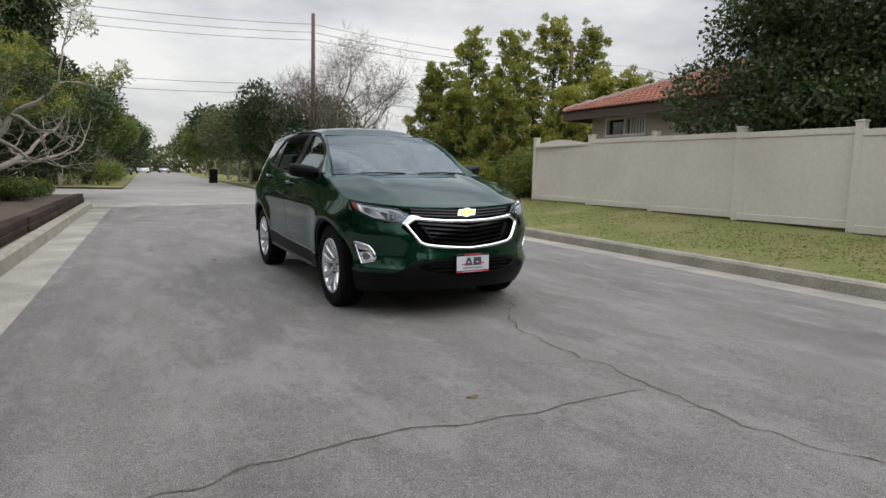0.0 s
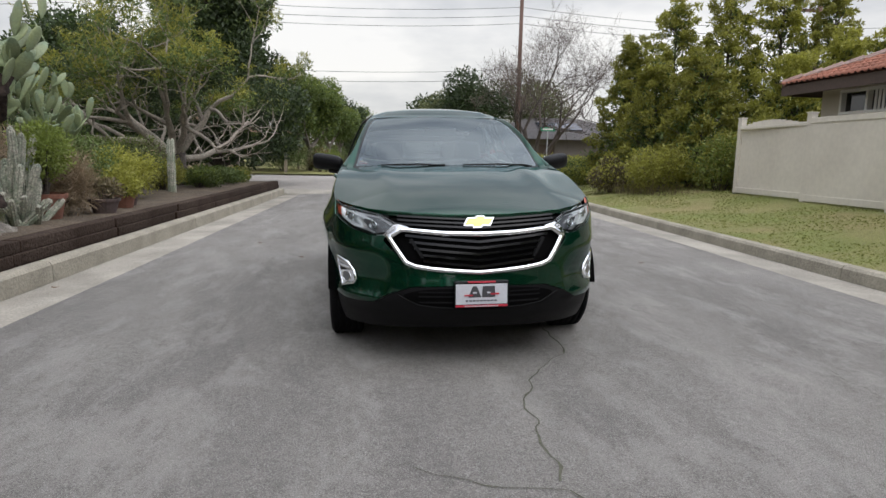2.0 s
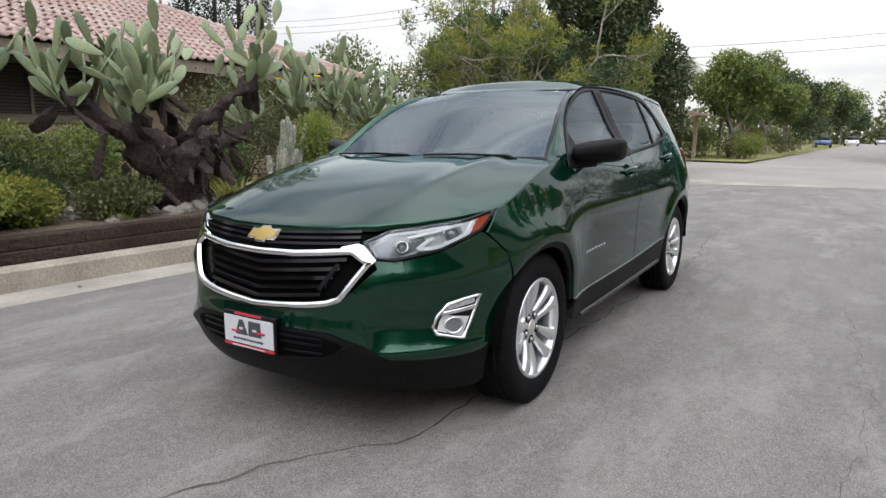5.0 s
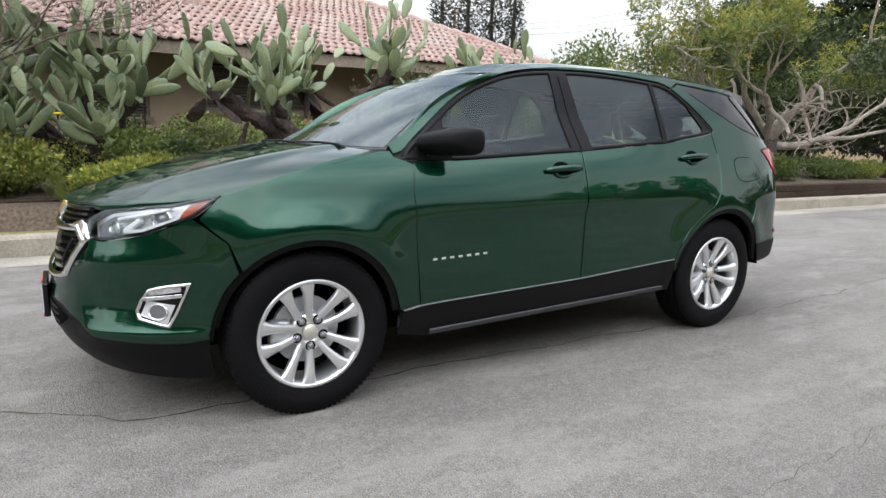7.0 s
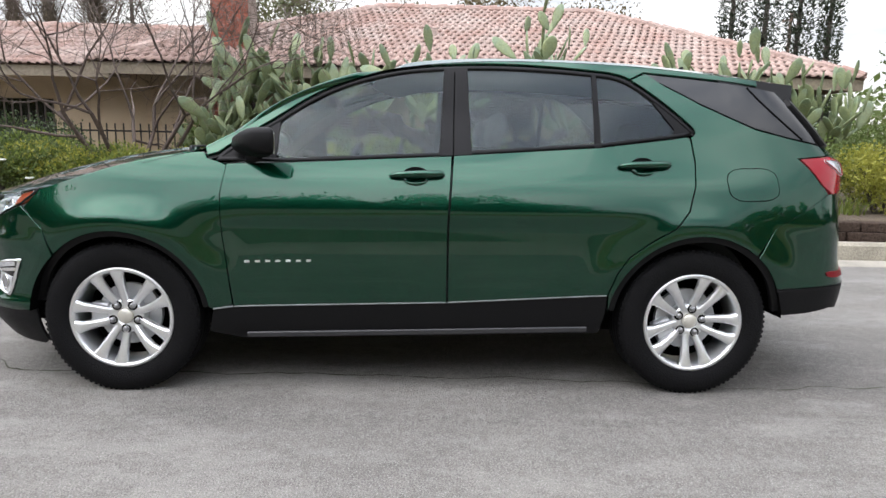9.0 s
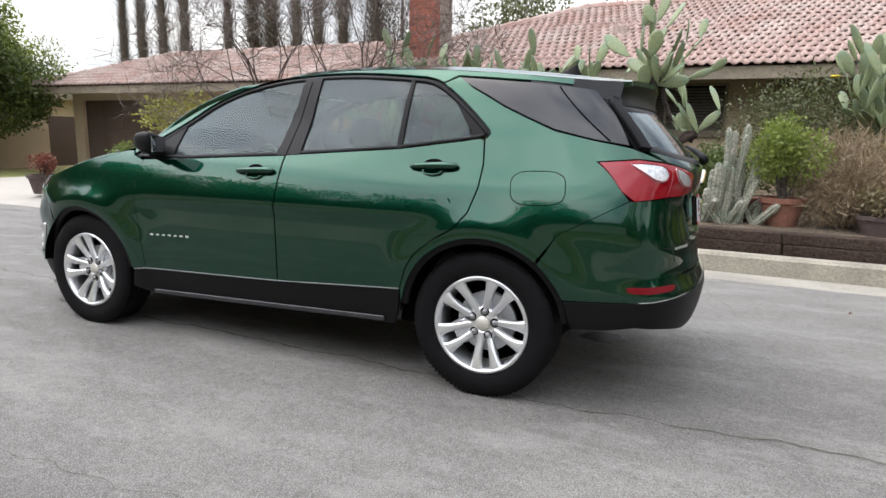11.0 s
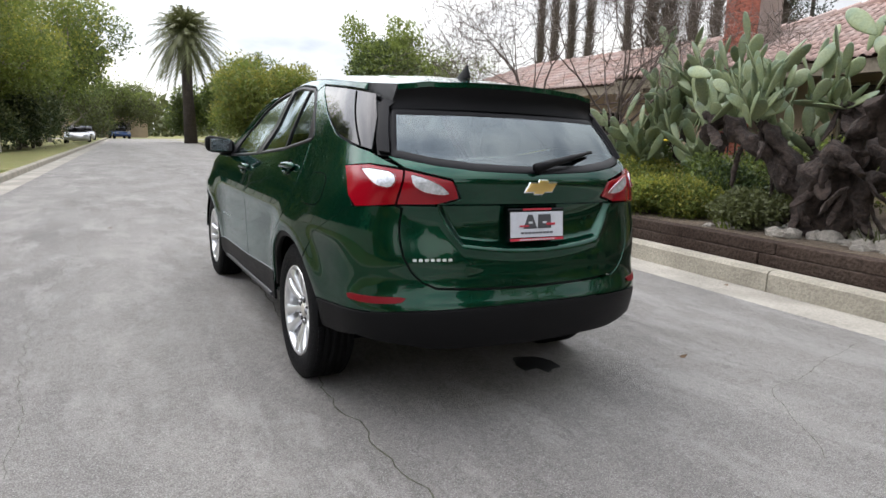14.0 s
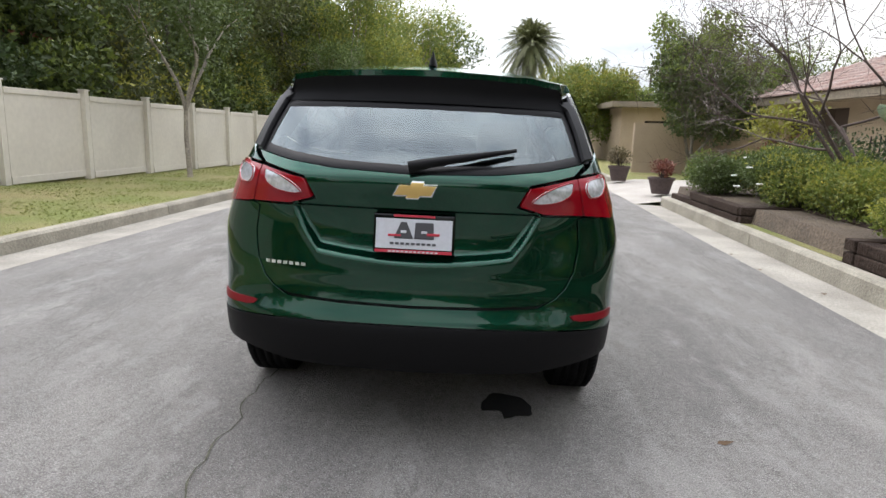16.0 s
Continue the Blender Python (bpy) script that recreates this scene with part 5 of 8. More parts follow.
def tree(name, at, height, width, mat, label, count=7000, leaf=.10, bark=BARK_DARK, trunk=.12, fork=.3, seed=1, depth=3, tall=False, hollow=.45, clump=.30, slim=.5, category="tree", group="", growth=None, share=.35):
    """Trunk and limbs, and a crown of leaf clumps round the limb ends."""
    rng = np.random.default_rng(seed)
    root = tagged(new(name), label, category, group)
    root.matrix_basis = pose(*at)
    bm, tips = bmesh.new(), []
    add_tube(bm, [(0, 0, -.1), (0, 0, .12), (.03, .02, height * fork * .6), (.0, .05, height * fork)], [trunk * 1.35, trunk * 1.05, trunk * .9, trunk * .8], 10, cap=False)
    for i in range(3):
        a = 2 * math.pi * (i + rng.random() * .5) / 3
        grow(bm, rng, (0, .05, height * fork), (math.cos(a) * (.35 if tall else .9), math.sin(a) * (.35 if tall else .9), 1.0 if tall else .7), trunk * .6, height * (.24 if tall else .22), depth - 1, tips, .45 if tall else .65, .35 if tall else .15)
    t = np.array([tuple(v) for v in tips])
    lo, hi = t.min(0), t.max(0)
    c = (lo + hi) / 2
    sc = np.array([width / 2 * .8 / max(.05, (hi[0] - lo[0]) / 2), width / 2 * .8 / max(.05, (hi[1] - lo[1]) / 2), 1])
    z0, z1 = height * (fork + .05), height * .93

    def fit_(v):
        q = np.array(v)
        k = np.clip((q[2] - height * fork) / (height * .15), 0, 1)
        x, y = q[0] + (c[0] * 0 + (q[0] - c[0]) * (sc[0] - 1)) * k, q[1] + (q[1] - c[1]) * (sc[1] - 1) * k
        z = q[2] if q[2] < height * fork else height * fork + (q[2] - height * fork) * (z1 - height * fork) / max(.1, hi[2] - height * fork)
        return (x, y, z)
    for v in bm.verts:
        v.co = fit_(v.co)
    part("trunk", bm, bark, root, smooth=True)
    blobs = []
    for q in t:
        x, y, z = fit_(q)
        r = width * clump * (.55 + .6 * rng.random())
        blobs.append((x, y, max(z, z0), r, r, r * (1.25 if tall else .75)))
    leaves("crown", blobs, count, leaf, mat, root, seed, slim, hollow=hollow)
    if growth:
        leaves("new_growth", [(x, y, z + r * .35, r * .95, r * .95, r3 * .85) for x, y, z, r, _, r3 in blobs], int(count * share), leaf * .9, growth, root, seed + 500, slim, hollow=.82)
    return root


def shrub(name, at, size, mat, label, count=2500, leaf=.05, seed=1, lumps=7, slim=.5, category="shrub", droop=0.0, group="", hollow=.4, growth=None):
    rng = np.random.default_rng(seed)
    root = tagged(new(name), label, category, group)
    root.matrix_basis = pose(*at)
    sx, sy, sz = size
    blobs, bm = [], bmesh.new()
    for i in range(lumps):
        a, r = 2 * math.pi * rng.random(), rng.random() ** .5 * .62
        x, y, z = math.cos(a) * r * sx / 2, math.sin(a) * r * sy / 2, sz * (.28 + .45 * rng.random() * (1 - r * .5))
        blobs.append((x, y, z, sx * .27, sy * .27, sz * .28))
        add_tube(bm, [(x * .1, y * .1, -.05), (x * .5, y * .5, z * .55), (x, y, z)], [.02, .014, .006], 5)
    part("stem", bm, BARK_DARK, root)
    leaves("foliage", blobs, count, leaf, mat, root, seed, slim, droop, hollow)
    if growth:
        leaves("new_growth", [(x, y, z + r3 * .25, r1, r2, r3 * .9) for x, y, z, r1, r2, r3 in blobs], int(count * .35), leaf, growth, root, seed + 500, slim, droop, .85)
    return root


def blades(name, at, size, count, mat, label, seed=1, width=.012, category="grass clump", lean=.5):
    """A clump of narrow arching leaves."""
    rng = np.random.default_rng(seed)
    v, f = [], []
    for i in range(count):
        a, r = 2 * math.pi * rng.random(), rng.random() ** .5 * size[0] / 2
        x, y, h = math.cos(a) * r, math.sin(a) * r, size[1] * (.5 + .5 * rng.random())
        b = a + rng.normal() * .6
        ox, oy = math.cos(b), math.sin(b)
        k = len(v)
        for t in (0, .4, .75, 1):
            w = width * (1 - t) + .001
            v += [(x + ox * lean * h * t * t - oy * w, y + oy * lean * h * t * t + ox * w, h * t * (1 - .25 * t * lean)), (x + ox * lean * h * t * t + oy * w, y + oy * lean * h * t * t - ox * w, h * t * (1 - .25 * t * lean))]
        f += [(k + 2 * j, k + 2 * j + 1, k + 2 * j + 3, k + 2 * j + 2) for j in range(3)]
    me = bpy.data.meshes.new(name)
    me.from_pydata(v, [], f)
    me.materials.append(mat)
    ob = new(name, me)
    ob.matrix_basis = pose(*at)
    return tagged(ob, label, category)
# ---- the tiled house behind the garden ----
STUCCO = material("tan_stucco", (.46, .36, .25), .95, grain=.1, scale=60, bump=.5, stain=.18, stain_scale=.8)
TILE = material("clay_tile", (.285, .182, .150), .85, grain=.18, scale=18, bump=.4, stain=.35, stain_scale=1.4, tint=(.35, .275, .24), vary=.18)
TILE_RED = material("red_clay_tile", (.34, .135, .085), .85, grain=.2, scale=18, bump=.4, stain=.3, stain_scale=1.4, vary=.22)
TILE_UNDER = material("roof_felt", (.10, .06, .045), .95, grain=.2, scale=20)
FASCIA = material("fascia_board", (.24, .20, .145), .8, grain=.15, scale=20, stain=.2)
BROWN_DOOR = material("brown_door", (.075, .05, .038), .7, grain=.15, scale=30)
BRICK = material("red_brick", (.27, .085, .055), .9, grain=.25, scale=40, bump=.6, vary=.25)
MORTAR = material("mortar", (.25, .20, .17), .95, grain=.2, scale=50)
WINDOW_DARK = material("dark_pane", (.015, .015, .016), .1, coat=.5)
SHUTTER = material("shutter_slat", (.07, .05, .042), .6, grain=.1, scale=30)

house = tagged(new("house"), "low tan stucco house with a clay tile roof and brick chimney", "house")
EAVE_Z, EAVE_X, RIDGE_X, RIDGE_Z = 2.50, -8.15, -12.9, 4.42


def wall_box(parent, name, x0, x1, y0, y1, z0, z1, mat):
    return part(name, box_bm(x0, x1, y0, y1, z0, z1), mat, parent)


# front wall with two window openings, in lengths
WX, WT = -9.3, .18
wins = ((.20, 2.35, 1.42, 2.32), (-1.9, -.75, 1.25, 2.25))
edges_y = [-5.2, -1.9, -.75, .20, 2.35, 7.4]
for y0, y1 in zip(edges_y, edges_y[1:]):
    w = [q for q in wins if abs(q[0] - y0) < .01]
    if w:
        wall_box(house, "wall", WX - WT, WX, y0, y1, .1, w[0][2], STUCCO)
        wall_box(house, "wall", WX - WT, WX, y0, y1, w[0][3], 2.62, STUCCO)
    else:
        wall_box(house, "wall", WX - WT, WX, y0, y1, .1, 2.62, STUCCO)
wall_box(house, "wall", -16.5, WX - WT, 7.22, 7.4, .1, 2.62, STUCCO)
wall_box(house, "wall", -16.5, WX - WT, -5.2, -5.02, .1, 2.62, STUCCO)
wall_box(house, "wall", -16.7, -16.5, -5.2, 7.4, .1, 2.62, STUCCO)
for y0, y1, z0, z1 in wins:
    win = part("window", box_bm(WX - .14, WX - .12, y0, y1, z0, z1), WINDOW_DARK, house)
    for a, b, c, d in ((y0, y1, z0, z0 + .05), (y0, y1, z1 - .05, z1), (y0, y0 + .05, z0 + .05, z1 - .05), (y1 - .05, y1, z0 + .05, z1 - .05), ((y0 + y1) / 2 - .025, (y0 + y1) / 2 + .025, z0 + .05, z1 - .05)):
        part("frame", box_bm(WX - .12, WX - .06, a, b, c, d), FASCIA, win)
    part("sill", box_bm(WX - .10, WX + .06, y0 - .06, y1 + .06, z0 - .09, z0, .008), FASCIA, win)
    n = int((z1 - z0 - .1) / .055)
    for i in range(n):
        z = z0 + .06 + i * .055
        for a, b in ((y0 + .055, (y0 + y1) / 2 - .03), ((y0 + y1) / 2 + .03, y1 - .055)):
            part("slat", box_bm(WX - .115, WX - .095, a, b, z, z + .042), SHUTTER, win)


def roof_plane(parent, name, quad, mat):
    bm = bmesh.new()
    bm.faces.new([bm.verts.new(q) for q in quad])
    r = bmesh.ops.solidify(bm, geom=bm.faces[:], thickness=.08)
    return part(name, bm, mat, parent)


Y0, Y1 = -6.0, 8.3
back = 2 * RIDGE_X - EAVE_X
ridge0, ridge1 = (RIDGE_X, -1.0, RIDGE_Z), (RIDGE_X, 4.4, RIDGE_Z)
front = [(EAVE_X, Y0, EAVE_Z), (EAVE_X, Y1, EAVE_Z), ridge1, ridge0]
roof_h = roof_plane(house, "roof", front, TILE_UNDER)
roof_plane(house, "roof", [(EAVE_X, Y1, EAVE_Z), (back, Y1, EAVE_Z), ridge1], TILE_UNDER)
roof_plane(house, "roof", [(back, Y1, EAVE_Z), (back, Y0, EAVE_Z), ridge0, ridge1], TILE_UNDER)
roof_plane(house, "roof", [(back, Y0, EAVE_Z), (EAVE_X, Y0, EAVE_Z), ridge0], TILE_UNDER)
part("eave_soffit", box_bm(EAVE_X - 1.0, EAVE_X + .02, Y0, Y1, EAVE_Z - .14, EAVE_Z - .09), FASCIA, house)
part("fascia", box_bm(EAVE_X - .02, EAVE_X + .03, Y0, Y1, EAVE_Z - .22, EAVE_Z - .02), FASCIA, house)
part("fascia", box_bm(-16, EAVE_X - .02, Y1 - .03, Y1 + .02, EAVE_Z - .22, EAVE_Z - .02), FASCIA, house)

# tiles: rounded pans laid in courses
TW, TL = .168, .30


def tile_mesh():
    bm = bmesh.new()
    rows = []
    for x, dz in ((0, .0), (TL + .05, .022)):
        rows.append([bm.verts.new((x, (i / 8 - .5) * TW, dz + .036 * math.sin(math.pi * min(1, max(0, (i - 1) / 5))) + (.006 if i > 6 else 0))) for i in range(9)])
    for i in range(8):
        bm.faces.new((rows[0][i], rows[1][i], rows[1][i + 1], rows[0][i + 1]))
    lip = [bm.verts.new(v.co - Vector((0, 0, .022))) for v in rows[1]]
    for i in range(8):
        bm.faces.new((rows[1][i], lip[i], lip[i + 1], rows[1][i + 1]))
    bmesh.ops.recalc_face_normals(bm, faces=bm.faces[:])
    return mesh_of(bm, "roof_tile", TILE, True)


TILE_DATA = tile_mesh()


def join_tiles(parent, mats, name, clay=TILE):
    v, f = [], []
    tv = [tuple(q.co) for q in TILE_DATA.vertices]
    tf = [tuple(p.vertices) for p in TILE_DATA.polygons]
    for m in mats:
        k = len(v)
        v += [tuple(m @ Vector(q)) for q in tv]
        f += [tuple(i + k for i in p) for p in tf]
    me = bpy.data.meshes.new(name)
    me.from_pydata(v, [], f)
    me.materials.append(clay)
    for p in me.polygons:
        p.use_smooth = True
    o = new(name, me)
    o.parent = parent
    return tagged(o, kind="stuff")


def tile_places(eave_x, eave_z, ridge_x, ridge_z, y0, y1, ry0, ry1):
    run, rise = eave_x - ridge_x, ridge_z - eave_z
    slope = math.hypot(run, rise)
    ang = math.degrees(math.atan2(rise, run))
    out = []
    for c in range(int(slope / TL) + 1):
        t = min(1, c * TL / slope)
        a, b = y0 + (ry0 - y0) * t, y1 + (ry1 - y1) * t
        k = max(1, int((b - a) / TW))
        out += [pose(eave_x + .05 - run * t, a + (j + .5) * (b - a) / k, eave_z + .02 + rise * t, 0, ang + random.uniform(-1, 1), 0) @ pose(-TL, 0, 0) for j in range(k)]
    return out


def ridge_caps(parent, a, b):
    a, b = Vector(a), Vector(b)
    n = max(1, int((b - a).length / .40))
    d = (b - a).normalized()
    bm = bmesh.new()
    for i in range(n):
        p = a + (b - a) * i / n
        add_tube(bm, [p - d * .02 + Vector((0, 0, .03)), p + d * .40 + Vector((0, 0, .045))], [.10, .12], 9)
    tagged(part("ridge_capping", bm, TILE, parent), kind="stuff")


MAIN_TILES = tile_places(EAVE_X, EAVE_Z, RIDGE_X, RIDGE_Z, Y0, Y1, -1.0, 4.4)
for a, b in ((ridge0, ridge1), ((EAVE_X, Y1, EAVE_Z), ridge1), ((EAVE_X, Y0, EAVE_Z), ridge0)):
    ridge_caps(house, a, b)

# garage wing
GE, GR, GRZ = -9.0, -11.6, 3.55
gy0, gy1 = -16.6, -5.0
roof_plane(house, "roof", [(GE, gy0, EAVE_Z), (GE, gy1, EAVE_Z), (GR, gy1, GRZ), (GR, -13.6, GRZ)], TILE_UNDER)
roof_plane(house, "roof", [(2 * GR - GE, gy0, EAVE_Z), (GE, gy0, EAVE_Z), (GR, -13.6, GRZ)], TILE_UNDER)
roof_plane(house, "roof", [(2 * GR - GE, gy1, EAVE_Z), (2 * GR - GE, gy0, EAVE_Z), (GR, -13.6, GRZ), (GR, gy1, GRZ)], TILE_UNDER)
WING_TILES = tile_places(GE, EAVE_Z, GR, GRZ, gy0, gy1, -13.6, gy1)
ridge_caps(house, (GR, -13.6, GRZ), (GR, gy1, GRZ))
ridge_caps(house, (GE, gy0, EAVE_Z), (GR, -13.6, GRZ))
part("fascia", box_bm(GE - .02, GE + .03, gy0, -6.0, EAVE_Z - .22, EAVE_Z - .02), FASCIA, house)
part("eave_soffit", box_bm(GE - 1.0, GE, gy0, -6.0, EAVE_Z - .14, EAVE_Z - .09), FASCIA, house)
for y0, y1, z0 in ((-16.0, -15.6, .0), (-15.6, -12.4, 2.15), (-12.4, -9.0, .0), (-9.0, -7.6, 1.9), (-7.6, -5.2, 0)):
    wall_box(house, "wall", -10.1, -9.9, y0, y1, z0, 2.45, STUCCO)
gd = part("garage_door", box_bm(-10.06, -10.02, -15.6, -12.4, .03, 2.15), BROWN_DOOR, house)
for i in range(5):
    for j in range(4):
        part("panel", box_bm(-10.02, -10.0, -15.55 + j * .79, -14.82 + j * .79, .08 + i * .41, .44 + i * .41, .008), BROWN_DOOR, gd)
w2 = part("window", box_bm(-10.04, -10.02, -9.0, -7.6, .9, 1.9), WINDOW_DARK, house)
wall_box(house, "wall", -10.1, -9.9, -9.0, -7.6, 0, .9, STUCCO)
for i in range(9):
    part("window_bar", box_bm(-9.9, -9.88, -8.95 + i * .165, -8.92 + i * .165, .9, 1.9), SHUTTER, w2)
wall_box(house, "wall", -13.3, -13.1, -16.0, -5.2, 0, 2.45, STUCCO)
wall_box(house, "wall", -13.1, -10.1, -16.0, -15.8, 0, 2.45, STUCCO)

# roof vent
part("roof_vent", box_bm(-10.42, -10.2, .05, .35, 3.25, 3.56, .01), TILE, house)

# chimney of single bricks
ch = part("chimney", box_bm(-9.62, -8.98, -4.02, -3.30, .1, 4.75), MORTAR, house)
bd = mesh_of(box_bm(-.018, .018, -.097, .097, -.03, .03, .004), "brick", BRICK)
be = mesh_of(box_bm(-.018, .018, -.046, .046, -.03, .03, .004), "brick", BRICK)
for row in range(58):
    z = 1.02 + row * .0645
    if z > 4.72:
        break
    off = .104 if row % 2 else 0
    y = -4.02 + (.0 if not off else -.0)
    cells = [(-3.914, bd), (-3.706, bd), (-3.498, bd), (-3.348, be)] if not off else [(-3.972, be), (-3.820, bd), (-3.612, bd), (-3.404, bd)]
    for yc, d in cells:
        o = new("brick", d)
        o.parent = ch
        o.matrix_basis = pose(-8.975, yc, z)
cap = part("chimney_cap", box_bm(-9.68, -8.92, -4.08, -3.24, 4.75, 4.88, .012), BRICK, ch)
# ---- fence, hedge trees and house on the lawn side ----
VINYL = material("cream_vinyl", (.60, .56, .48), .55, grain=.04, scale=12, stain=.10, stain_scale=.7, tint=(.52, .48, .41))
fence = tagged(new("fence"), "cream vinyl privacy fence with square posts", "fence")
FX, FSTEP = 7.60, 2.15


def fence_post(y, zb, h):
    fx = FX + LEAN * y
    bm = box_bm(fx - .065, fx + .065, y - .065, y + .065, zb - .15, zb + h, .006)
    add_box(bm, fx - .08, fx + .08, y - .08, y + .08, zb + h, zb + h + .025, None, .006)
    part("post", bm, VINYL, fence)


ys_f = [7.85] + [5.44 - FSTEP * i for i in range(19)]
for i, y in enumerate(ys_f):
    zb = lawn_z(y)
    fence_post(y, zb, 1.68)
    if i + 1 == len(ys_f):
        break
    y2 = ys_f[i + 1]
    z2 = (lawn_z(y) + lawn_z(y2)) / 2
    n = 12 if i == 0 else 1
    for j in range(n):
        a, b = y - .065 - (y - y2 - .13) * j / n, y - .065 - (y - y2 - .13) * (j + 1) / n
        t = (j + .5) / n
        top = 1.52 + (.10 * math.sin(math.pi * min(1, t * 1.15)) if i == 0 else 0)
        fx = FX + LEAN * (a + b) / 2
        part("panel", box_bm(fx - .02, fx + .02, b, a, z2 + .05, z2 + top), VINYL, fence)
    part("rail", box_bm(fx - .035, fx + .035, y2 + .065, y - .065, z2 + (1.44 if i == 0 else 1.50), z2 + (1.50 if i == 0 else 1.60), .005), VINYL, fence)
    part("rail", box_bm(fx - .035, fx + .035, y2 + .065, y - .065, z2 + .03, z2 + .15, .005), VINYL, fence)

# neighbour's house over the fence
nb = tagged(new("neighbour_house"), "cream house with a red tile hip roof behind the fence", "house")
CREAM = material("cream_stucco", (.52, .46, .37), .95, grain=.08, scale=60, bump=.4, stain=.12, stain_scale=.9)
wx = 9.6
for y0, y1, z0, z1 in ((-9.0, 5.45, .2, 3.0), (5.45, 6.95, .2, 2.30), (5.45, 6.95, 2.82, 3.0), (6.95, 7.5, .2, 3.0)):
    part("wall", box_bm(wx, wx + .2, y0, y1, z0, z1), CREAM, nb)
part("wall", box_bm(wx + .2, 18, 7.3, 7.5, .2, 3.0), CREAM, nb)
wn_ = part("window", box_bm(wx + .10, wx + .12, 5.45, 6.95, 2.30, 2.82), WINDOW_DARK, nb)
WHITE_FRAME = material("white_frame", (.72, .70, .66), .5)
for a, b, c, d in ((5.45, 6.95, 2.30, 2.36), (5.45, 6.95, 2.76, 2.82), (5.45, 5.51, 2.36, 2.76), (6.89, 6.95, 2.36, 2.76), (6.17, 6.23, 2.36, 2.76)):
    part("frame", box_bm(wx - .02, wx + .10, a, b, c, d), WHITE_FRAME, wn_)
for i in range(6):
    part("blind_slat", box_bm(wx + .07, wx + .09, 5.54 + i * .1, 5.60 + i * .1, 2.36, 2.76), WHITE_FRAME, wn_)
NE, NZ = 9.05, 3.02
roof_plane(nb, "roof", [(NE, 8.1, NZ), (NE, -10, NZ), (13.5, -6, 4.75), (13.5, 3.8, 4.75)], TILE_UNDER)
roof_plane(nb, "roof", [(18, 8.1, NZ), (NE, 8.1, NZ), (13.5, 3.8, 4.75)], TILE_UNDER)
part("fascia", box_bm(NE - .03, NE + .02, -10, 8.12, NZ - .24, NZ - .02), BROWN_DOOR, nb)
part("fascia", box_bm(NE + .02, 18, 8.08, 8.13, NZ - .24, NZ - .02), BROWN_DOOR, nb)
part("eave_soffit", box_bm(NE, wx, -10, 8.08, NZ - .14, NZ - .10), BROWN_DOOR, nb)
EAST_TILES = [pose(0, 0, 0, 0, 0, 180) @ m for m in tile_places(-NE, NZ, -13.5, 4.75, -8.1, 10, -3.8, 6)]
ridge_caps(nb, (NE, 8.1, NZ), (13.5, 3.8, 4.75))

# dense trees that lean over the fence
rng = np.random.default_rng(5)
over = tagged(new("overhanging_tree"), "dark dense evergreen spilling over the fence", "tree", "fence trees")
bm = bmesh.new()
for y in (-2.2, -.2, 1.6):
    add_tube(bm, [(9.3, y, .2), (9.2, y + .1, 1.6), (8.9, y + .2, 2.8), (8.6, y, 3.6)], [.10, .09, .07, .04], 8)
part("trunk", bm, BARK_DARK, over, smooth=True)
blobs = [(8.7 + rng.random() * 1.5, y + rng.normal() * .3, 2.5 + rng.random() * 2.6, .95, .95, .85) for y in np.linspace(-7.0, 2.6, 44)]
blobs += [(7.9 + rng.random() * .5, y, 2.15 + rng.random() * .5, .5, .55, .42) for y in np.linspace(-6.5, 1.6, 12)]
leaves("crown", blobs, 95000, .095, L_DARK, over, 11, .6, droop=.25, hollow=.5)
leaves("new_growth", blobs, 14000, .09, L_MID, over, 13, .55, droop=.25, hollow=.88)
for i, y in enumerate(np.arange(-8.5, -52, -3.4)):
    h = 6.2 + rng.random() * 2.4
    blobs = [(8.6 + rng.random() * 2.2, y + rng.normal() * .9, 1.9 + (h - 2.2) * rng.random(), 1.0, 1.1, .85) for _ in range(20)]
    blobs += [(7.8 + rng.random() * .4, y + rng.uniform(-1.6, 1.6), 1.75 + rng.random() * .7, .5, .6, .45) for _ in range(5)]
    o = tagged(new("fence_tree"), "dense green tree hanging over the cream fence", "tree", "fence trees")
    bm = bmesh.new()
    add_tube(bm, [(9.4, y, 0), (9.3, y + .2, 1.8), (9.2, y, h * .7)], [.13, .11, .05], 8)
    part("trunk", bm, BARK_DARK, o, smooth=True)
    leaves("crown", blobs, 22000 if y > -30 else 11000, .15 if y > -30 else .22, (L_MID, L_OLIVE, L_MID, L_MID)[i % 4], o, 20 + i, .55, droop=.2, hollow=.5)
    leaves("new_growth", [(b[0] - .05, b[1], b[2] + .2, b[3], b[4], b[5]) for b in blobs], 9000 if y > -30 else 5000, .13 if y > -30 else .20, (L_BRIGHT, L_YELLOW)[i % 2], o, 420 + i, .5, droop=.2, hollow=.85)

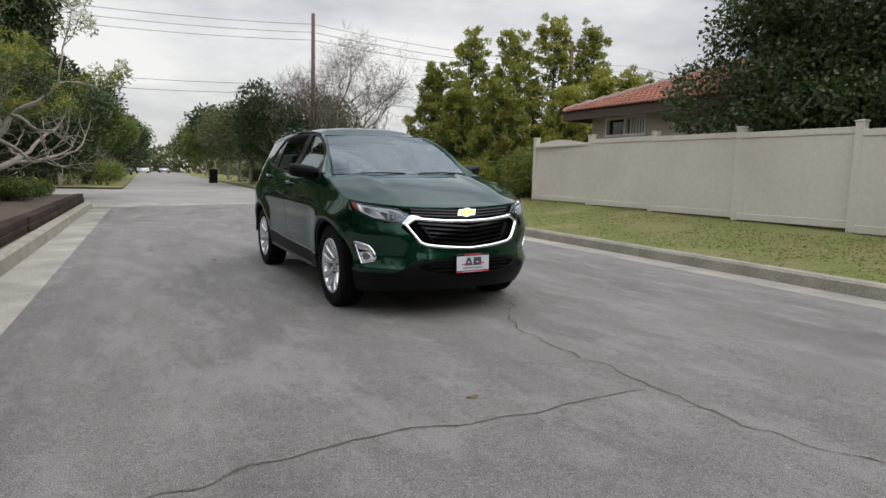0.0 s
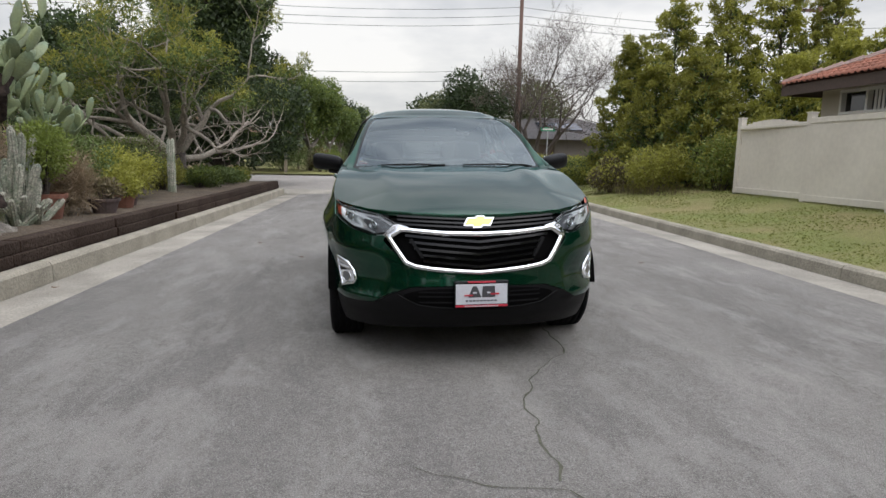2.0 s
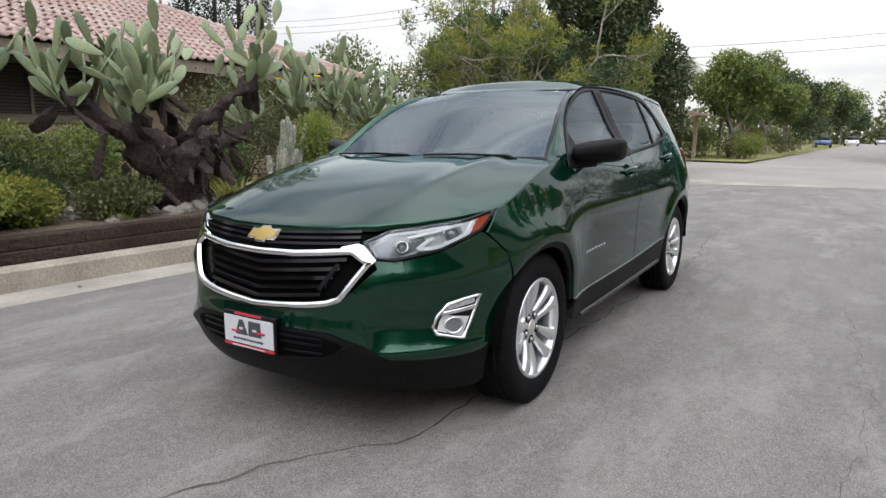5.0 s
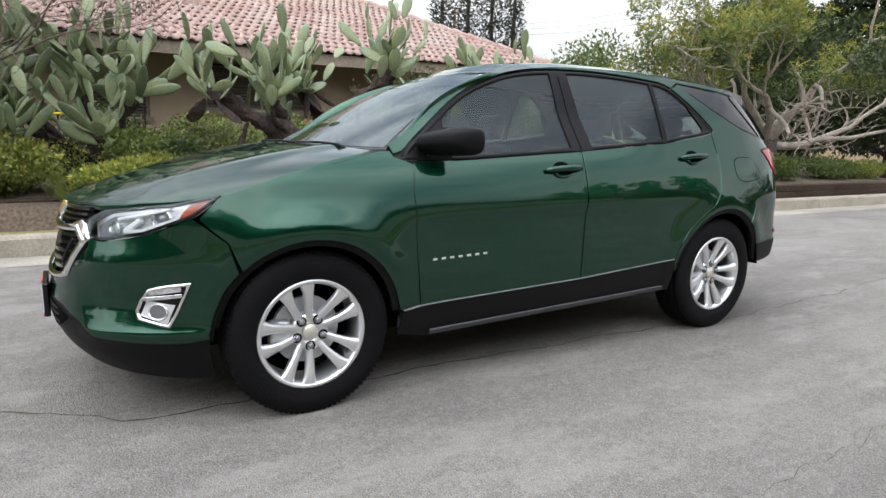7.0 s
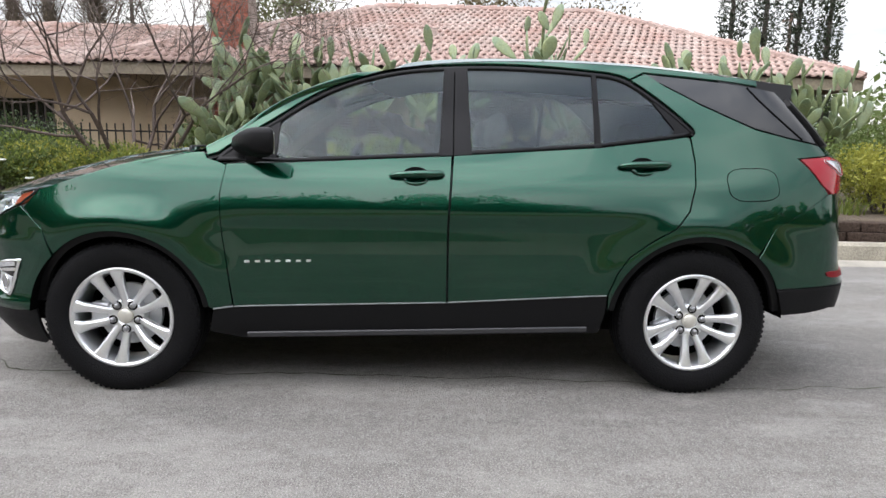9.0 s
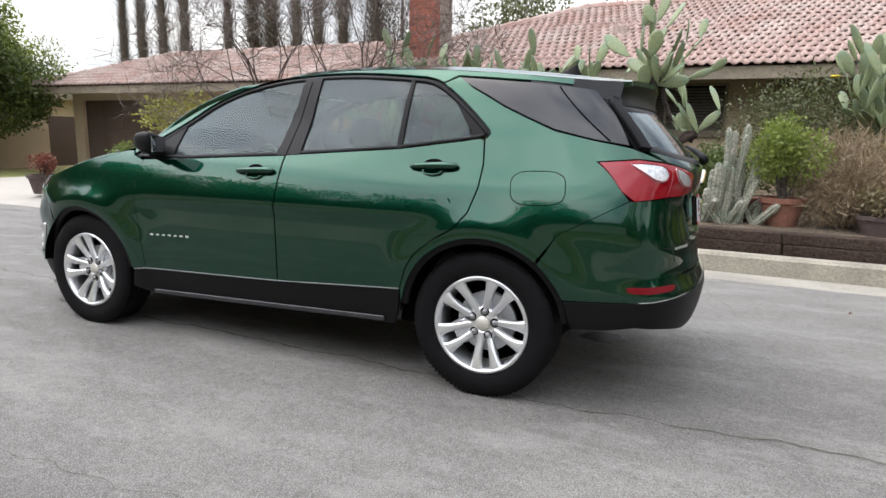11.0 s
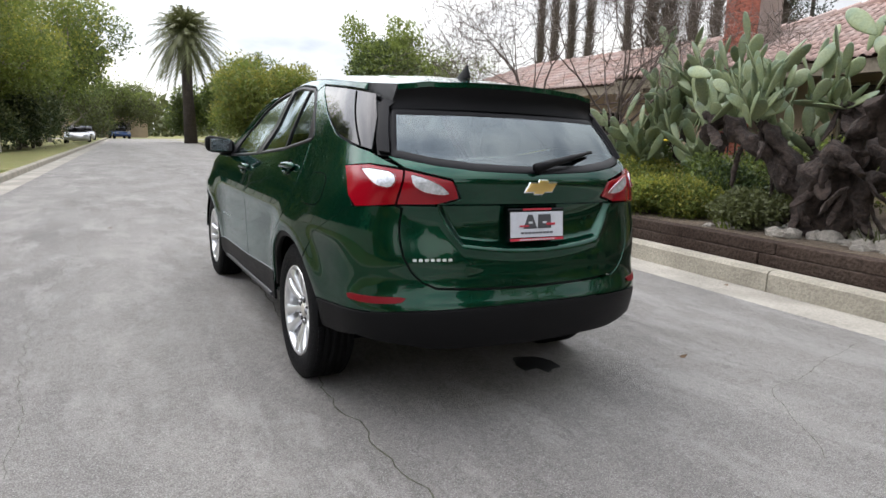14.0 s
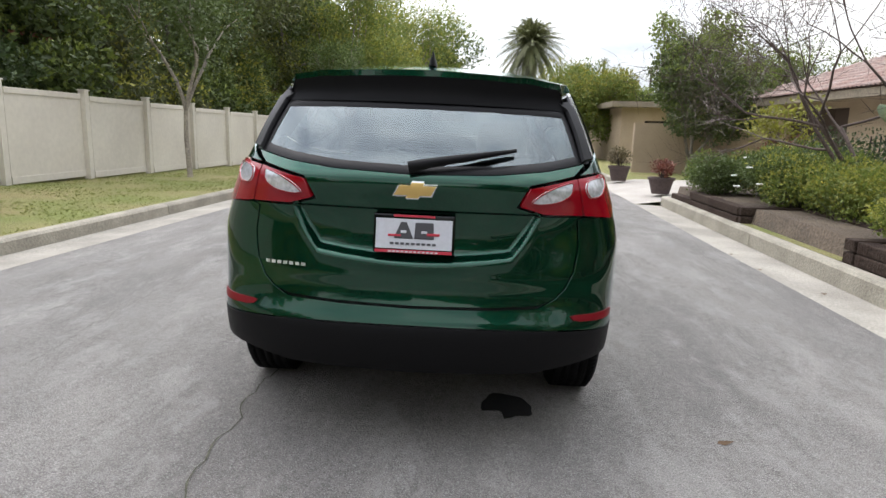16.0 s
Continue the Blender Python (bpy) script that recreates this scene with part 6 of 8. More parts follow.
# upright trees and scrub past the fence's end
UPRIGHT = ((8.3, 15.0, 4.8, 2.0, L_MID), (8.6, 10.8, 3.8, 2.2, L_MID), (9.4, 14.2, 6.0, 2.3, L_MID), (10.4, 12.8, 5.9, 2.3, L_MID), (11.7, 12.2, 6.5, 2.4, L_DARK), (13.1, 11.8, 6.3, 2.4, L_DARK), (13.6, 10.4, 4.4, 2.3, L_DARK), (15.4, 11.6, 4.6, 2.4, L_MID), (8.0, 12.4, 3.8, 1.9, L_MID), (10.4, 9.6, 3.6, 2.2, L_MID), (12.0, 10.0, 4.2, 2.2, L_DARK))
def tufted_tree(at, h, w, seed, dark, bright):
    """A tapering upright crown: dark leaves within, whorls of fresh leaves over the outside."""
    rng = np.random.default_rng(seed)
    o = tagged(new("upright_tree"), "upright yellow-green leafy tree with whorled leaf clusters past the fence", "tree", "trees past the fence")
    o.matrix_basis = pose(*at)
    bm, ends = bmesh.new(), []
    add_tube(bm, [(0, 0, -.1), (.04, .02, h * .5), (0, 0, h * .93)], [.085, .055, .012], 8)
    inner, tufts = [], []
    for i in range(30):
        t = .10 + .88 * (i / 29)
        r = w / 2 * (1.0 - .80 * max(0, t - .30) / .70) * (.62 + .5 * rng.random())
        for j in range(2):
            a = i * 2.4 + j * 3.14 + rng.normal() * .5
            p = (math.cos(a) * r, math.sin(a) * r, h * t)
            add_tube(bm, [(0, 0, h * t - r * .7), (p[0] * .5, p[1] * .5, h * t - r * .25), p], [.022, .015, .006], 5)
            inner.append((p[0] * .6, p[1] * .6, p[2] - .1, r * .55 + .1, r * .55 + .1, .26))
            for k in range(4):
                q = rng.normal(size=3) * .17
                tufts.append((p[0] + q[0], p[1] + q[1], p[2] + q[2] * 1.2, .11, .11, .09))
    part("trunk", bm, BARK_DARK, o, smooth=True)
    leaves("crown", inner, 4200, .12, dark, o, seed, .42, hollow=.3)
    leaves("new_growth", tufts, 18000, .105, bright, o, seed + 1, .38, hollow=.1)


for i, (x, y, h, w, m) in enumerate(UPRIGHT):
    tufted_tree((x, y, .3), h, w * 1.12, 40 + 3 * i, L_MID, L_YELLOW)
for i, (x, y, sx, sz, m) in enumerate(((6.9, 9.9, 1.6, 1.5, L_YELLOW), (8.2, 9.0, 1.5, 1.7, L_BRIGHT), (7.6, 11.0, 1.8, 1.3, L_DRY), (6.3, 11.3, 1.3, 1.0, L_DRY), (8.9, 8.6, 1.3, 2.2, L_YELLOW), (9.8, 10.2, 1.8, 2.4, L_MID))):
    shrub("scrub_bush", (x, y, .35), (sx, sx, sz), m, "straggly yellow-green bush on the lawn's edge", 4200, .07, 60 + i, 9, group="scrub on the verge", growth=L_YELLOW)
blades("dry_grass", (7.3, 10.0, .38), (3.2, .5), 500, L_DRY, "tall dry straw-coloured grass", 70, .006)
hedge = tagged(new("hedge"), "clipped dense bright green hedge by the corner", "hedge")
hedge.matrix_basis = pose(6.9, 16.6, .1, 0, 0, 38)
bm = bmesh.new()
for x in np.linspace(-1.7, 1.7, 8):
    add_tube(bm, [(x, 0, -.05), (x + .05, .05, .5), (x - .05, 0, .9)], [.03, .02, .008], 6)
part("stem", bm, BARK_DARK, hedge)
HB = [(x, y, z, .36, .34, .27) for x in np.linspace(-1.8, 1.8, 9) for y in (-.45, 0, .45) for z in (.22, .55, .92)]
leaves("foliage", HB, 16000, .07, L_MID, hedge, 71, .55, hollow=.3)
leaves("new_growth", [(b[0], b[1] * 1.1, b[2] + .05, *b[3:]) for b in HB], 13000, .065, L_YELLOW, hedge, 72, .55, hollow=.8)
# young street trees on the lawn
for x, y, h, s in ((5.95, -9.0, 4.2, 81), (6.0, -25.0, 5.0, 82), (5.9, -40.0, 5.0, 83)):
    tree("street_tree", (x, y, .18), h, 2.6, L_MID, "young street tree with a thin pale trunk", 5200, .095, BARK_PALE, .055, .34, s, 3, True, .2, .2, group="street trees")

# grass tufts
rng = np.random.default_rng(9)
n = 26000
gx, gy = 4.60 + 3.0 * rng.random(n), -16 + 31 * rng.random(n) ** .8
keep = np.array([noise.noise((a * .9, b * .9, 2)) > -.25 for a, b in zip(gx, gy)])
gx, gy = gx[keep], gy[keep]
n = len(gx)
gz = np.array([.160 + (lawn_z(b) - .160) * min(1, max(0, (a - 4.6) / 2.8)) for a, b in zip(gx, gy)])
gx = gx + LEAN * gy
ang, hh = rng.random(n) * 6.28, .008 + .014 * rng.random(n)
base = np.stack([gx, gy, gz], 1)
sx = np.stack([np.cos(ang), np.sin(ang), 0 * ang], 1) * .016
tip = np.stack([rng.normal(size=n) * .015, rng.normal(size=n) * .015, hh], 1)
v = np.stack([base - sx, base + sx, base + tip], 1).reshape(-1, 3)
me = bpy.data.meshes.new("grass")
me.from_pydata(v.tolist(), [], np.arange(n * 3).reshape(-1, 3).tolist())
me.materials.append(leaf_material("grass_blade", (.18, .20, .05), .25, through=.6))
tagged(new("grass", me), "short patchy green and straw grass", "grass", kind="stuff")
# ---- the cactus garden ----
SLEEPER = material("old_sleeper", (.032, .021, .016), .95, grain=.35, scale=30, bump=.8, stain=.4, stain_scale=1.1, tint=(.050, .036, .028), vary=.25, shine=.12)
PAD = material("cactus_pad", (.125, .170, .10), .6, grain=.14, scale=40, stain=.35, stain_scale=3.5, tint=(.17, .185, .075), vary=.42, coat=.15)
CACTUS_WOOD = material("cactus_trunk", (.040, .027, .021), .95, grain=.5, scale=22, bump=1.0, stain=.4, stain_scale=6)
CEREUS = material("column_cactus", (.15, .175, .125), .75, grain=.35, scale=45, bump=.6, stain=.4, stain_scale=9, tint=(.30, .28, .23), vary=.3)
ROCK = material("garden_rock", (.27, .245, .21), .9, grain=.25, scale=18, bump=.8, stain=.3, stain_scale=4, vary=.3)
TERRA = material("terracotta", (.20, .085, .055), .85, grain=.2, scale=20, stain=.3, stain_scale=5)
TERRA_DARK = material("dark_pot", (.085, .06, .055), .8, grain=.2, scale=20, stain=.2, stain_scale=5)

wall_t = tagged(new("timber_edging"), "dark weathered railway sleepers stacked in two courses", "retaining wall")


def sleeper(parent, x, y, z, L, yaw=0, h=.120, w=.19):
    bm = box_bm(-w / 2, w / 2, -L / 2 + .006, L / 2 - .006, 0, h, .012)
    bmesh.ops.subdivide_edges(bm, edges=[e for e in bm.edges if e.calc_length() > .5], cuts=8)
    for v in bm.verts:
        v.co += Vector((noise.noise((v.co.y * 2.3 + y, x, z)), 0, noise.noise((v.co.y * 1.9, y, 5)))) * .007
    o = part("sleeper", bm, SLEEPER, parent)
    o.matrix_basis = pose(x, y, z, 0, 0, yaw)


for c in range(2):
    y, i = -1.7, 0
    while y < 15.3:
        L = min(2.35 + .2 * math.sin(i * 3 + c), 15.4 - y)
        sleeper(wall_t, -4.095 - .02 * c + .012 * math.sin(i * 5) + LEAN * (y + L / 2), y + L / 2, .075 + c * .122, L, -2.6 + .4 * math.sin(i * 7 + c))
        y += L
        i += 1
for x, y, z, L, yaw in ((-4.45, -1.80, .06, .9, 90), (-4.45, -1.80, .198, .9, 90), (-4.85, -3.2, .06, 2.7, 0), (-4.86, -3.2, .198, 2.7, 0), (-4.42, -4.68, .06, .95, 90), (-4.42, -4.68, .198, .95, 90), (-4.02, -5.9, .05, 2.4, 0), (-4.03, -7.6, .05, 1.5, 0), (-4.02, -5.9, .188, 2.4, 0)):
    sleeper(wall_t, x + LEAN * y, y, z + .01, L, yaw - 2.6)
sheet("grass_pocket", [-4.76, -3.96], [-4.6, -1.9], lambda x, y: .088, LAWN, "mossy grass pocket between the sleepers and kerb", "lawn")


def pad_data(w, h, t, bend):
    bm = bmesh.new()
    bmesh.ops.create_uvsphere(bm, u_segments=12, v_segments=9, radius=1)
    for v in bm.verts:
        x, y, z = v.co
        k = (z + 1) / 2
        v.co = (x * w * (.55 + .55 * math.sin(min(1, k * 1.1) * math.pi * .55)), y * t + bend * k * k, h * k)
    return mesh_of(bm, "pad", PAD, True)


PADS = [pad_data(.076, .44, .019, .03), pad_data(.090, .46, .020, -.03), pad_data(.062, .52, .018, .05), pad_data(.094, .35, .020, .0)]


def dead_pad_data(w, h, t, seed):
    """A shrivelled brown pad."""
    bm = bmesh.new()
    bmesh.ops.create_icosphere(bm, subdivisions=3, radius=1)
    for v in bm.verts:
        x, y, z = v.co
        k = (z + 1) / 2
        v.co = Vector((x * w * (.5 + .5 * k), y * t + .10 * k * k, h * k))
        v.co += Vector((noise.noise(v.co * 17 + Vector((seed, 0, 0))), noise.noise(v.co * 17 + Vector((0, seed, 5))), noise.noise(v.co * 11 + Vector((3, 0, seed))))) * .018
    return mesh_of(bm, "dead_pad", CACTUS_WOOD, True)


DEAD_PADS = [dead_pad_data(.075, .36, .018, 1), dead_pad_data(.050, .46, .024, 4), dead_pad_data(.085, .28, .016, 7)]


def opuntia(name, base, arms, pads, seed, label, wood=.13, big=1.0, fan=32, dead=0):
    """A prickly pear: corky trunk and arms, pads set on each other at the ends."""
    rng = np.random.default_rng(seed)
    root = tagged(new(name), label, "cactus")
    root.matrix_basis = pose(*base)
    ends = []
    for a in arms:
        bm = bmesh.new()
        pts = [Vector((0, 0, -.1))] + [Vector(p) for p in a]
        fine = []
        for p, q in zip(pts, pts[1:]):
            fine += [p.lerp(q, i / 8) for i in range(8)]
        fine.append(pts[-1])
        r = [wood * (1.25 - .85 * i / len(fine)) * (1 + .22 * math.sin(i * 1.05 + seed)) for i in range(len(fine))]
        add_tube(bm, fine, r, 18)
        for v in bm.verts:
            v.co += Vector((noise.noise(v.co * 5), noise.noise(v.co * 5 + Vector((9, 0, 0))), noise.noise(v.co * 5 + Vector((0, 9, 0))))) * (.04 + wood * .35)
            v.co += Vector((noise.noise(v.co * 13), noise.noise(v.co * 13 + Vector((9, 0, 0))), noise.noise(v.co * 13 + Vector((0, 9, 0))))) * (.03 + wood * .16)
            v.co += Vector((noise.noise(v.co * 31), noise.noise(v.co * 31 + Vector((9, 0, 0))), noise.noise(v.co * 31 + Vector((0, 9, 0))))) * wood * .13
        part("limb", bm, CACTUS_WOOD, root, smooth=True)
        ends.append((pts[-1], pts[-2].lerp(pts[-1], .6)))
    for i in range(dead):
        a = arms[i % len(arms)]
        q = Vector(a[rng.integers(len(a))]).lerp(Vector(a[rng.integers(len(a))]), rng.random())
        if q.z < .3:
            continue
        o = new("dead_pad", DEAD_PADS[i % 3])
        o.parent = root
        o.matrix_basis = Matrix.Translation(q + Vector(rng.normal(size=3)) * wood * .55) @ pose(0, 0, 0, 180 + rng.normal() * 34, rng.normal() * 30, rng.random() * 360) @ Matrix.Scale(.75 + .55 * rng.random(), 4)
    which = [i for i, c in enumerate(pads) for _ in range(c)] if hasattr(pads, "__len__") else rng.integers(len(ends), size=pads)
    for i in which:
        e, e2 = ends[i]
        p = e2.lerp(e, rng.random()) + Vector(rng.normal(size=3)) * .05
        rx, ry, rz = rng.normal() * fan, rng.normal() * fan, rng.random() * 360
        for lvl in range(rng.integers(1, 4)):
            m = Matrix.Translation(p) @ pose(0, 0, 0, rx, ry, rz) @ Matrix.Scale(big * (.8 + .35 * rng.random()) * (1 - .08 * lvl), 4)
            o = new("pad", PADS[rng.integers(4)])
            o.parent = root
            o.matrix_basis = m
            p = m @ Vector((rng.normal() * .02, 0, .43))
            rx, ry, rz = rx * .6 + rng.normal() * 16, ry * .6 + rng.normal() * 16, rz + rng.normal() * 50
    return root


opuntia("prickly_pear_tree", (-4.98, .65, .25), [
    [(.05, -.1, .35), (.15, -.3, .8), (.38, -.5, 1.15), (.48, -.62, 1.30)],
    [(.1, -.2, .5), (.25, -.65, 1.0), (.28, -1.05, 1.22), (.32, -1.35, 1.30)],
    [(.0, .1, .4), (.1, .25, .85), (.3, .45, 1.2), (.5, .75, 1.48), (.62, .95, 1.72)],
    [(-.05, .15, .5), (-.2, .3, .95), (-.15, .15, 1.25), (-.1, -.05, 1.42)],
    [(.0, .25, .45), (.0, .7, .85), (.0, 1.1, .95), (-.05, 1.38, 1.10)],
    [(.15, -.05, .3), (.35, .05, .7), (.42, .3, .98), (.36, .5, .72)],
    [(-.1, -.1, .3), (-.15, -.15, .8), (.0, -.35, 1.05)],
    [(.05, .3, .3), (.1, .5, .7), (.05, .75, .65)]], (26, 11, 15, 15, 6, 0, 9, 0), 3, "old prickly pear tree with a gnarled brown trunk", .125, .86, 34, 46)
opuntia("prickly_pear_clump", (-6.3, -1.9, .25), [[(0, -.1, .4), (.1, -.5, .8), (.1, -.9, 1.1)], [(0, .1, .5), (.1, .1, 1.0), (.1, .0, 1.45)], [(.2, .0, .4), (.3, .4, .9), (.3, .6, 1.3)], [(-.1, -.2, .5), (-.2, -.6, 1.1), (-.2, -.9, 1.7)], [(.2, .1, .2), (.4, .3, .5), (.45, .1, .8)], [(.2, -.3, .3), (.4, -.7, .5), (.4, -1.1, .7)]], 135, 4, "large grey-green prickly pear clump", .09)
opuntia("prickly_pear_clump", (-6.2, 5.0, .25), [[(0, -.2, .5), (.1, -.6, .9), (.1, -.9, 1.3)], [(0, .2, .5), (.1, .5, 1.0), (.1, .9, 1.2)], [(.0, .0, .6), (.0, .1, 1.1), (.0, .0, 1.6)], [(.1, .4, .5), (.2, 1.0, .9), (.2, 1.5, 1.1)]], 84, 5, "tall prickly pear clump with narrow pads", .08)


def column_data(h, r, seed):
    rng = np.random.default_rng(seed)
    bm, rows = bmesh.new(), []
    for i, t in enumerate((0, .1, .2, .3, .4, .5, .6, .7, .8, .88, .93, .965, .988, 1)):
        k = math.sqrt(max(0, 1 - (max(0, t - .88) / .1202) ** 2)) * (1 + .07 * math.sin(i * 1.9))
        rows.append([bm.verts.new(((r * k * (1 if j % 2 else .76)) * math.cos(2 * math.pi * j / 16), (r * k * (1 if j % 2 else .76)) * math.sin(2 * math.pi * j / 16), h * t)) for j in range(16)])
    for a, b in zip(rows, rows[1:]):
        for j in range(16):
            bm.faces.new((a[j], a[(j + 1) % 16], b[(j + 1) % 16], b[j]))
    return mesh_of(bm, "column", CEREUS)


COLS = [column_data(.42, .046, 1), column_data(1.22, .050, 2), column_data(.30, .044, 3), column_data(.74, .048, 4)]
cer = tagged(new("column_cactus"), "cluster of ribbed grey-green columnar cactus", "cactus")
cer.matrix_basis = pose(-4.80, 2.46, .29)
rng = np.random.default_rng(8)
for i in range(46):
    kind_ = (0, 2, 0, 3, 2, 0, 3, 0)[i % 8] if i > 5 else 1
    a, r = 6.28 * rng.random(), (.13 if kind_ == 1 else .22 if kind_ == 3 else .36) * (.35 + .65 * rng.random())
    o = new("column", COLS[kind_])
    o.parent = cer
    tilt = 10 if kind_ == 1 else 22 if kind_ == 3 else 42
    o.matrix_basis = pose(r * math.cos(a) * .8, r * math.sin(a) * 1.15, -.02, rng.normal() * 6 - math.sin(a) * tilt * r / .3, rng.normal() * 6 + math.cos(a) * tilt * r / .3, 360 * rng.random()) @ Matrix.Scale(.82 + .3 * rng.random(), 4)
for x, y, z in ((-4.75, 8.8, .26), (-4.9, 9.05, .26)):
    o = new("single_column_cactus", COLS[1])
    o.matrix_basis = pose(x, y, z)
    tagged(o, "single green columnar cactus", "cactus")


def rock_data(seed):
    bm = bmesh.new()
    bmesh.ops.create_icosphere(bm, subdivisions=2, radius=1)
    for v in bm.verts:
        v.co *= 1 + .35 * noise.noise(v.co * 1.3 + Vector((seed * 7, 0, 0))) + .1 * noise.noise(v.co * 4)
        v.co.z *= .7
    return mesh_of(bm, "rock", ROCK)


RDATA = [rock_data(i) for i in range(4)]
rng = np.random.default_rng(12)
for i in range(34):
    y = -.5 + 2.6 * rng.random()
    x = -4.45 - .55 * rng.random() - .15 * abs(y - .6) * 0
    o = new("rock", RDATA[i % 4])
    s = .06 + .085 * rng.random()
    o.matrix_basis = pose(x, y, .27 + s * .35, 0, 0, 360 * rng.random()) @ Matrix.Scale(s, 4)
    tagged(o, "rounded pale garden rock at the foot of the cactus", "rock", "rocks round the cactus")
for x, y, s in ((-4.9, .35, .13), (-4.75, .75, .12), (-5.0, 1.1, .19), (-4.7, 1.45, .14), (-4.85, -.15, .15), (-5.0, 2.2, .16), (-5.9, 1.6, .2), (-4.6, 13.2, .12), (-4.7, 13.6, .1), (-5.2, -.3, .16)):
    o = new("rock", RDATA[1])
    o.matrix_basis = pose(x, y, .27 + s * .3, 0, 0, 90 * s) @ Matrix.Scale(s, 4)
    tagged(o, "large pale garden rock", "rock", "rocks round the cactus")


def pot(at, r, h, mat, label, square=False):
    bm = bmesh.new()
    add_lathe(bm, [(0, .001), (0, r * .68), (h * .82, r * .94), (h * .83, r * 1.04), (h, r * 1.06), (h, r * .93), (h * .9, r * .9), (h * .9, .001)], 24, "z")
    o = part("plant_pot", bm, mat, smooth=False)
    o.matrix_basis = pose(*at)
    return tagged(o, label, "pot")


pot((-4.75, 3.05, .27), .24, .36, TERRA, "large brown terracotta pot in the bed")
pot((-5.3, 2.6, .27), .22, .30, TERRA, "brown terracotta pot behind the cactus")
pot((-4.38, 3.95, .27), .21, .24, TERRA_DARK, "dark low plant pot on the sleepers' edge")
pot((-4.42, 4.85, .27), .17, .22, TERRA, "small red terracotta pot")
pot((-4.5, 5.3, .27), .15, .2, TERRA_DARK, "small dark plant pot")
pot((-4.45, -13.7, .03), .30, .42, TERRA_DARK, "dark pot beside the driveway")
pot((-4.45, -9.6, .05), .28, .36, TERRA_DARK, "dark pot at the driveway's corner")

S = shrub
S("potted_bush", (-4.75, 3.05, .60), (.85, .85, 1.05), L_BRIGHT, "bright green bush in a terracotta pot", 4200, .05, 101, 9)
S("potted_bush", (-4.38, 3.95, .48), (.5, .5, .38), L_DRY, "reddish succulent in a low pot", 900, .05, 102)
S("potted_bush", (-4.42, 4.85, .46), (.65, .65, .62), L_YELLOW, "yellow-green bush in a small red pot", 1700, .05, 103)
S("potted_bush", (-4.45, -13.7, .42), (.8, .8, .7), L_DRY, "rust-brown plant in a driveway pot", 1500, .06, 104)
S("potted_bush", (-4.45, -9.6, .38), (.55, .55, .55), L_RED, "reddish plant in a driveway pot", 800, .06, 105)
for i, (x, y, sx, sz, m, lab) in enumerate((
        (-5.4, 4.0, 1.5, 1.15, L_DRY, "tangled dry brown bush"), (-4.9, 3.7, .9, .8, L_DRY, "low dry twiggy bush"),
        (-5.6, 5.6, 1.4, 1.2, L_MID, "round green shrub in the bed"), (-5.0, 6.6, 1.2, 1.0, L_YELLOW, "yellow-green shrub in the bed"),
        (-6.9, 3.4, 2.2, 2.1, L_OLIVE, "tall olive-green shrub against the house"), (-6.6, 4.8, 1.8, 1.9, L_OLIVE, "tall olive-green shrub against the house"),
        (-6.2, 2.3, 1.0, 1.0, L_MID, "green shrub under the window"), (-6.6, -.4, 1.6, 1.0, L_OLIVE, "olive shrub behind the cactus"),
        (-5.5, -.75, .8, .75, L_DARK, "small dark shrub on the bed's edge"), (-5.0, -1.2, .9, .55, L_BRIGHT, "bright low leafy shrub"),
        (-6.2, -1.3, 1.2, .7, L_YELLOW, "yellowing shrub in the bed"), (-5.7, -2.7, 1.5, .75, L_BRIGHT, "fresh green ground shrub"),
        (-6.6, -3.3, 1.3, 1.2, L_MID, "leafy green shrub by the iron fence"), (-5.6, -4.4, 1.1, .8, L_MID, "green shrub by the bare tree"),
        (-5.0, -5.5, 1.2, .85, L_MID, "green bush with white flowers"), (-5.6, -6.8, 1.3, .9, L_BRIGHT, "feathery green bush beside the driveway"),
        (-6.6, -6.0, 1.4, 1.3, L_DARK, "dark leafy shrub by the wall"), (-4.8, -7.4, .9, .8, L_MID, "green bush with white flowers"),
        (-6.4, -8.2, 1.0, 1.0, L_RED, "reddish leafy shrub by the wall"), (-7.4, 1.0, 1.4, 1.0, L_MID, "green shrub under the window"),
        (-7.6, -1.6, 1.6, 1.2, L_MID, "green shrub along the house wall"), (-4.75, 11.0, .9, .55, L_MID, "low green bush on the bed's end"),
        (-4.7, 13.0, 1.3, .55, L_MID, "low green bush on the bed's end"), (-4.7, 14.4, 1.2, .5, L_BRIGHT, "low green bush on the bed's end"),
        (-4.75, -6.9, 1.0, .8, L_MID, "leafy rose bush on the bed's edge"), (-5.1, -5.0, 1.1, .8, L_BRIGHT, "fresh green bush behind the sleepers"), (-5.3, -4.0, 1.2, .75, L_BRIGHT, "fresh green bush behind the sleepers"), (-5.5, -3.3, 1.2, .8, L_BRIGHT, "fresh green bush in the bed"), (-4.75, -1.6, .9, .55, L_BRIGHT, "low bright green bush on the bed's edge"), (-5.7, -1.2, 1.1, .8, L_MID, "leafy green bush in the bed"), (-4.75, -.1, .8, .5, L_OLIVE, "small olive bush on the bed's edge"), (-6.0, -5.6, 1.3, 1.0, L_MID, "leafy green bush before the iron fence"), (-6.1, -7.0, 1.2, 1.0, L_MID, "leafy green bush before the iron fence"), (-5.6, 8.0, 1.6, 1.2, L_OLIVE, "scrubby bush in the bed"), (-6.8, 7.6, 1.8, 1.6, L_MID, "green shrub in the bed"), (-5.3, 9.8, 1.0, .8, L_YELLOW, "yellow-green shrub in the bed"))):
    k = 1.15
    dry = m is L_DRY
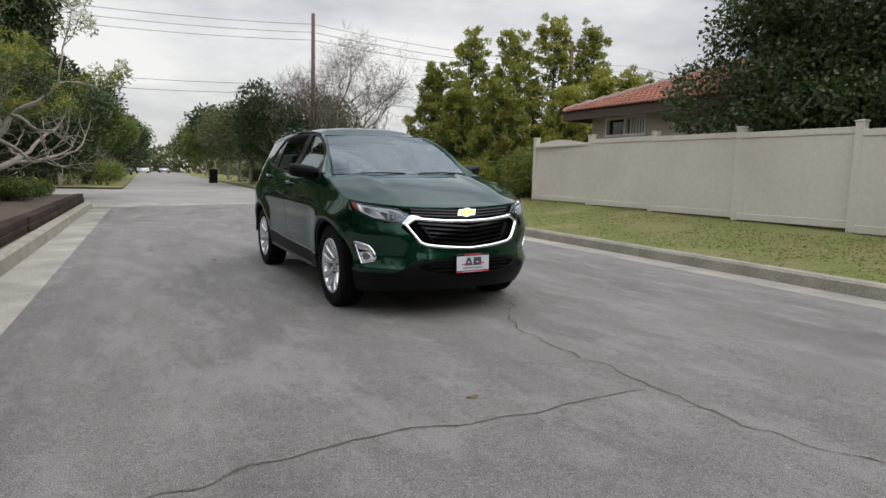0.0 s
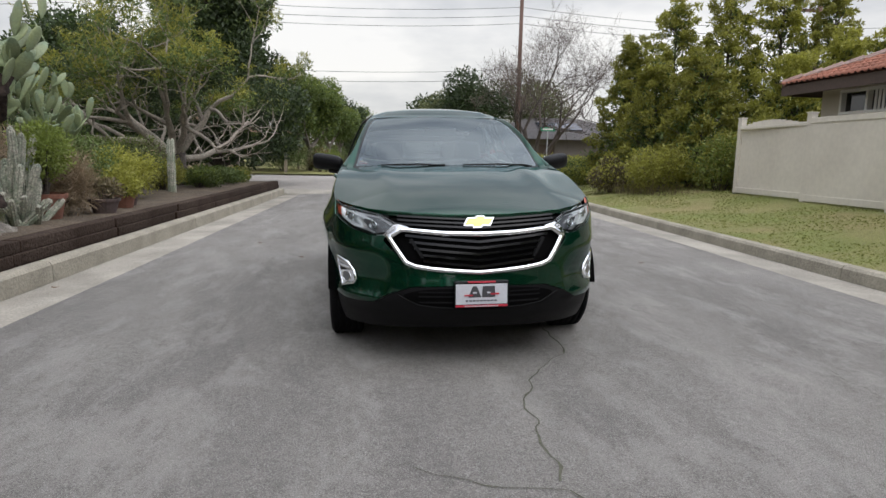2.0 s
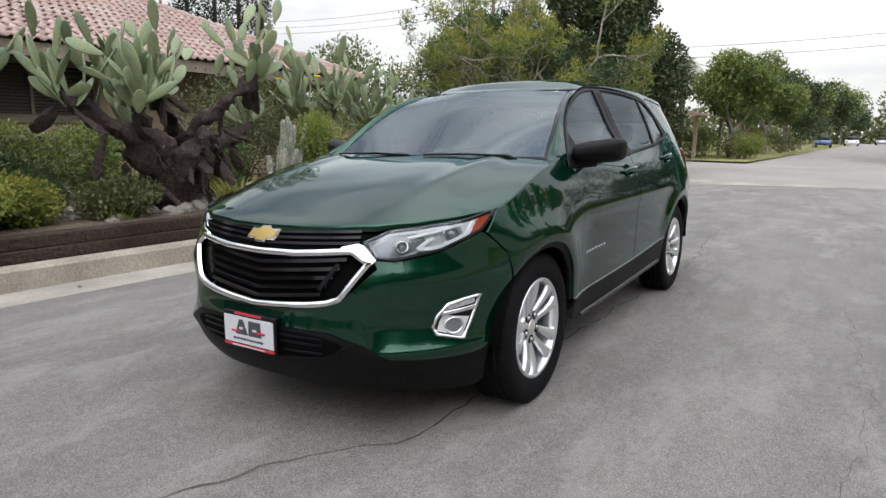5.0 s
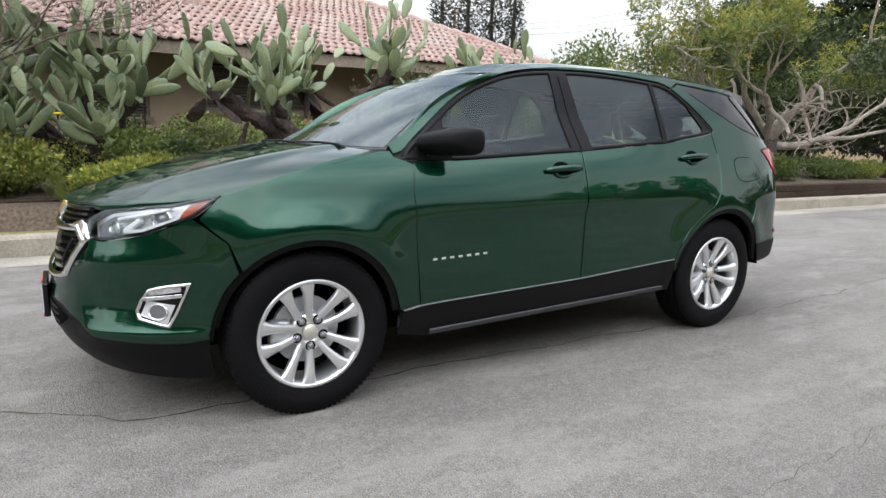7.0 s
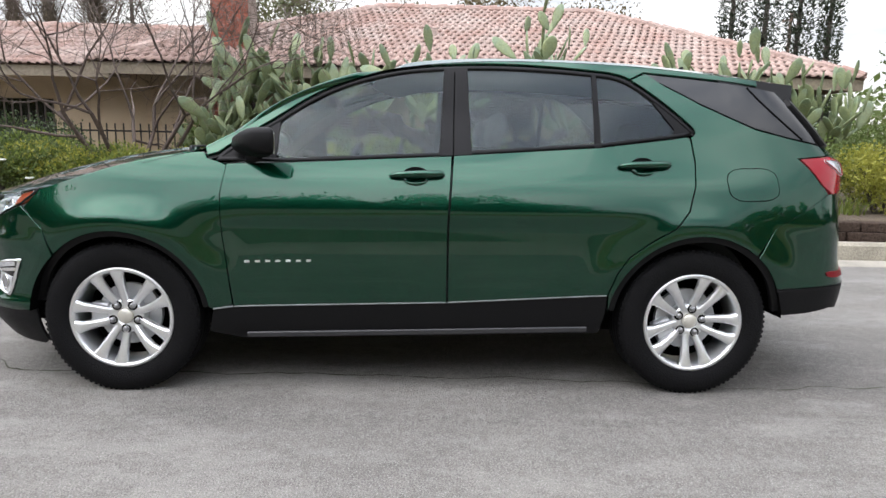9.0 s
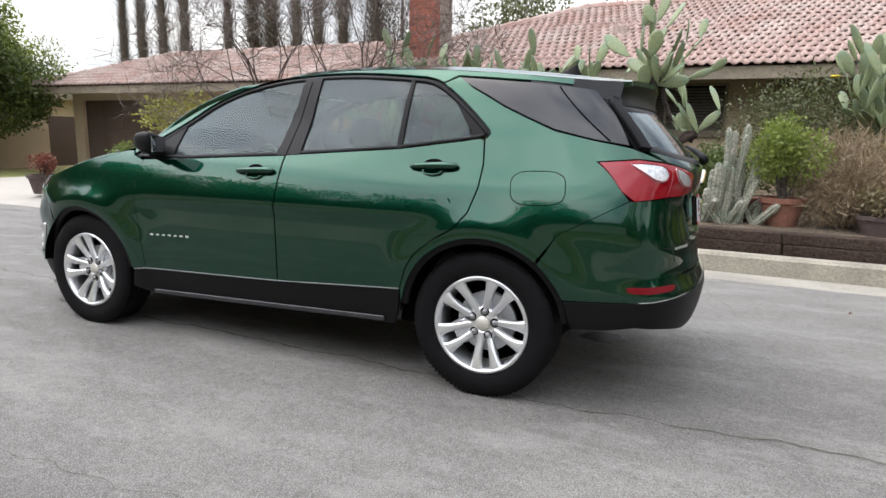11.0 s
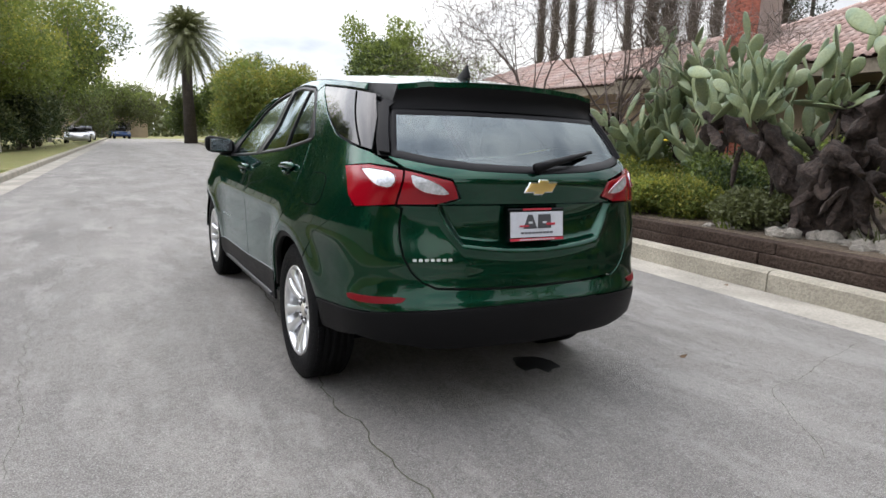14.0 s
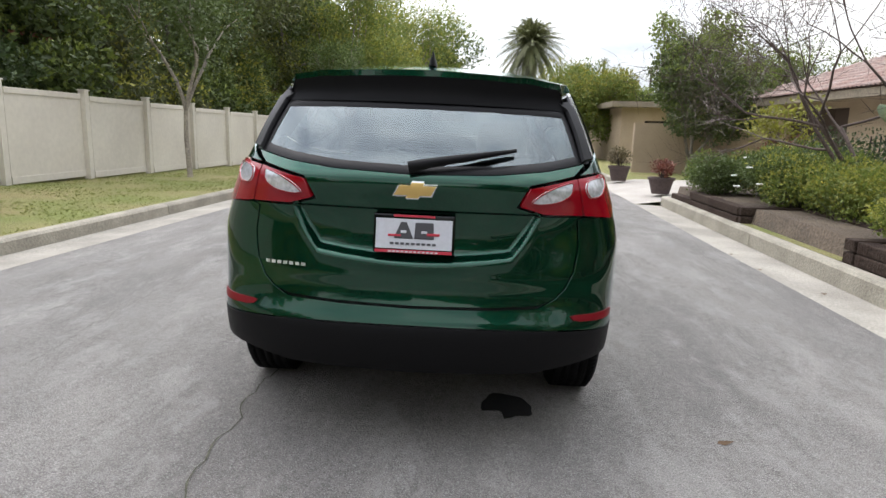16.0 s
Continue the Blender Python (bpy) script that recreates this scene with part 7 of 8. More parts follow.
    S("garden_shrub", (x, y, .25), (sx * k, sx * k, sz * k), L_STRAW if dry else m, lab, int(2200 + (2600 if dry else 3600) * sx), .19 if dry else .050, 110 + i, 11, .035 if dry else .5, growth=L_YELLOW if m is L_BRIGHT else L_BRIGHT if m in (L_MID, L_OLIVE) and i % 2 else None)
WHITE_PETAL = material("white_petal", (.75, .75, .70), .6)
YELLOW_PETAL = material("yellow_petal", (.75, .55, .02), .6)


def flower(at, r, mat, label):
    bm = bmesh.new()
    for i in range(9):
        a = 2 * math.pi * i / 9
        c = Vector((math.cos(a), math.sin(a), .5)) * r * .6
        bmesh.ops.create_icosphere(bm, subdivisions=1, radius=r * .42, matrix=Matrix.Translation(c) @ Matrix.Diagonal((1, 1, .6, 1)))
    o = part("flower", bm, mat, smooth=True)
    o.matrix_basis = pose(*at)
    tagged(o, label, "flower", "flowers")


for x, y, z in ((-4.50, -5.3, .85), (-4.45, -5.7, .70), (-4.55, -5.0, .62), (-4.7, -5.9, .98), (-4.4, -5.45, .55), (-4.42, -7.2, .75), (-4.5, -7.6, .9), (-4.45, -7.0, .6)):
    flower((x, y, z), .055, WHITE_PETAL, "white rose on the green bush")
for x, y, z in ((-5.7, -2.2, 1.25), (-5.0, -4.2, .72), (-6.0, 4.4, 2.2), (-6.1, 3.6, 2.1)):
    flower((x, y, z), .06, YELLOW_PETAL, "yellow rose on a tall stem")
for i, (x, y, w, h, c) in enumerate(((-5.0, -1.9, .9, .55, 160), (-4.75, 1.3, .35, .35, 60), (-5.1, 1.9, .7, .5, 110), (-4.6, -.2, .3, .3, 40), (-5.2, -3.6, .7, .5, 90), (-6.1, 1.2, .6, .7, 70), (-4.9, 6.0, .5, .5, 60))):
    blades("strappy_plant", (x, y, .26), (w, h), c, (L_BRIGHT, L_OLIVE, L_YELLOW)[i % 3], "clump of arching strap leaves", 150 + i, .012, "plant", .7)

# low iron fence before the wall
IRON = material("black_iron", (.02, .02, .02), .5, .6)
ir = tagged(new("iron_fence"), "low black wrought iron fence along the bed", "fence")
for z in (.45, 1.25):
    part("rail", box_bm(-8.02, -7.98, -8.2, -1.0, z, z + .03), IRON, ir)
for i in range(49):
    part("bar", box_bm(-8.01, -7.99, -8.2 + i * .15, -8.18 + i * .15, .2, 1.4), IRON, ir)


def bare_tree(name, at, height, width, bark, label, seed, depth=5, stems=4, r=.05, category="tree", twigs=0, long=.45):
    rng = np.random.default_rng(seed)
    root = tagged(new(name), label, category)
    root.matrix_basis = pose(*at)
    for i in range(stems):
        bm, tips = bmesh.new(), []
        a = 2 * math.pi * (i + .4 * rng.random()) / stems
        grow(bm, rng, (.08 * math.cos(a), .08 * math.sin(a), -.05), (math.cos(a) * width, math.sin(a) * width, 1.2), r, height * .36, depth, tips, .55, .10, .70, (2, 3), .3)
        part("stem", bm, bark, root, smooth=True)
        if twigs:
            leaves("twig_spray", [(p.x, p.y, p.z, .14 * long / .45, .14 * long / .45, .14 * long / .45) for p in tips if p.z > height * .3], twigs, long, L_TWIG, root, seed + i, .020, -.35, .1, kind="stuff")
    return root


bare_tree("bare_tree", (-5.95, -4.35, .25), 4.3, .75, material("twig_bark", (.085, .062, .052), .9, grain=.3, scale=30), "leafless many-stemmed tree in the bed", 36, 5, 7, .040, twigs=900, long=.40)
tree("young_citrus", (-6.3, -8.0, .2), 1.9, 1.3, L_YELLOW, "small yellow-leaved tree on a thin leaning trunk", 900, .09, BARK_PALE, .03, .5, 32, 3, False, .3, .25)
tree("lemon_tree", (-7.5, -17.0, .03), 4.2, 3.5, L_MID, "dense rounded citrus tree by the driveway", 26000, .12, BARK, .09, .12, 33, 3, False, .35, .28, growth=L_BRIGHT)
tree("lemon_tree", (-7.6, -17.1, .03), 5.4, 2.3, L_BRIGHT, "upright leafy shoots of a citrus tree", 6500, .12, BARK, .05, .3, 34, 3, True, .3, .2)

# the gnarled tree at the bed's end
g = tagged(new("gnarled_tree"), "spreading gnarled tree with grey limbs and feathery tufts", "tree")
g.matrix_basis = pose(-5.6, 12.0, .25)
rng = np.random.default_rng(77)
tips = []
bm = bmesh.new()
add_tube(bm, [(0, 0, -.1), (.05, 0, .3), (0, .05, .9)], [.34, .27, .26], 12)
part("trunk", bm, BARK_DARK, g, smooth=True)
for i in range(9):
    a = 2 * math.pi * i / 9
    bm = bmesh.new()
    grow(bm, rng, (0, 0, .8), (math.cos(a) * 1.1, math.sin(a) * 1.1, .55), .105, 1.62, 4, tips, .62, .16, .72, (2, 3), .5)
    part("limb", bm, BARK_PALE, g, smooth=True)
bl = [(p.x, p.y, p.z + .08, .19, .19, .13) for p in tips if p.z > 2.0]
# darker leaf colour stands for the shade within the crown
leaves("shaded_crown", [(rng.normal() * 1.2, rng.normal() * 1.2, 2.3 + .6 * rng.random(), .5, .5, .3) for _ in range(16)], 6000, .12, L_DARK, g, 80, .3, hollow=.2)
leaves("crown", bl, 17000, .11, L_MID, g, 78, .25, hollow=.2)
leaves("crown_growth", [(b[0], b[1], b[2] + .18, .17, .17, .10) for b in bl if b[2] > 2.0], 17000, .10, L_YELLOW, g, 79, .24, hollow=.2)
# ---- what stands farther off ----
def dense_evergreen(at, h, w, count, seed, leaf=.16):
    """A closed dark crown from near the ground to a ragged top, on a hidden trunk."""
    rng = np.random.default_rng(seed)
    o = tagged(new("tall_dark_tree"), "tall dense dark evergreen tree behind the garden", "tree", "dark evergreens")
    o.matrix_basis = pose(*at)
    bm = bmesh.new()
    add_tube(bm, [(0, 0, -.1), (.1, 0, h * .4), (0, .1, h * .85)], [.26, .18, .05], 10)
    blobs = []
    for i in range(110):
        t = (i + rng.random()) / 110
        r = w / 2 * (.78 + .25 * math.sin(t * 9 + seed)) * (1 - max(0, t - .62) ** 1.5 * 2.2) * (.55 + .5 * rng.random() ** .5)
        a = i * 2.4 + rng.normal() * .4
        p = (math.cos(a) * r, math.sin(a) * r, h * (.10 + .88 * t))
        blobs.append((*p, .62 + .25 * rng.random(), .62 + .25 * rng.random(), .55))
        if i % 4 == 0:
            add_tube(bm, [(0, 0, max(.5, p[2] - r * .6)), (p[0] * .5, p[1] * .5, p[2] - r * .2), p], [.06, .04, .012], 5)
    part("trunk", bm, BARK_DARK, o, smooth=True)
    leaves("crown", blobs, count, leaf, L_DARK, o, seed, .5, .1, .45)
    leaves("new_growth", blobs, count // 7, leaf * .9, L_MID, o, seed + 9, .5, .1, .9)


for i, (x, y, w, h) in enumerate(((6.6, -34.2, 3.0, 3.4), (5.6, -36.2, 2.8, 3.2), (5.2, -39.2, 3.2, 3.9), (7.6, -37.5, 3.6, 4.2), (5.2, -43.5, 3.4, 3.6), (7.4, -43.0, 3.8, 4.6))):
    shrub("tall_shrub", (x, y, .1), (w, w, h), L_DARK, "tall dark overgrown shrub past the end of the fence", 7000, .15, 230 + i, 14, group="shrubs past the fence", hollow=.35, growth=L_OLIVE)
dense_evergreen((-6.0, 19.2, .1), 10.2, 5.4, 70000, 201)
dense_evergreen((-10.6, 19.0, .1), 5.6, 4.4, 26000, 202)
for x, y, s in ((-6.6, 23.0, 203), (-6.1, 23.6, 204), (-7.4, 23.4, 205)):
    bm = bmesh.new()
    add_tube(bm, [(0, 0, -.1), (.05, .1, 1.0), (-.15, .1, 2.4), (-.1, .3, 3.6)], [.16, .13, .11, .08], 9)
    o = part("pale_trunk", bm, BARK_PALE, smooth=True)
    o.matrix_basis = pose(x, y, .1, 0, 4 * (s - 204), 0)
    tagged(o, "pale leaning tree trunk on the corner", "tree trunk", "corner trunks")

# corner house with a low roof
ch2 = tagged(new("corner_house"), "low house with a broad shingle roof at the corner", "house")
SHINGLE = material("brown_shingle", (.22, .15, .10), .9, grain=.3, scale=12, bump=.4, stain=.25, stain_scale=.8)
for x0, x1, y0, y1 in ((-22, -9.5, 31.0, 31.2), (-9.7, -9.5, 31.2, 40), (-22, -9.5, 40, 40.2), (-22.2, -22, 31, 40.2)):
    part("wall", box_bm(x0, x1, y0, y1, 0, 2.4), STUCCO, ch2)
for x, y in ((-4.9, 31.5), (-4.9, 39)):
    part("porch_post", box_bm(x - .08, x + .08, y - .08, y + .08, 0, 2.35), FASCIA, ch2)
roof_plane(ch2, "roof", [(-4.1, 30.2, 2.3), (-4.1, 41, 2.3), (-13, 38, 4.2), (-13, 33, 4.2)], SHINGLE)
roof_plane(ch2, "roof", [(-23, 30.2, 2.3), (-4.1, 30.2, 2.3), (-13, 33, 4.2)], SHINGLE)
roof_plane(ch2, "roof", [(-23, 41, 2.3), (-23, 30.2, 2.3), (-13, 33, 4.2), (-13, 38, 4.2)], SHINGLE)

fh = tagged(new("bungalow"), "grey bungalow with solar panels across the side street", "house")
GREY_ROOF = material("grey_shingle", (.16, .15, .15), .9, grain=.3, scale=12, bump=.4)
GREY_WALL = material("grey_wall", (.15, .13, .12), .9, grain=.1, scale=30)
for x0, x1, z0, z1 in ((8.4, 9.6, 0, 2.6), (9.6, 11.0, 0, .9), (9.6, 11.0, 2.1, 2.6), (11.0, 11.8, 0, 2.6), (11.8, 13.0, 2.2, 2.6), (13.0, 20, 0, 2.6)):
    part("wall", box_bm(x0, x1, 38, 38.2, z0, z1), GREY_WALL, fh)
wf = part("window", box_bm(9.6, 11.0, 38.08, 38.1, .9, 2.1), WINDOW_DARK, fh)
part("frame", box_bm(10.26, 10.34, 38.0, 38.08, .9, 2.1), WHITE_FRAME, wf)
part("door", box_bm(11.8, 13.0, 38.1, 38.14, 0, 2.2), BROWN_DOOR, fh)
part("wall", box_bm(8.4, 8.6, 38.2, 46, 0, 2.6), GREY_WALL, fh)
roof_plane(fh, "roof", [(7.6, 37.0, 2.55), (21, 37.0, 2.55), (16, 42, 4.3), (12, 42, 4.3)], GREY_ROOF)
roof_plane(fh, "roof", [(7.6, 47, 2.55), (7.6, 37.0, 2.55), (12, 42, 4.3)], GREY_ROOF)
PANEL = material("solar_panel", (.02, .025, .045), .15, coat=.5)
for i in range(3):
    o = part("solar_panel", box_bm(-.5, .5, -.8, .8, 0, .04), PANEL, fh)
    o.matrix_basis = pose(12.6 + i * 1.1, 39.6, 3.55, 19.3, 0, 0)

POLE_WOOD = material("pole_wood", (.11, .065, .05), .9, grain=.3, scale=20, bump=.5)
GALV = material("galvanised_steel", (.45, .46, .47), .4, .7)
SIGN_GREEN = material("sign_green", (.01, .22, .10), .5)


def utility_pole(at, h, r=.15, arms=1):
    o = tagged(new("utility_pole"), "brown wooden utility pole", "pole", "utility poles")
    o.matrix_basis = pose(*at)
    bm = bmesh.new()
    add_tube(bm, [(0, 0, -.2), (0, 0, h)], [r, r * .7], 10)
    part("mast", bm, POLE_WOOD, o, smooth=True)
    for i in range(arms):
        part("cross_arm", box_bm(-1.1, 1.1, -.05, .05, h - .5 - i * .9, h - .38 - i * .9), POLE_WOOD, o)
        for x in (-1, -.5, .5, 1):
            bm = bmesh.new()
            add_lathe(bm, [(h - .38 - i * .9, .03), (h - .30 - i * .9, .05), (h - .24 - i * .9, .02)], 8, "z")
            for v in bm.verts:
                v.co.x += x
            part("insulator", bm, GALV, o)
    return o


utility_pole((9.7, 36, 0), 11.6, .17, 0)
utility_pole((-18.5, 34, 0), 11.0, .15, 1)
utility_pole((19.5, 21, 0), 8.4, .15, 1)
utility_pole((-42, 26, 0), 10.5, .15, 1)
utility_pole((-26, -52, 0), 9.0, .15, 1)
WIRE = material("cable", (.03, .03, .03), .6)
for i, (z, y) in enumerate(((10.4, 36.1), (9.9, 36.1), (7.0, 35.9), (6.4, 35.9), (10.9, 36.0))):
    bm = bmesh.new()
    add_tube(bm, [(x, y - (x - 9.7) * .02, z - .6 * (1 - ((x - 9.7) / 28 % 1 - .5) ** 2 * 4) + (.0 if x < 9.7 else .01)) for x in np.linspace(-46.3, 65.7, 57)], .016, 4)
    tagged(part("overhead_cable", bm, WIRE), "thin black overhead cable", "cable", "overhead cables")
sp = tagged(new("street_sign"), "green street name sign on a steel post", "sign")
bm = bmesh.new()
add_tube(bm, [(10.7, 32.3, 0), (10.7, 32.3, 3.05)], .035, 8)
part("post", bm, GALV, sp)
part("plate", box_bm(10.25, 11.15, 32.26, 32.29, 2.88, 3.12, .004), SIGN_GREEN, sp)
part("text_bar", box_bm(10.38, 11.02, 32.252, 32.258, 2.96, 3.04), WHITE_FRAME, sp)
ss = tagged(new("stop_sign"), "red octagonal stop sign at the street's end", "sign")
bm = bmesh.new()
add_tube(bm, [(-6.6, -70, 0), (-6.6, -70, 2.2)], .03, 6)
part("post", bm, GALV, ss)
bm = bmesh.new()
add_lathe(bm, [(-.012, .001), (-.012, .38), (.012, .38), (.012, .001)], 8)
part("plate", bm, material("sign_red", (.5, .03, .03), .5), ss).matrix_basis = pose(-6.6, -69.9, 2.3, 0, 0, 90)
lamp_ = tagged(new("street_lamp"), "cobra-head street lamp on a bare arm", "street lamp")
bm = bmesh.new()
add_tube(bm, [(14.6, 16.5, 4.9), (15.4, 16.5, 5.1), (16.4, 16.5, 5.0)], .035, 6)
add_tube(bm, [(16.4, 16.5, 0), (16.4, 16.5, 5.1)], .06, 8)
part("arm", bm, GALV, lamp_)
part("head", box_bm(14.2, 14.7, 16.4, 16.6, 4.85, 4.97, .03), GALV, lamp_)

# the leafless tree and street trees beyond the crossing
bare_tree("bare_street_tree", (10.4, 34.2, .1), 8.6, .6, BARK_DARK, "large leafless spreading tree on the far corner", 211, 6, 4, .17, twigs=1500, long=.75)
for i, (x, y, h, w, m) in enumerate(((7.2, 36.5, 6.4, 5.0, L_DARK), (12.8, 44, 7.0, 5.5, L_OLIVE), (6.2, 42, 6.0, 5.2, L_OLIVE), (6.4, 50, 6.5, 5.5, L_OLIVE), (-15.5, 46, 6.0, 5.0, L_MID), (-13.0, 44, 4.6, 4.2, L_MID), (-7.5, 52, 6.0, 5.0, L_BRIGHT), (6.8, 62, 7.0, 6.0, L_DARK), (7.0, 78, 7.0, 6.0, L_MID), (7.5, 98, 8.0, 7.0, L_DARK), (8, 125, 9, 8, L_MID), (-5.6, 37, 5.4, 3.6, L_MID), (-5.2, 46, 6.4, 4.6, L_MID), (-5.2, 57, 6.5, 5.0, L_DARK), (-5.4, 70, 7.0, 5.5, L_MID), (-5.6, 86, 7.5, 6.0, L_DARK), (-6, 108, 8.5, 7.5, L_MID), (-6, 140, 9, 8, L_DARK))):
    tree("avenue_tree", (x + LEAN * y - (1.4 if x > 0 else 0), y, .1), h, w, m, "leafy street tree on the verge beyond the crossing", 12000 if y < 60 else 6000, .20 if y < 60 else .38, BARK, .16, .26, 220 + i, 3, False, .4, .27, group="trees along the street", growth=L_BRIGHT if m is L_MID else None)
for i, (x, y, sx, sz, m) in enumerate(((-6.5, 33.5, 3.0, 1.8, L_MID), (-4.4, 34.5, 1.8, 1.2, L_DRY), (5.6, 44, 2.0, 1.4, L_MID), (14, 35.5, 3, 1.4, L_DARK), (7.4, 39, 1.6, 1.8, L_RED), (-11, 22.5, 3, 1.5, L_OLIVE), (-5.2, 36, 2.6, 1.9, L_OLIVE), (-7.2, 39, 3.2, 2.2, L_MID), (-4.8, 41, 2.2, 1.6, L_RED), (-6.0, 46, 3.0, 2.0, L_MID), (-4.0, 34, 2.4, 1.6, L_BRIGHT), (-4.6, 52, 2.6, 1.8, L_OLIVE), (-4.8, 62, 3, 2.0, L_MID), (6.6, 47, 3, 1.8, L_OLIVE), (6.4, 55, 3, 1.8, L_MID), (6.6, 68, 3.5, 2.2, L_OLIVE))):
    shrub("far_shrub", (x + (LEAN * y - .3 if y > 30 and abs(x) < 9 else 0), y, .1), (sx, sx, sz), m, "rounded garden shrub across the side street", 2600, .10, 240 + i, 9, group="far shrubs")

# tall trees behind the house
CYP = leaf_material("leaf_cypress", (.022, .034, .014))
for i, (x, y, h, w) in enumerate(((-17.0, 9.9, 8.4, .85), (-17.0, 11.0, 9.0, .9), (-17.2, 12.2, 8.6, .9), (-17, 13.1, 8.2, .75), (-24, -12.0, 12, 1.7))):
    o = tagged(new("cypress"), "narrow dark cypress behind the house", "tree", "cypresses")
    o.matrix_basis = pose(x, y, 0)
    bm = bmesh.new()
    add_tube(bm, [(0, 0, 0), (0, 0, h * .8)], [.14, .05], 8)
    part("trunk", bm, BARK_DARK, o)
    leaves("crown", [(0, 0, z, w * .5 * (1 - .5 * max(0, z / h - .6)), w * .5 * (1 - .5 * max(0, z / h - .6)), .7) for z in np.linspace(1.2, h - .5, 14)], 5000, .14, CYP, o, 250 + i, .3, hollow=.75)
POPLAR = material("bare_poplar_twigs", (.105, .085, .065), .95, grain=.4, scale=9, bump=1.0)
rng = np.random.default_rng(61)
for i, (y, h, w) in enumerate(((-31.5, 13, .45), (-30, 13.5, .5), (-28.3, 13, .5), (-26.6, 13.5, .5), (-23.4, 12.5, .4), (-21.6, 13.5, 1.1), (-20.4, 13, 1.0), (-18.8, 13, .6), (-17.4, 13, .55), (-15.9, 13.5, .6), (-14.0, 14, 1.3))):
    o = tagged(new("bare_poplar"), "tall narrow leafless poplar behind the house", "tree", "poplars")
    o.matrix_basis = pose(-25, y, 0)
    bm = bmesh.new()
    add_tube(bm, [(0, 0, 0), (.1, 0, h * .5), (0, .1, h)], [.20, .15, .04], 8)
    part("trunk", bm, POPLAR, o)
    n = 2400
    z = 1.5 + (h - 1.5) * rng.random(n)
    a = 6.28 * rng.random(n)
    r = w * (.5 + .9 * rng.random(n))
    b = np.stack([0 * z, 0 * z, z], 1)
    t = b + np.stack([np.cos(a) * r, np.sin(a) * r, .9 + .6 * rng.random(n)], 1)
    s = np.stack([-np.sin(a), np.cos(a), 0 * a], 1) * .032
    v = np.stack([b - s, b + s, t], 1).reshape(-1, 3)
    me = bpy.data.meshes.new("twigs")
    me.from_pydata(v.tolist(), [], np.arange(3 * n).reshape(-1, 3).tolist())
    me.materials.append(POPLAR)
    q = new("twig_mass", me)
    q.parent = o
    tagged(q, kind="stuff")
for i, (x, y, h, w, m) in enumerate(((-16, 17, 5.0, 4.5, L_MID), (-19, 1, 6.8, 5.0, L_DRY), (-20, -5, 7.0, 5.0, L_OLIVE), (-21, 6, 6.0, 5, L_DRY), (-13, 21, 4.6, 4, L_OLIVE), (-22, -38, 7.2, 6, L_BRIGHT))):
    tree("back_tree", (x, y, 0), h, w, m, "tree behind the tiled house", 5200, .15, BARK, .14, .25, 270 + i, 3, False, .4, .27, group="trees behind the house")

# down the street behind the car
for i, (x, y, h, w, m) in enumerate(((10.2, -20, 10.5, 6.5, L_OLIVE), (9.2, -26, 11.5, 6.5, L_MID), (7.4, -32, 10.5, 6.8, L_BRIGHT), (7.0, -38, 10.5, 7.4, L_BRIGHT), (6.0, -44, 10.8, 8.6, L_BRIGHT), (5.8, -52, 10.2, 8.4, L_MID), (5.6, -61, 10, 8.4, L_BRIGHT), (5.0, -78, 9.0, 7.0, L_OLIVE), (1.5, -86, 7.0, 7.0, L_MID), (-1.5, -84, 6.0, 6.0, L_OLIVE), (-5.9, -30, 4.1, 4.4, L_BRIGHT), (-12, -37, 3.6, 3.6, L_MID), (-8, -38, 5.0, 4.5, L_MID), (-9.5, -46, 6.0, 5.0, L_BRIGHT), (-8.5, -55, 4.5, 4.0, L_MID), (-6.5, -62, 4.5, 4.5, L_MID), (-14, -30, 5, 5, L_OLIVE))):
    tree("verge_tree", (x, y, .0), h, w, m, "broad feathery tree along the street behind", 17000 if abs(y) < 56 else 9000, .19 if abs(y) < 45 else .28, BARK, .17, .25 if x < 0 or y > -30 else .10, 300 + i, 3, False, .35, .28, .4, group="trees down the street", growth=L_YELLOW if m is L_BRIGHT else L_BRIGHT)


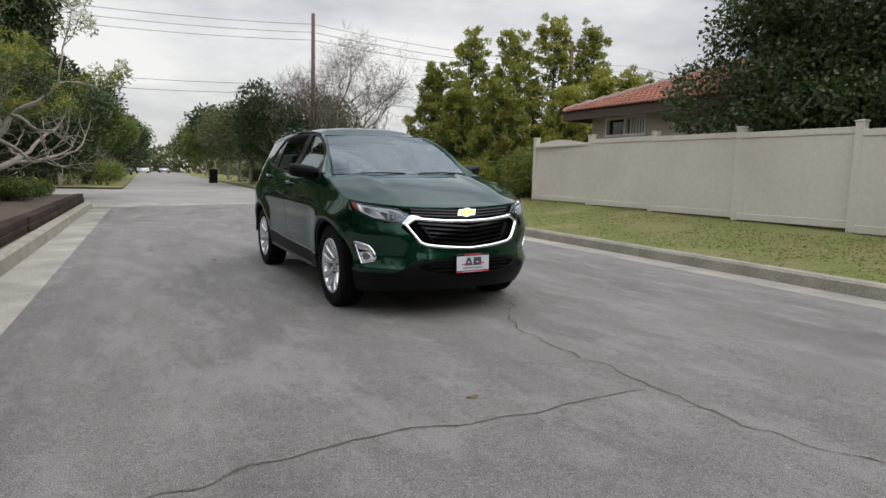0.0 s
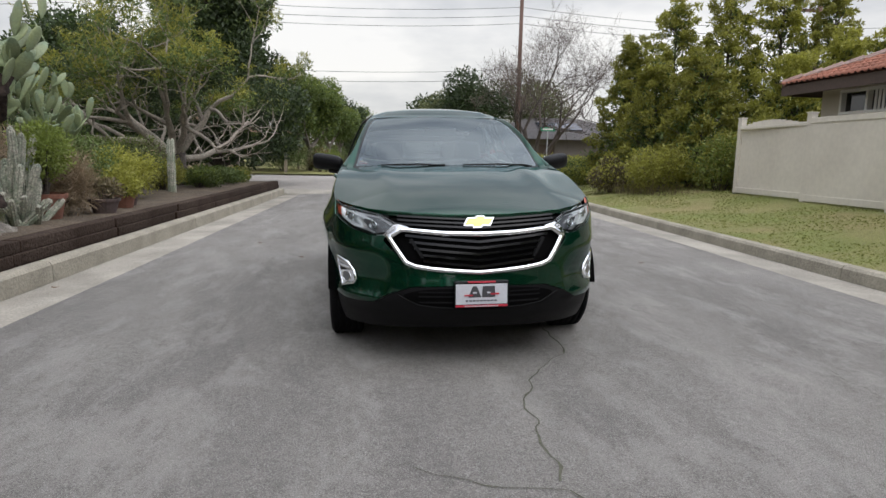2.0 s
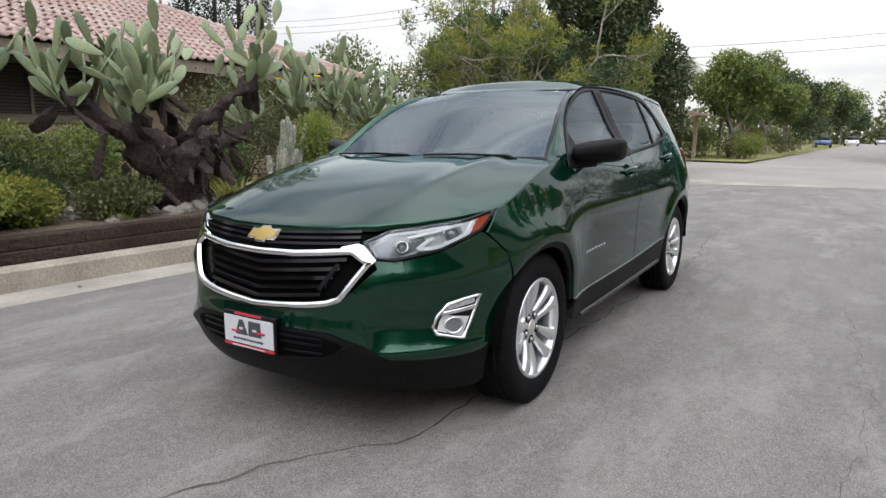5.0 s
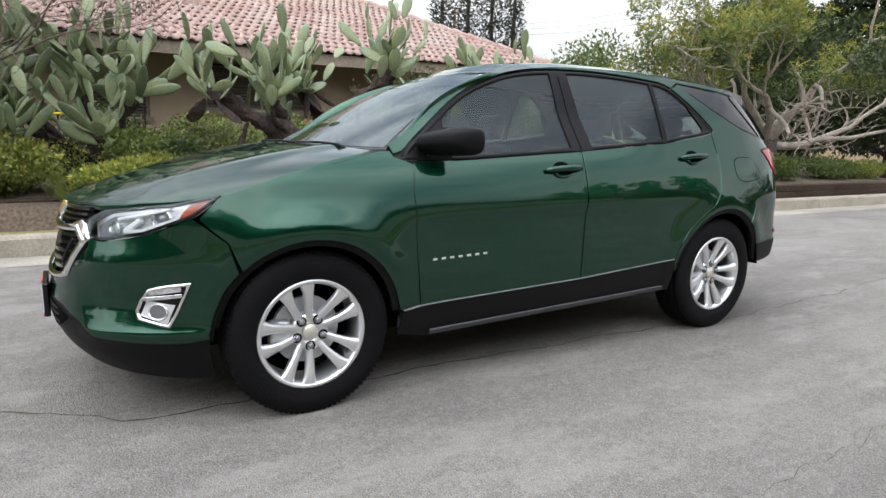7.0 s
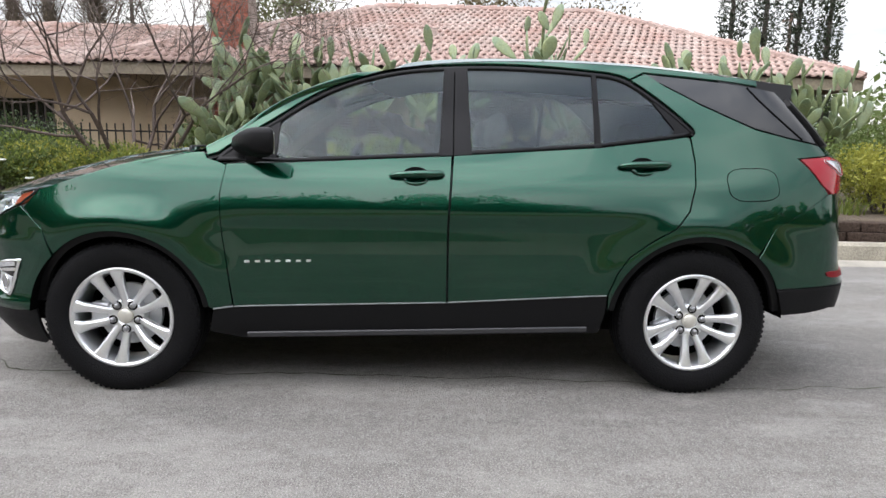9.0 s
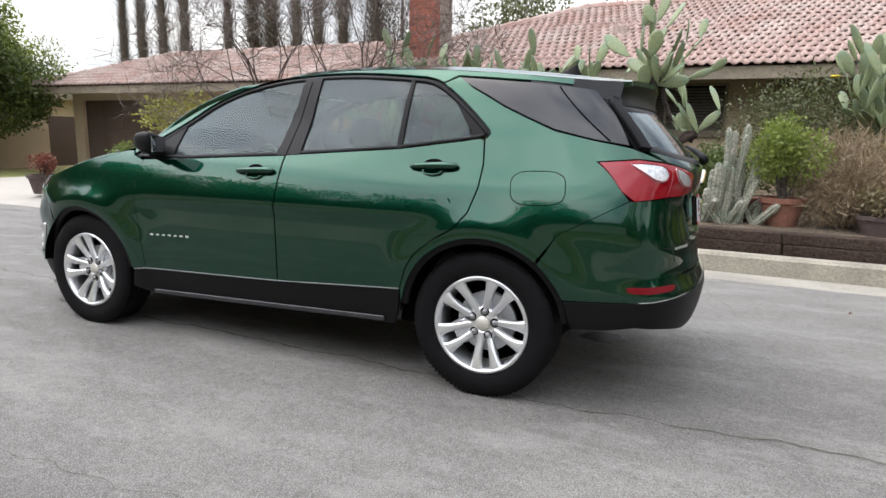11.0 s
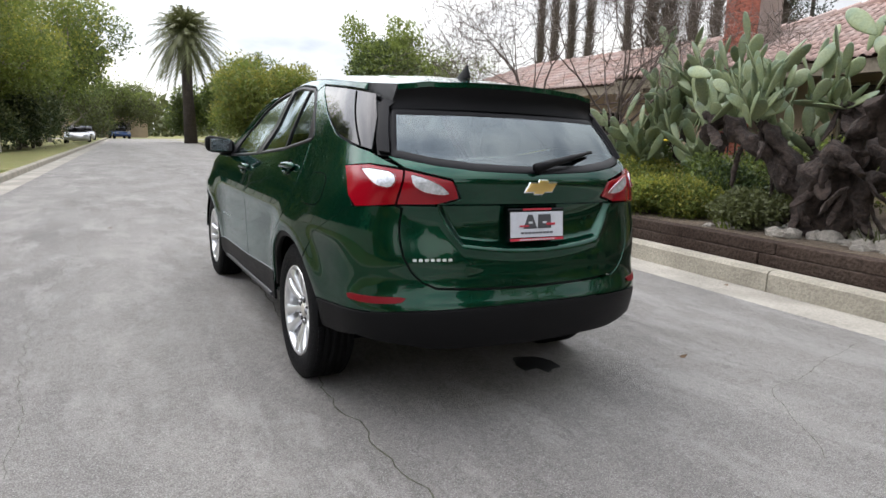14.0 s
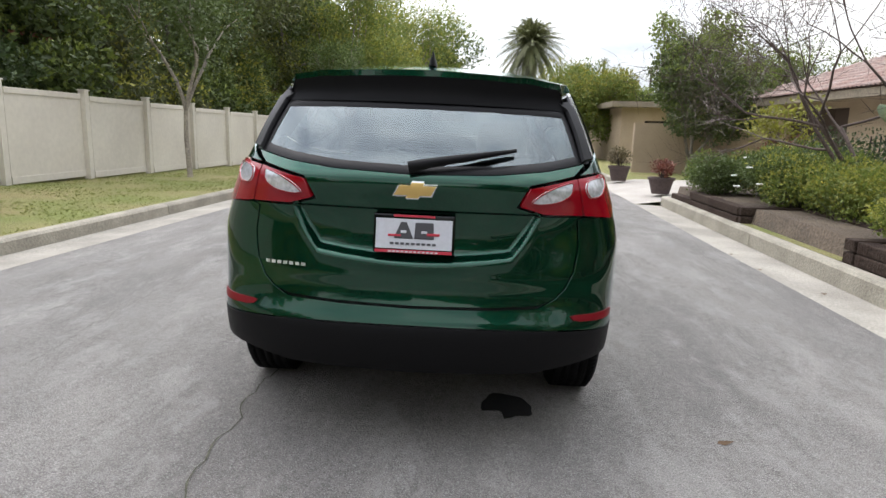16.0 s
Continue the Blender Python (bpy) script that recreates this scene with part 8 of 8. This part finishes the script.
def palm(at, h, crown, seed, label, fronds=46):
    rng = np.random.default_rng(seed)
    o = tagged(new("palm_tree"), label, "palm")
    o.matrix_basis = pose(*at)
    bm = bmesh.new()
    add_tube(bm, [(0, 0, 0), (.05, 0, h * .5), (0, 0, h)], [.45 * crown / 3, .34 * crown / 3, .38 * crown / 3], 12)
    part("trunk", bm, BARK_DARK, o, smooth=True)
    for i in range(fronds):
        a, el = 6.28 * i * .618, radians(-50 + 135 * (i / fronds))
        v, f, size = [], [], crown * (.86 + .28 * rng.random())
        spine = []
        for j in range(17):
            t = j / 16
            spine.append((size * t * math.cos(el) * (1 - .1 * t), size * t * math.sin(el) - .46 * size * t * t))
        for j in range(1, 17):
            (x0, z0), (x1, z1), t = spine[j - 1], spine[j], j / 16
            k, w = len(v), .012 * crown
            v += [(x0, -w, z0), (x0, w, z0), (x1, w * .8, z1), (x1, -w * .8, z1)]
            f.append((k, k + 1, k + 2, k + 3))
            reach = .155 * crown * (math.sin(math.pi * min(1, .12 + t * .80))) + .02
            for side in (-1, 1):
                k, droop = len(v), reach * (.35 + .4 * rng.random())
                dx, dz = (x1 - x0) * .8, (z1 - z0) * .8
                v += [(x0, 0, z0), (x0 + dx, 0, z0 + dz), (x0 + dx * 2.6 + reach * .5, side * reach * .8, z0 + dz * 2.2 - droop)]
                f.append((k, k + 1, k + 2))
        me = bpy.data.meshes.new("frond")
        me.from_pydata(v, [], f)
        me.materials.append(L_PALM)
        q = new("frond", me)
        q.parent = o
        q.matrix_basis = pose(0, 0, h, 0, 0, math.degrees(a))


palm((-5.5, -57, 0), 9.6, 3.9, 1, "tall date palm with a full round crown", 140)
palm((-17.2, -82, 0), 10.6, 1.3, 2, "distant slim fan palm", 24)
palm((-25, -88, 0), 10.2, 1.3, 3, "distant slim fan palm", 24)
palm((-8.9, 46, 0), 6.0, 1.9, 4, "date palm beyond the crossing", 50)

# garden wall, gate and house past the driveway
gw = tagged(new("garden_wall"), "tan stucco garden wall with a dark gate", "wall")
part("wall", box_bm(-10.5, -5.9, -18.3, -18.1, 0, 1.75), STUCCO, gw)
part("gate", box_bm(-11.6, -10.5, -18.25, -18.2, .05, 1.7), BROWN_DOOR, gw)
sh = tagged(new("south_house"), "tan house with a flat dark eave past the driveway", "house")
for x0, x1, z0, z1 in ((-18, -9.5, 0, 2.6), (-9.5, -8.3, 0, 1.0), (-9.5, -8.3, 2.0, 2.6), (-8.3, -7.2, 0, 2.6)):
    part("wall", box_bm(x0, x1, -26.2, -26, z0, z1), STUCCO, sh)
part("wall", box_bm(-7.4, -7.2, -34, -26.2, 0, 2.6), STUCCO, sh)
part("window", box_bm(-9.5, -8.3, -26.14, -26.12, 1.0, 2.0), WINDOW_DARK, sh)
part("roof", box_bm(-18.5, -6.6, -34.5, -25.3, 2.6, 2.85), FASCIA, sh)
eh = tagged(new("end_house"), "two-storey tan house closing the street's end", "house")
for x0, x1, z0, z1 in ((-4, -2, 0, 4.4), (-2, 0, 0, 1.0), (-2, 0, 2.0, 3.0), (-2, 0, 3.9, 4.4), (0, 6, 0, 4.4)):
    part("wall", box_bm(x0, x1, -90.2, -90, z0, z1), STUCCO, eh)
for z0, z1 in ((1.0, 2.0), (3.0, 3.9)):
    part("window", box_bm(-2, 0, -90.14, -90.12, z0, z1), WINDOW_DARK, eh)
roof_plane(eh, "roof", [(-5, -89.2, 4.4), (7, -89.2, 4.4), (4, -93, 5.8), (-2, -93, 5.8)], TILE)


def far_car(at, yaw, paint, label):
    """A parked car seen from far off."""
    o = tagged(new("parked_car"), label, "car", "parked cars")
    o.matrix_basis = pose(*at, 0, 0, yaw)
    def section(pts, w, ins):
        bm = bmesh.new()
        sides = [[bm.verts.new((s * (w - ins * (z > .75)), y, z)) for y, z in pts] for s in (-1, 1)]
        bm.faces.new(sides[0])
        bm.faces.new(sides[1][::-1])
        for i in range(len(pts)):
            bm.faces.new((sides[0][i], sides[1][i], sides[1][(i + 1) % len(pts)], sides[0][(i + 1) % len(pts)]))
        bmesh.ops.recalc_face_normals(bm, faces=bm.faces[:])
        bmesh.ops.bevel(bm, geom=bm.edges[:], offset=.05, segments=2, affect="EDGES")
        return bm
    part("body", section([(-2.2, .3), (2.2, .3), (2.2, .85), (1.9, .95), (-1.0, .95), (-2.1, .75)], .88, .02), paint, o, smooth=True)
    part("cabin", section([(-.9, .93), (1.9, .93), (1.4, 1.45), (-.2, 1.45)], .80, .12), GLOSS_BLACK, o, smooth=True)
    for y in (-1.35, 1.35):
        for x in (-.82, .82):
            bm = bmesh.new()
            add_lathe(bm, [(-.1, .001), (-.1, .2), (-.11, .32), (.11, .32), (.1, .2), (.1, .001)], 20)
            w = part("wheel", bm, TYRE, o, smooth=True)
            w.matrix_basis = pose(x, y, .32)
    for x in (-.6, .6):
        part("lamp", box_bm(x - .15, x + .15, -2.24, -2.15, .62, .74, .02), WHITE_LENS, o)


BLUE = material("blue_paint", (.04, .09, .25), .3, .4, coat=1)
SILVER = material("silver_paint", (.5, .5, .52), .3, .6, coat=1)
WHITE_CAR = material("white_paint", (.75, .75, .75), .3, coat=1)
far_car((-.9, 92, .10), 0, BLUE, "blue car parked along the far street")
far_car((2.2, 112, .14), 0, WHITE_CAR, "white car parked along the far street")
far_car((6.6, 128, .17), 0, SILVER, "silver car parked along the far street")
far_car((3.3, -55, -.05), 180, SILVER, "silver car parked by the kerb")
far_car((3.0, -64, -.05), 180, WHITE_CAR, "white car parked by the kerb")
far_car((-.4, -84, -.05), 190, BLUE, "blue car standing at the street's end")
wb = part("wheelie_bin", box_bm(4.3, 4.9, 46, 46.6, .05, 1.15, .05), BLACK_TRIM)
tagged(wb, "dark wheeled refuse bin at the kerb", "bin")

# far woods all round
rng = np.random.default_rng(90)
bl = []
for i in range(300):
    a = 2 * math.pi * i / 300 + rng.normal() * .01
    d = 125 + 40 * rng.random()
    x, y = d * math.cos(a), d * math.sin(a)
    h = 4 + 5 * rng.random()
    bl.append((x, y, h * .35, 5, 5, h * .6))
leaves("far_woods", bl, 100000, 1.0, L_OLIVE, None, 91, .7, hollow=.2, label="distant tree line round the suburb", kind="stuff")
bl = []
for i in range(60):
    x, y = -30 - 30 * rng.random(), -60 + 90 * rng.random()
    bl.append((x, y, 2.2 + rng.random() * 1.6, 3, 3, 2.2))
    bl.append((28 + 30 * rng.random(), -60 + 90 * rng.random(), 2.5 + rng.random() * 2, 3, 3, 2.6))
leaves("near_woods", bl, 30000, .45, L_MID, None, 92, .6, hollow=.6, label="tree crowns in the gardens behind the houses", kind="stuff")
# ---- the roofs' single tiles ----


def lay(parent, places, singles):
    for m in places[:singles]:
        o = new("roof_tile", TILE_DATA)
        o.parent = parent
        o.matrix_basis = m
    join_tiles(parent, places[singles:], "tile_field")


lay(roof_h, MAIN_TILES, 300)
join_tiles(house, WING_TILES, "tile_field")
join_tiles(nb, EAST_TILES, "tile_field", TILE_RED)
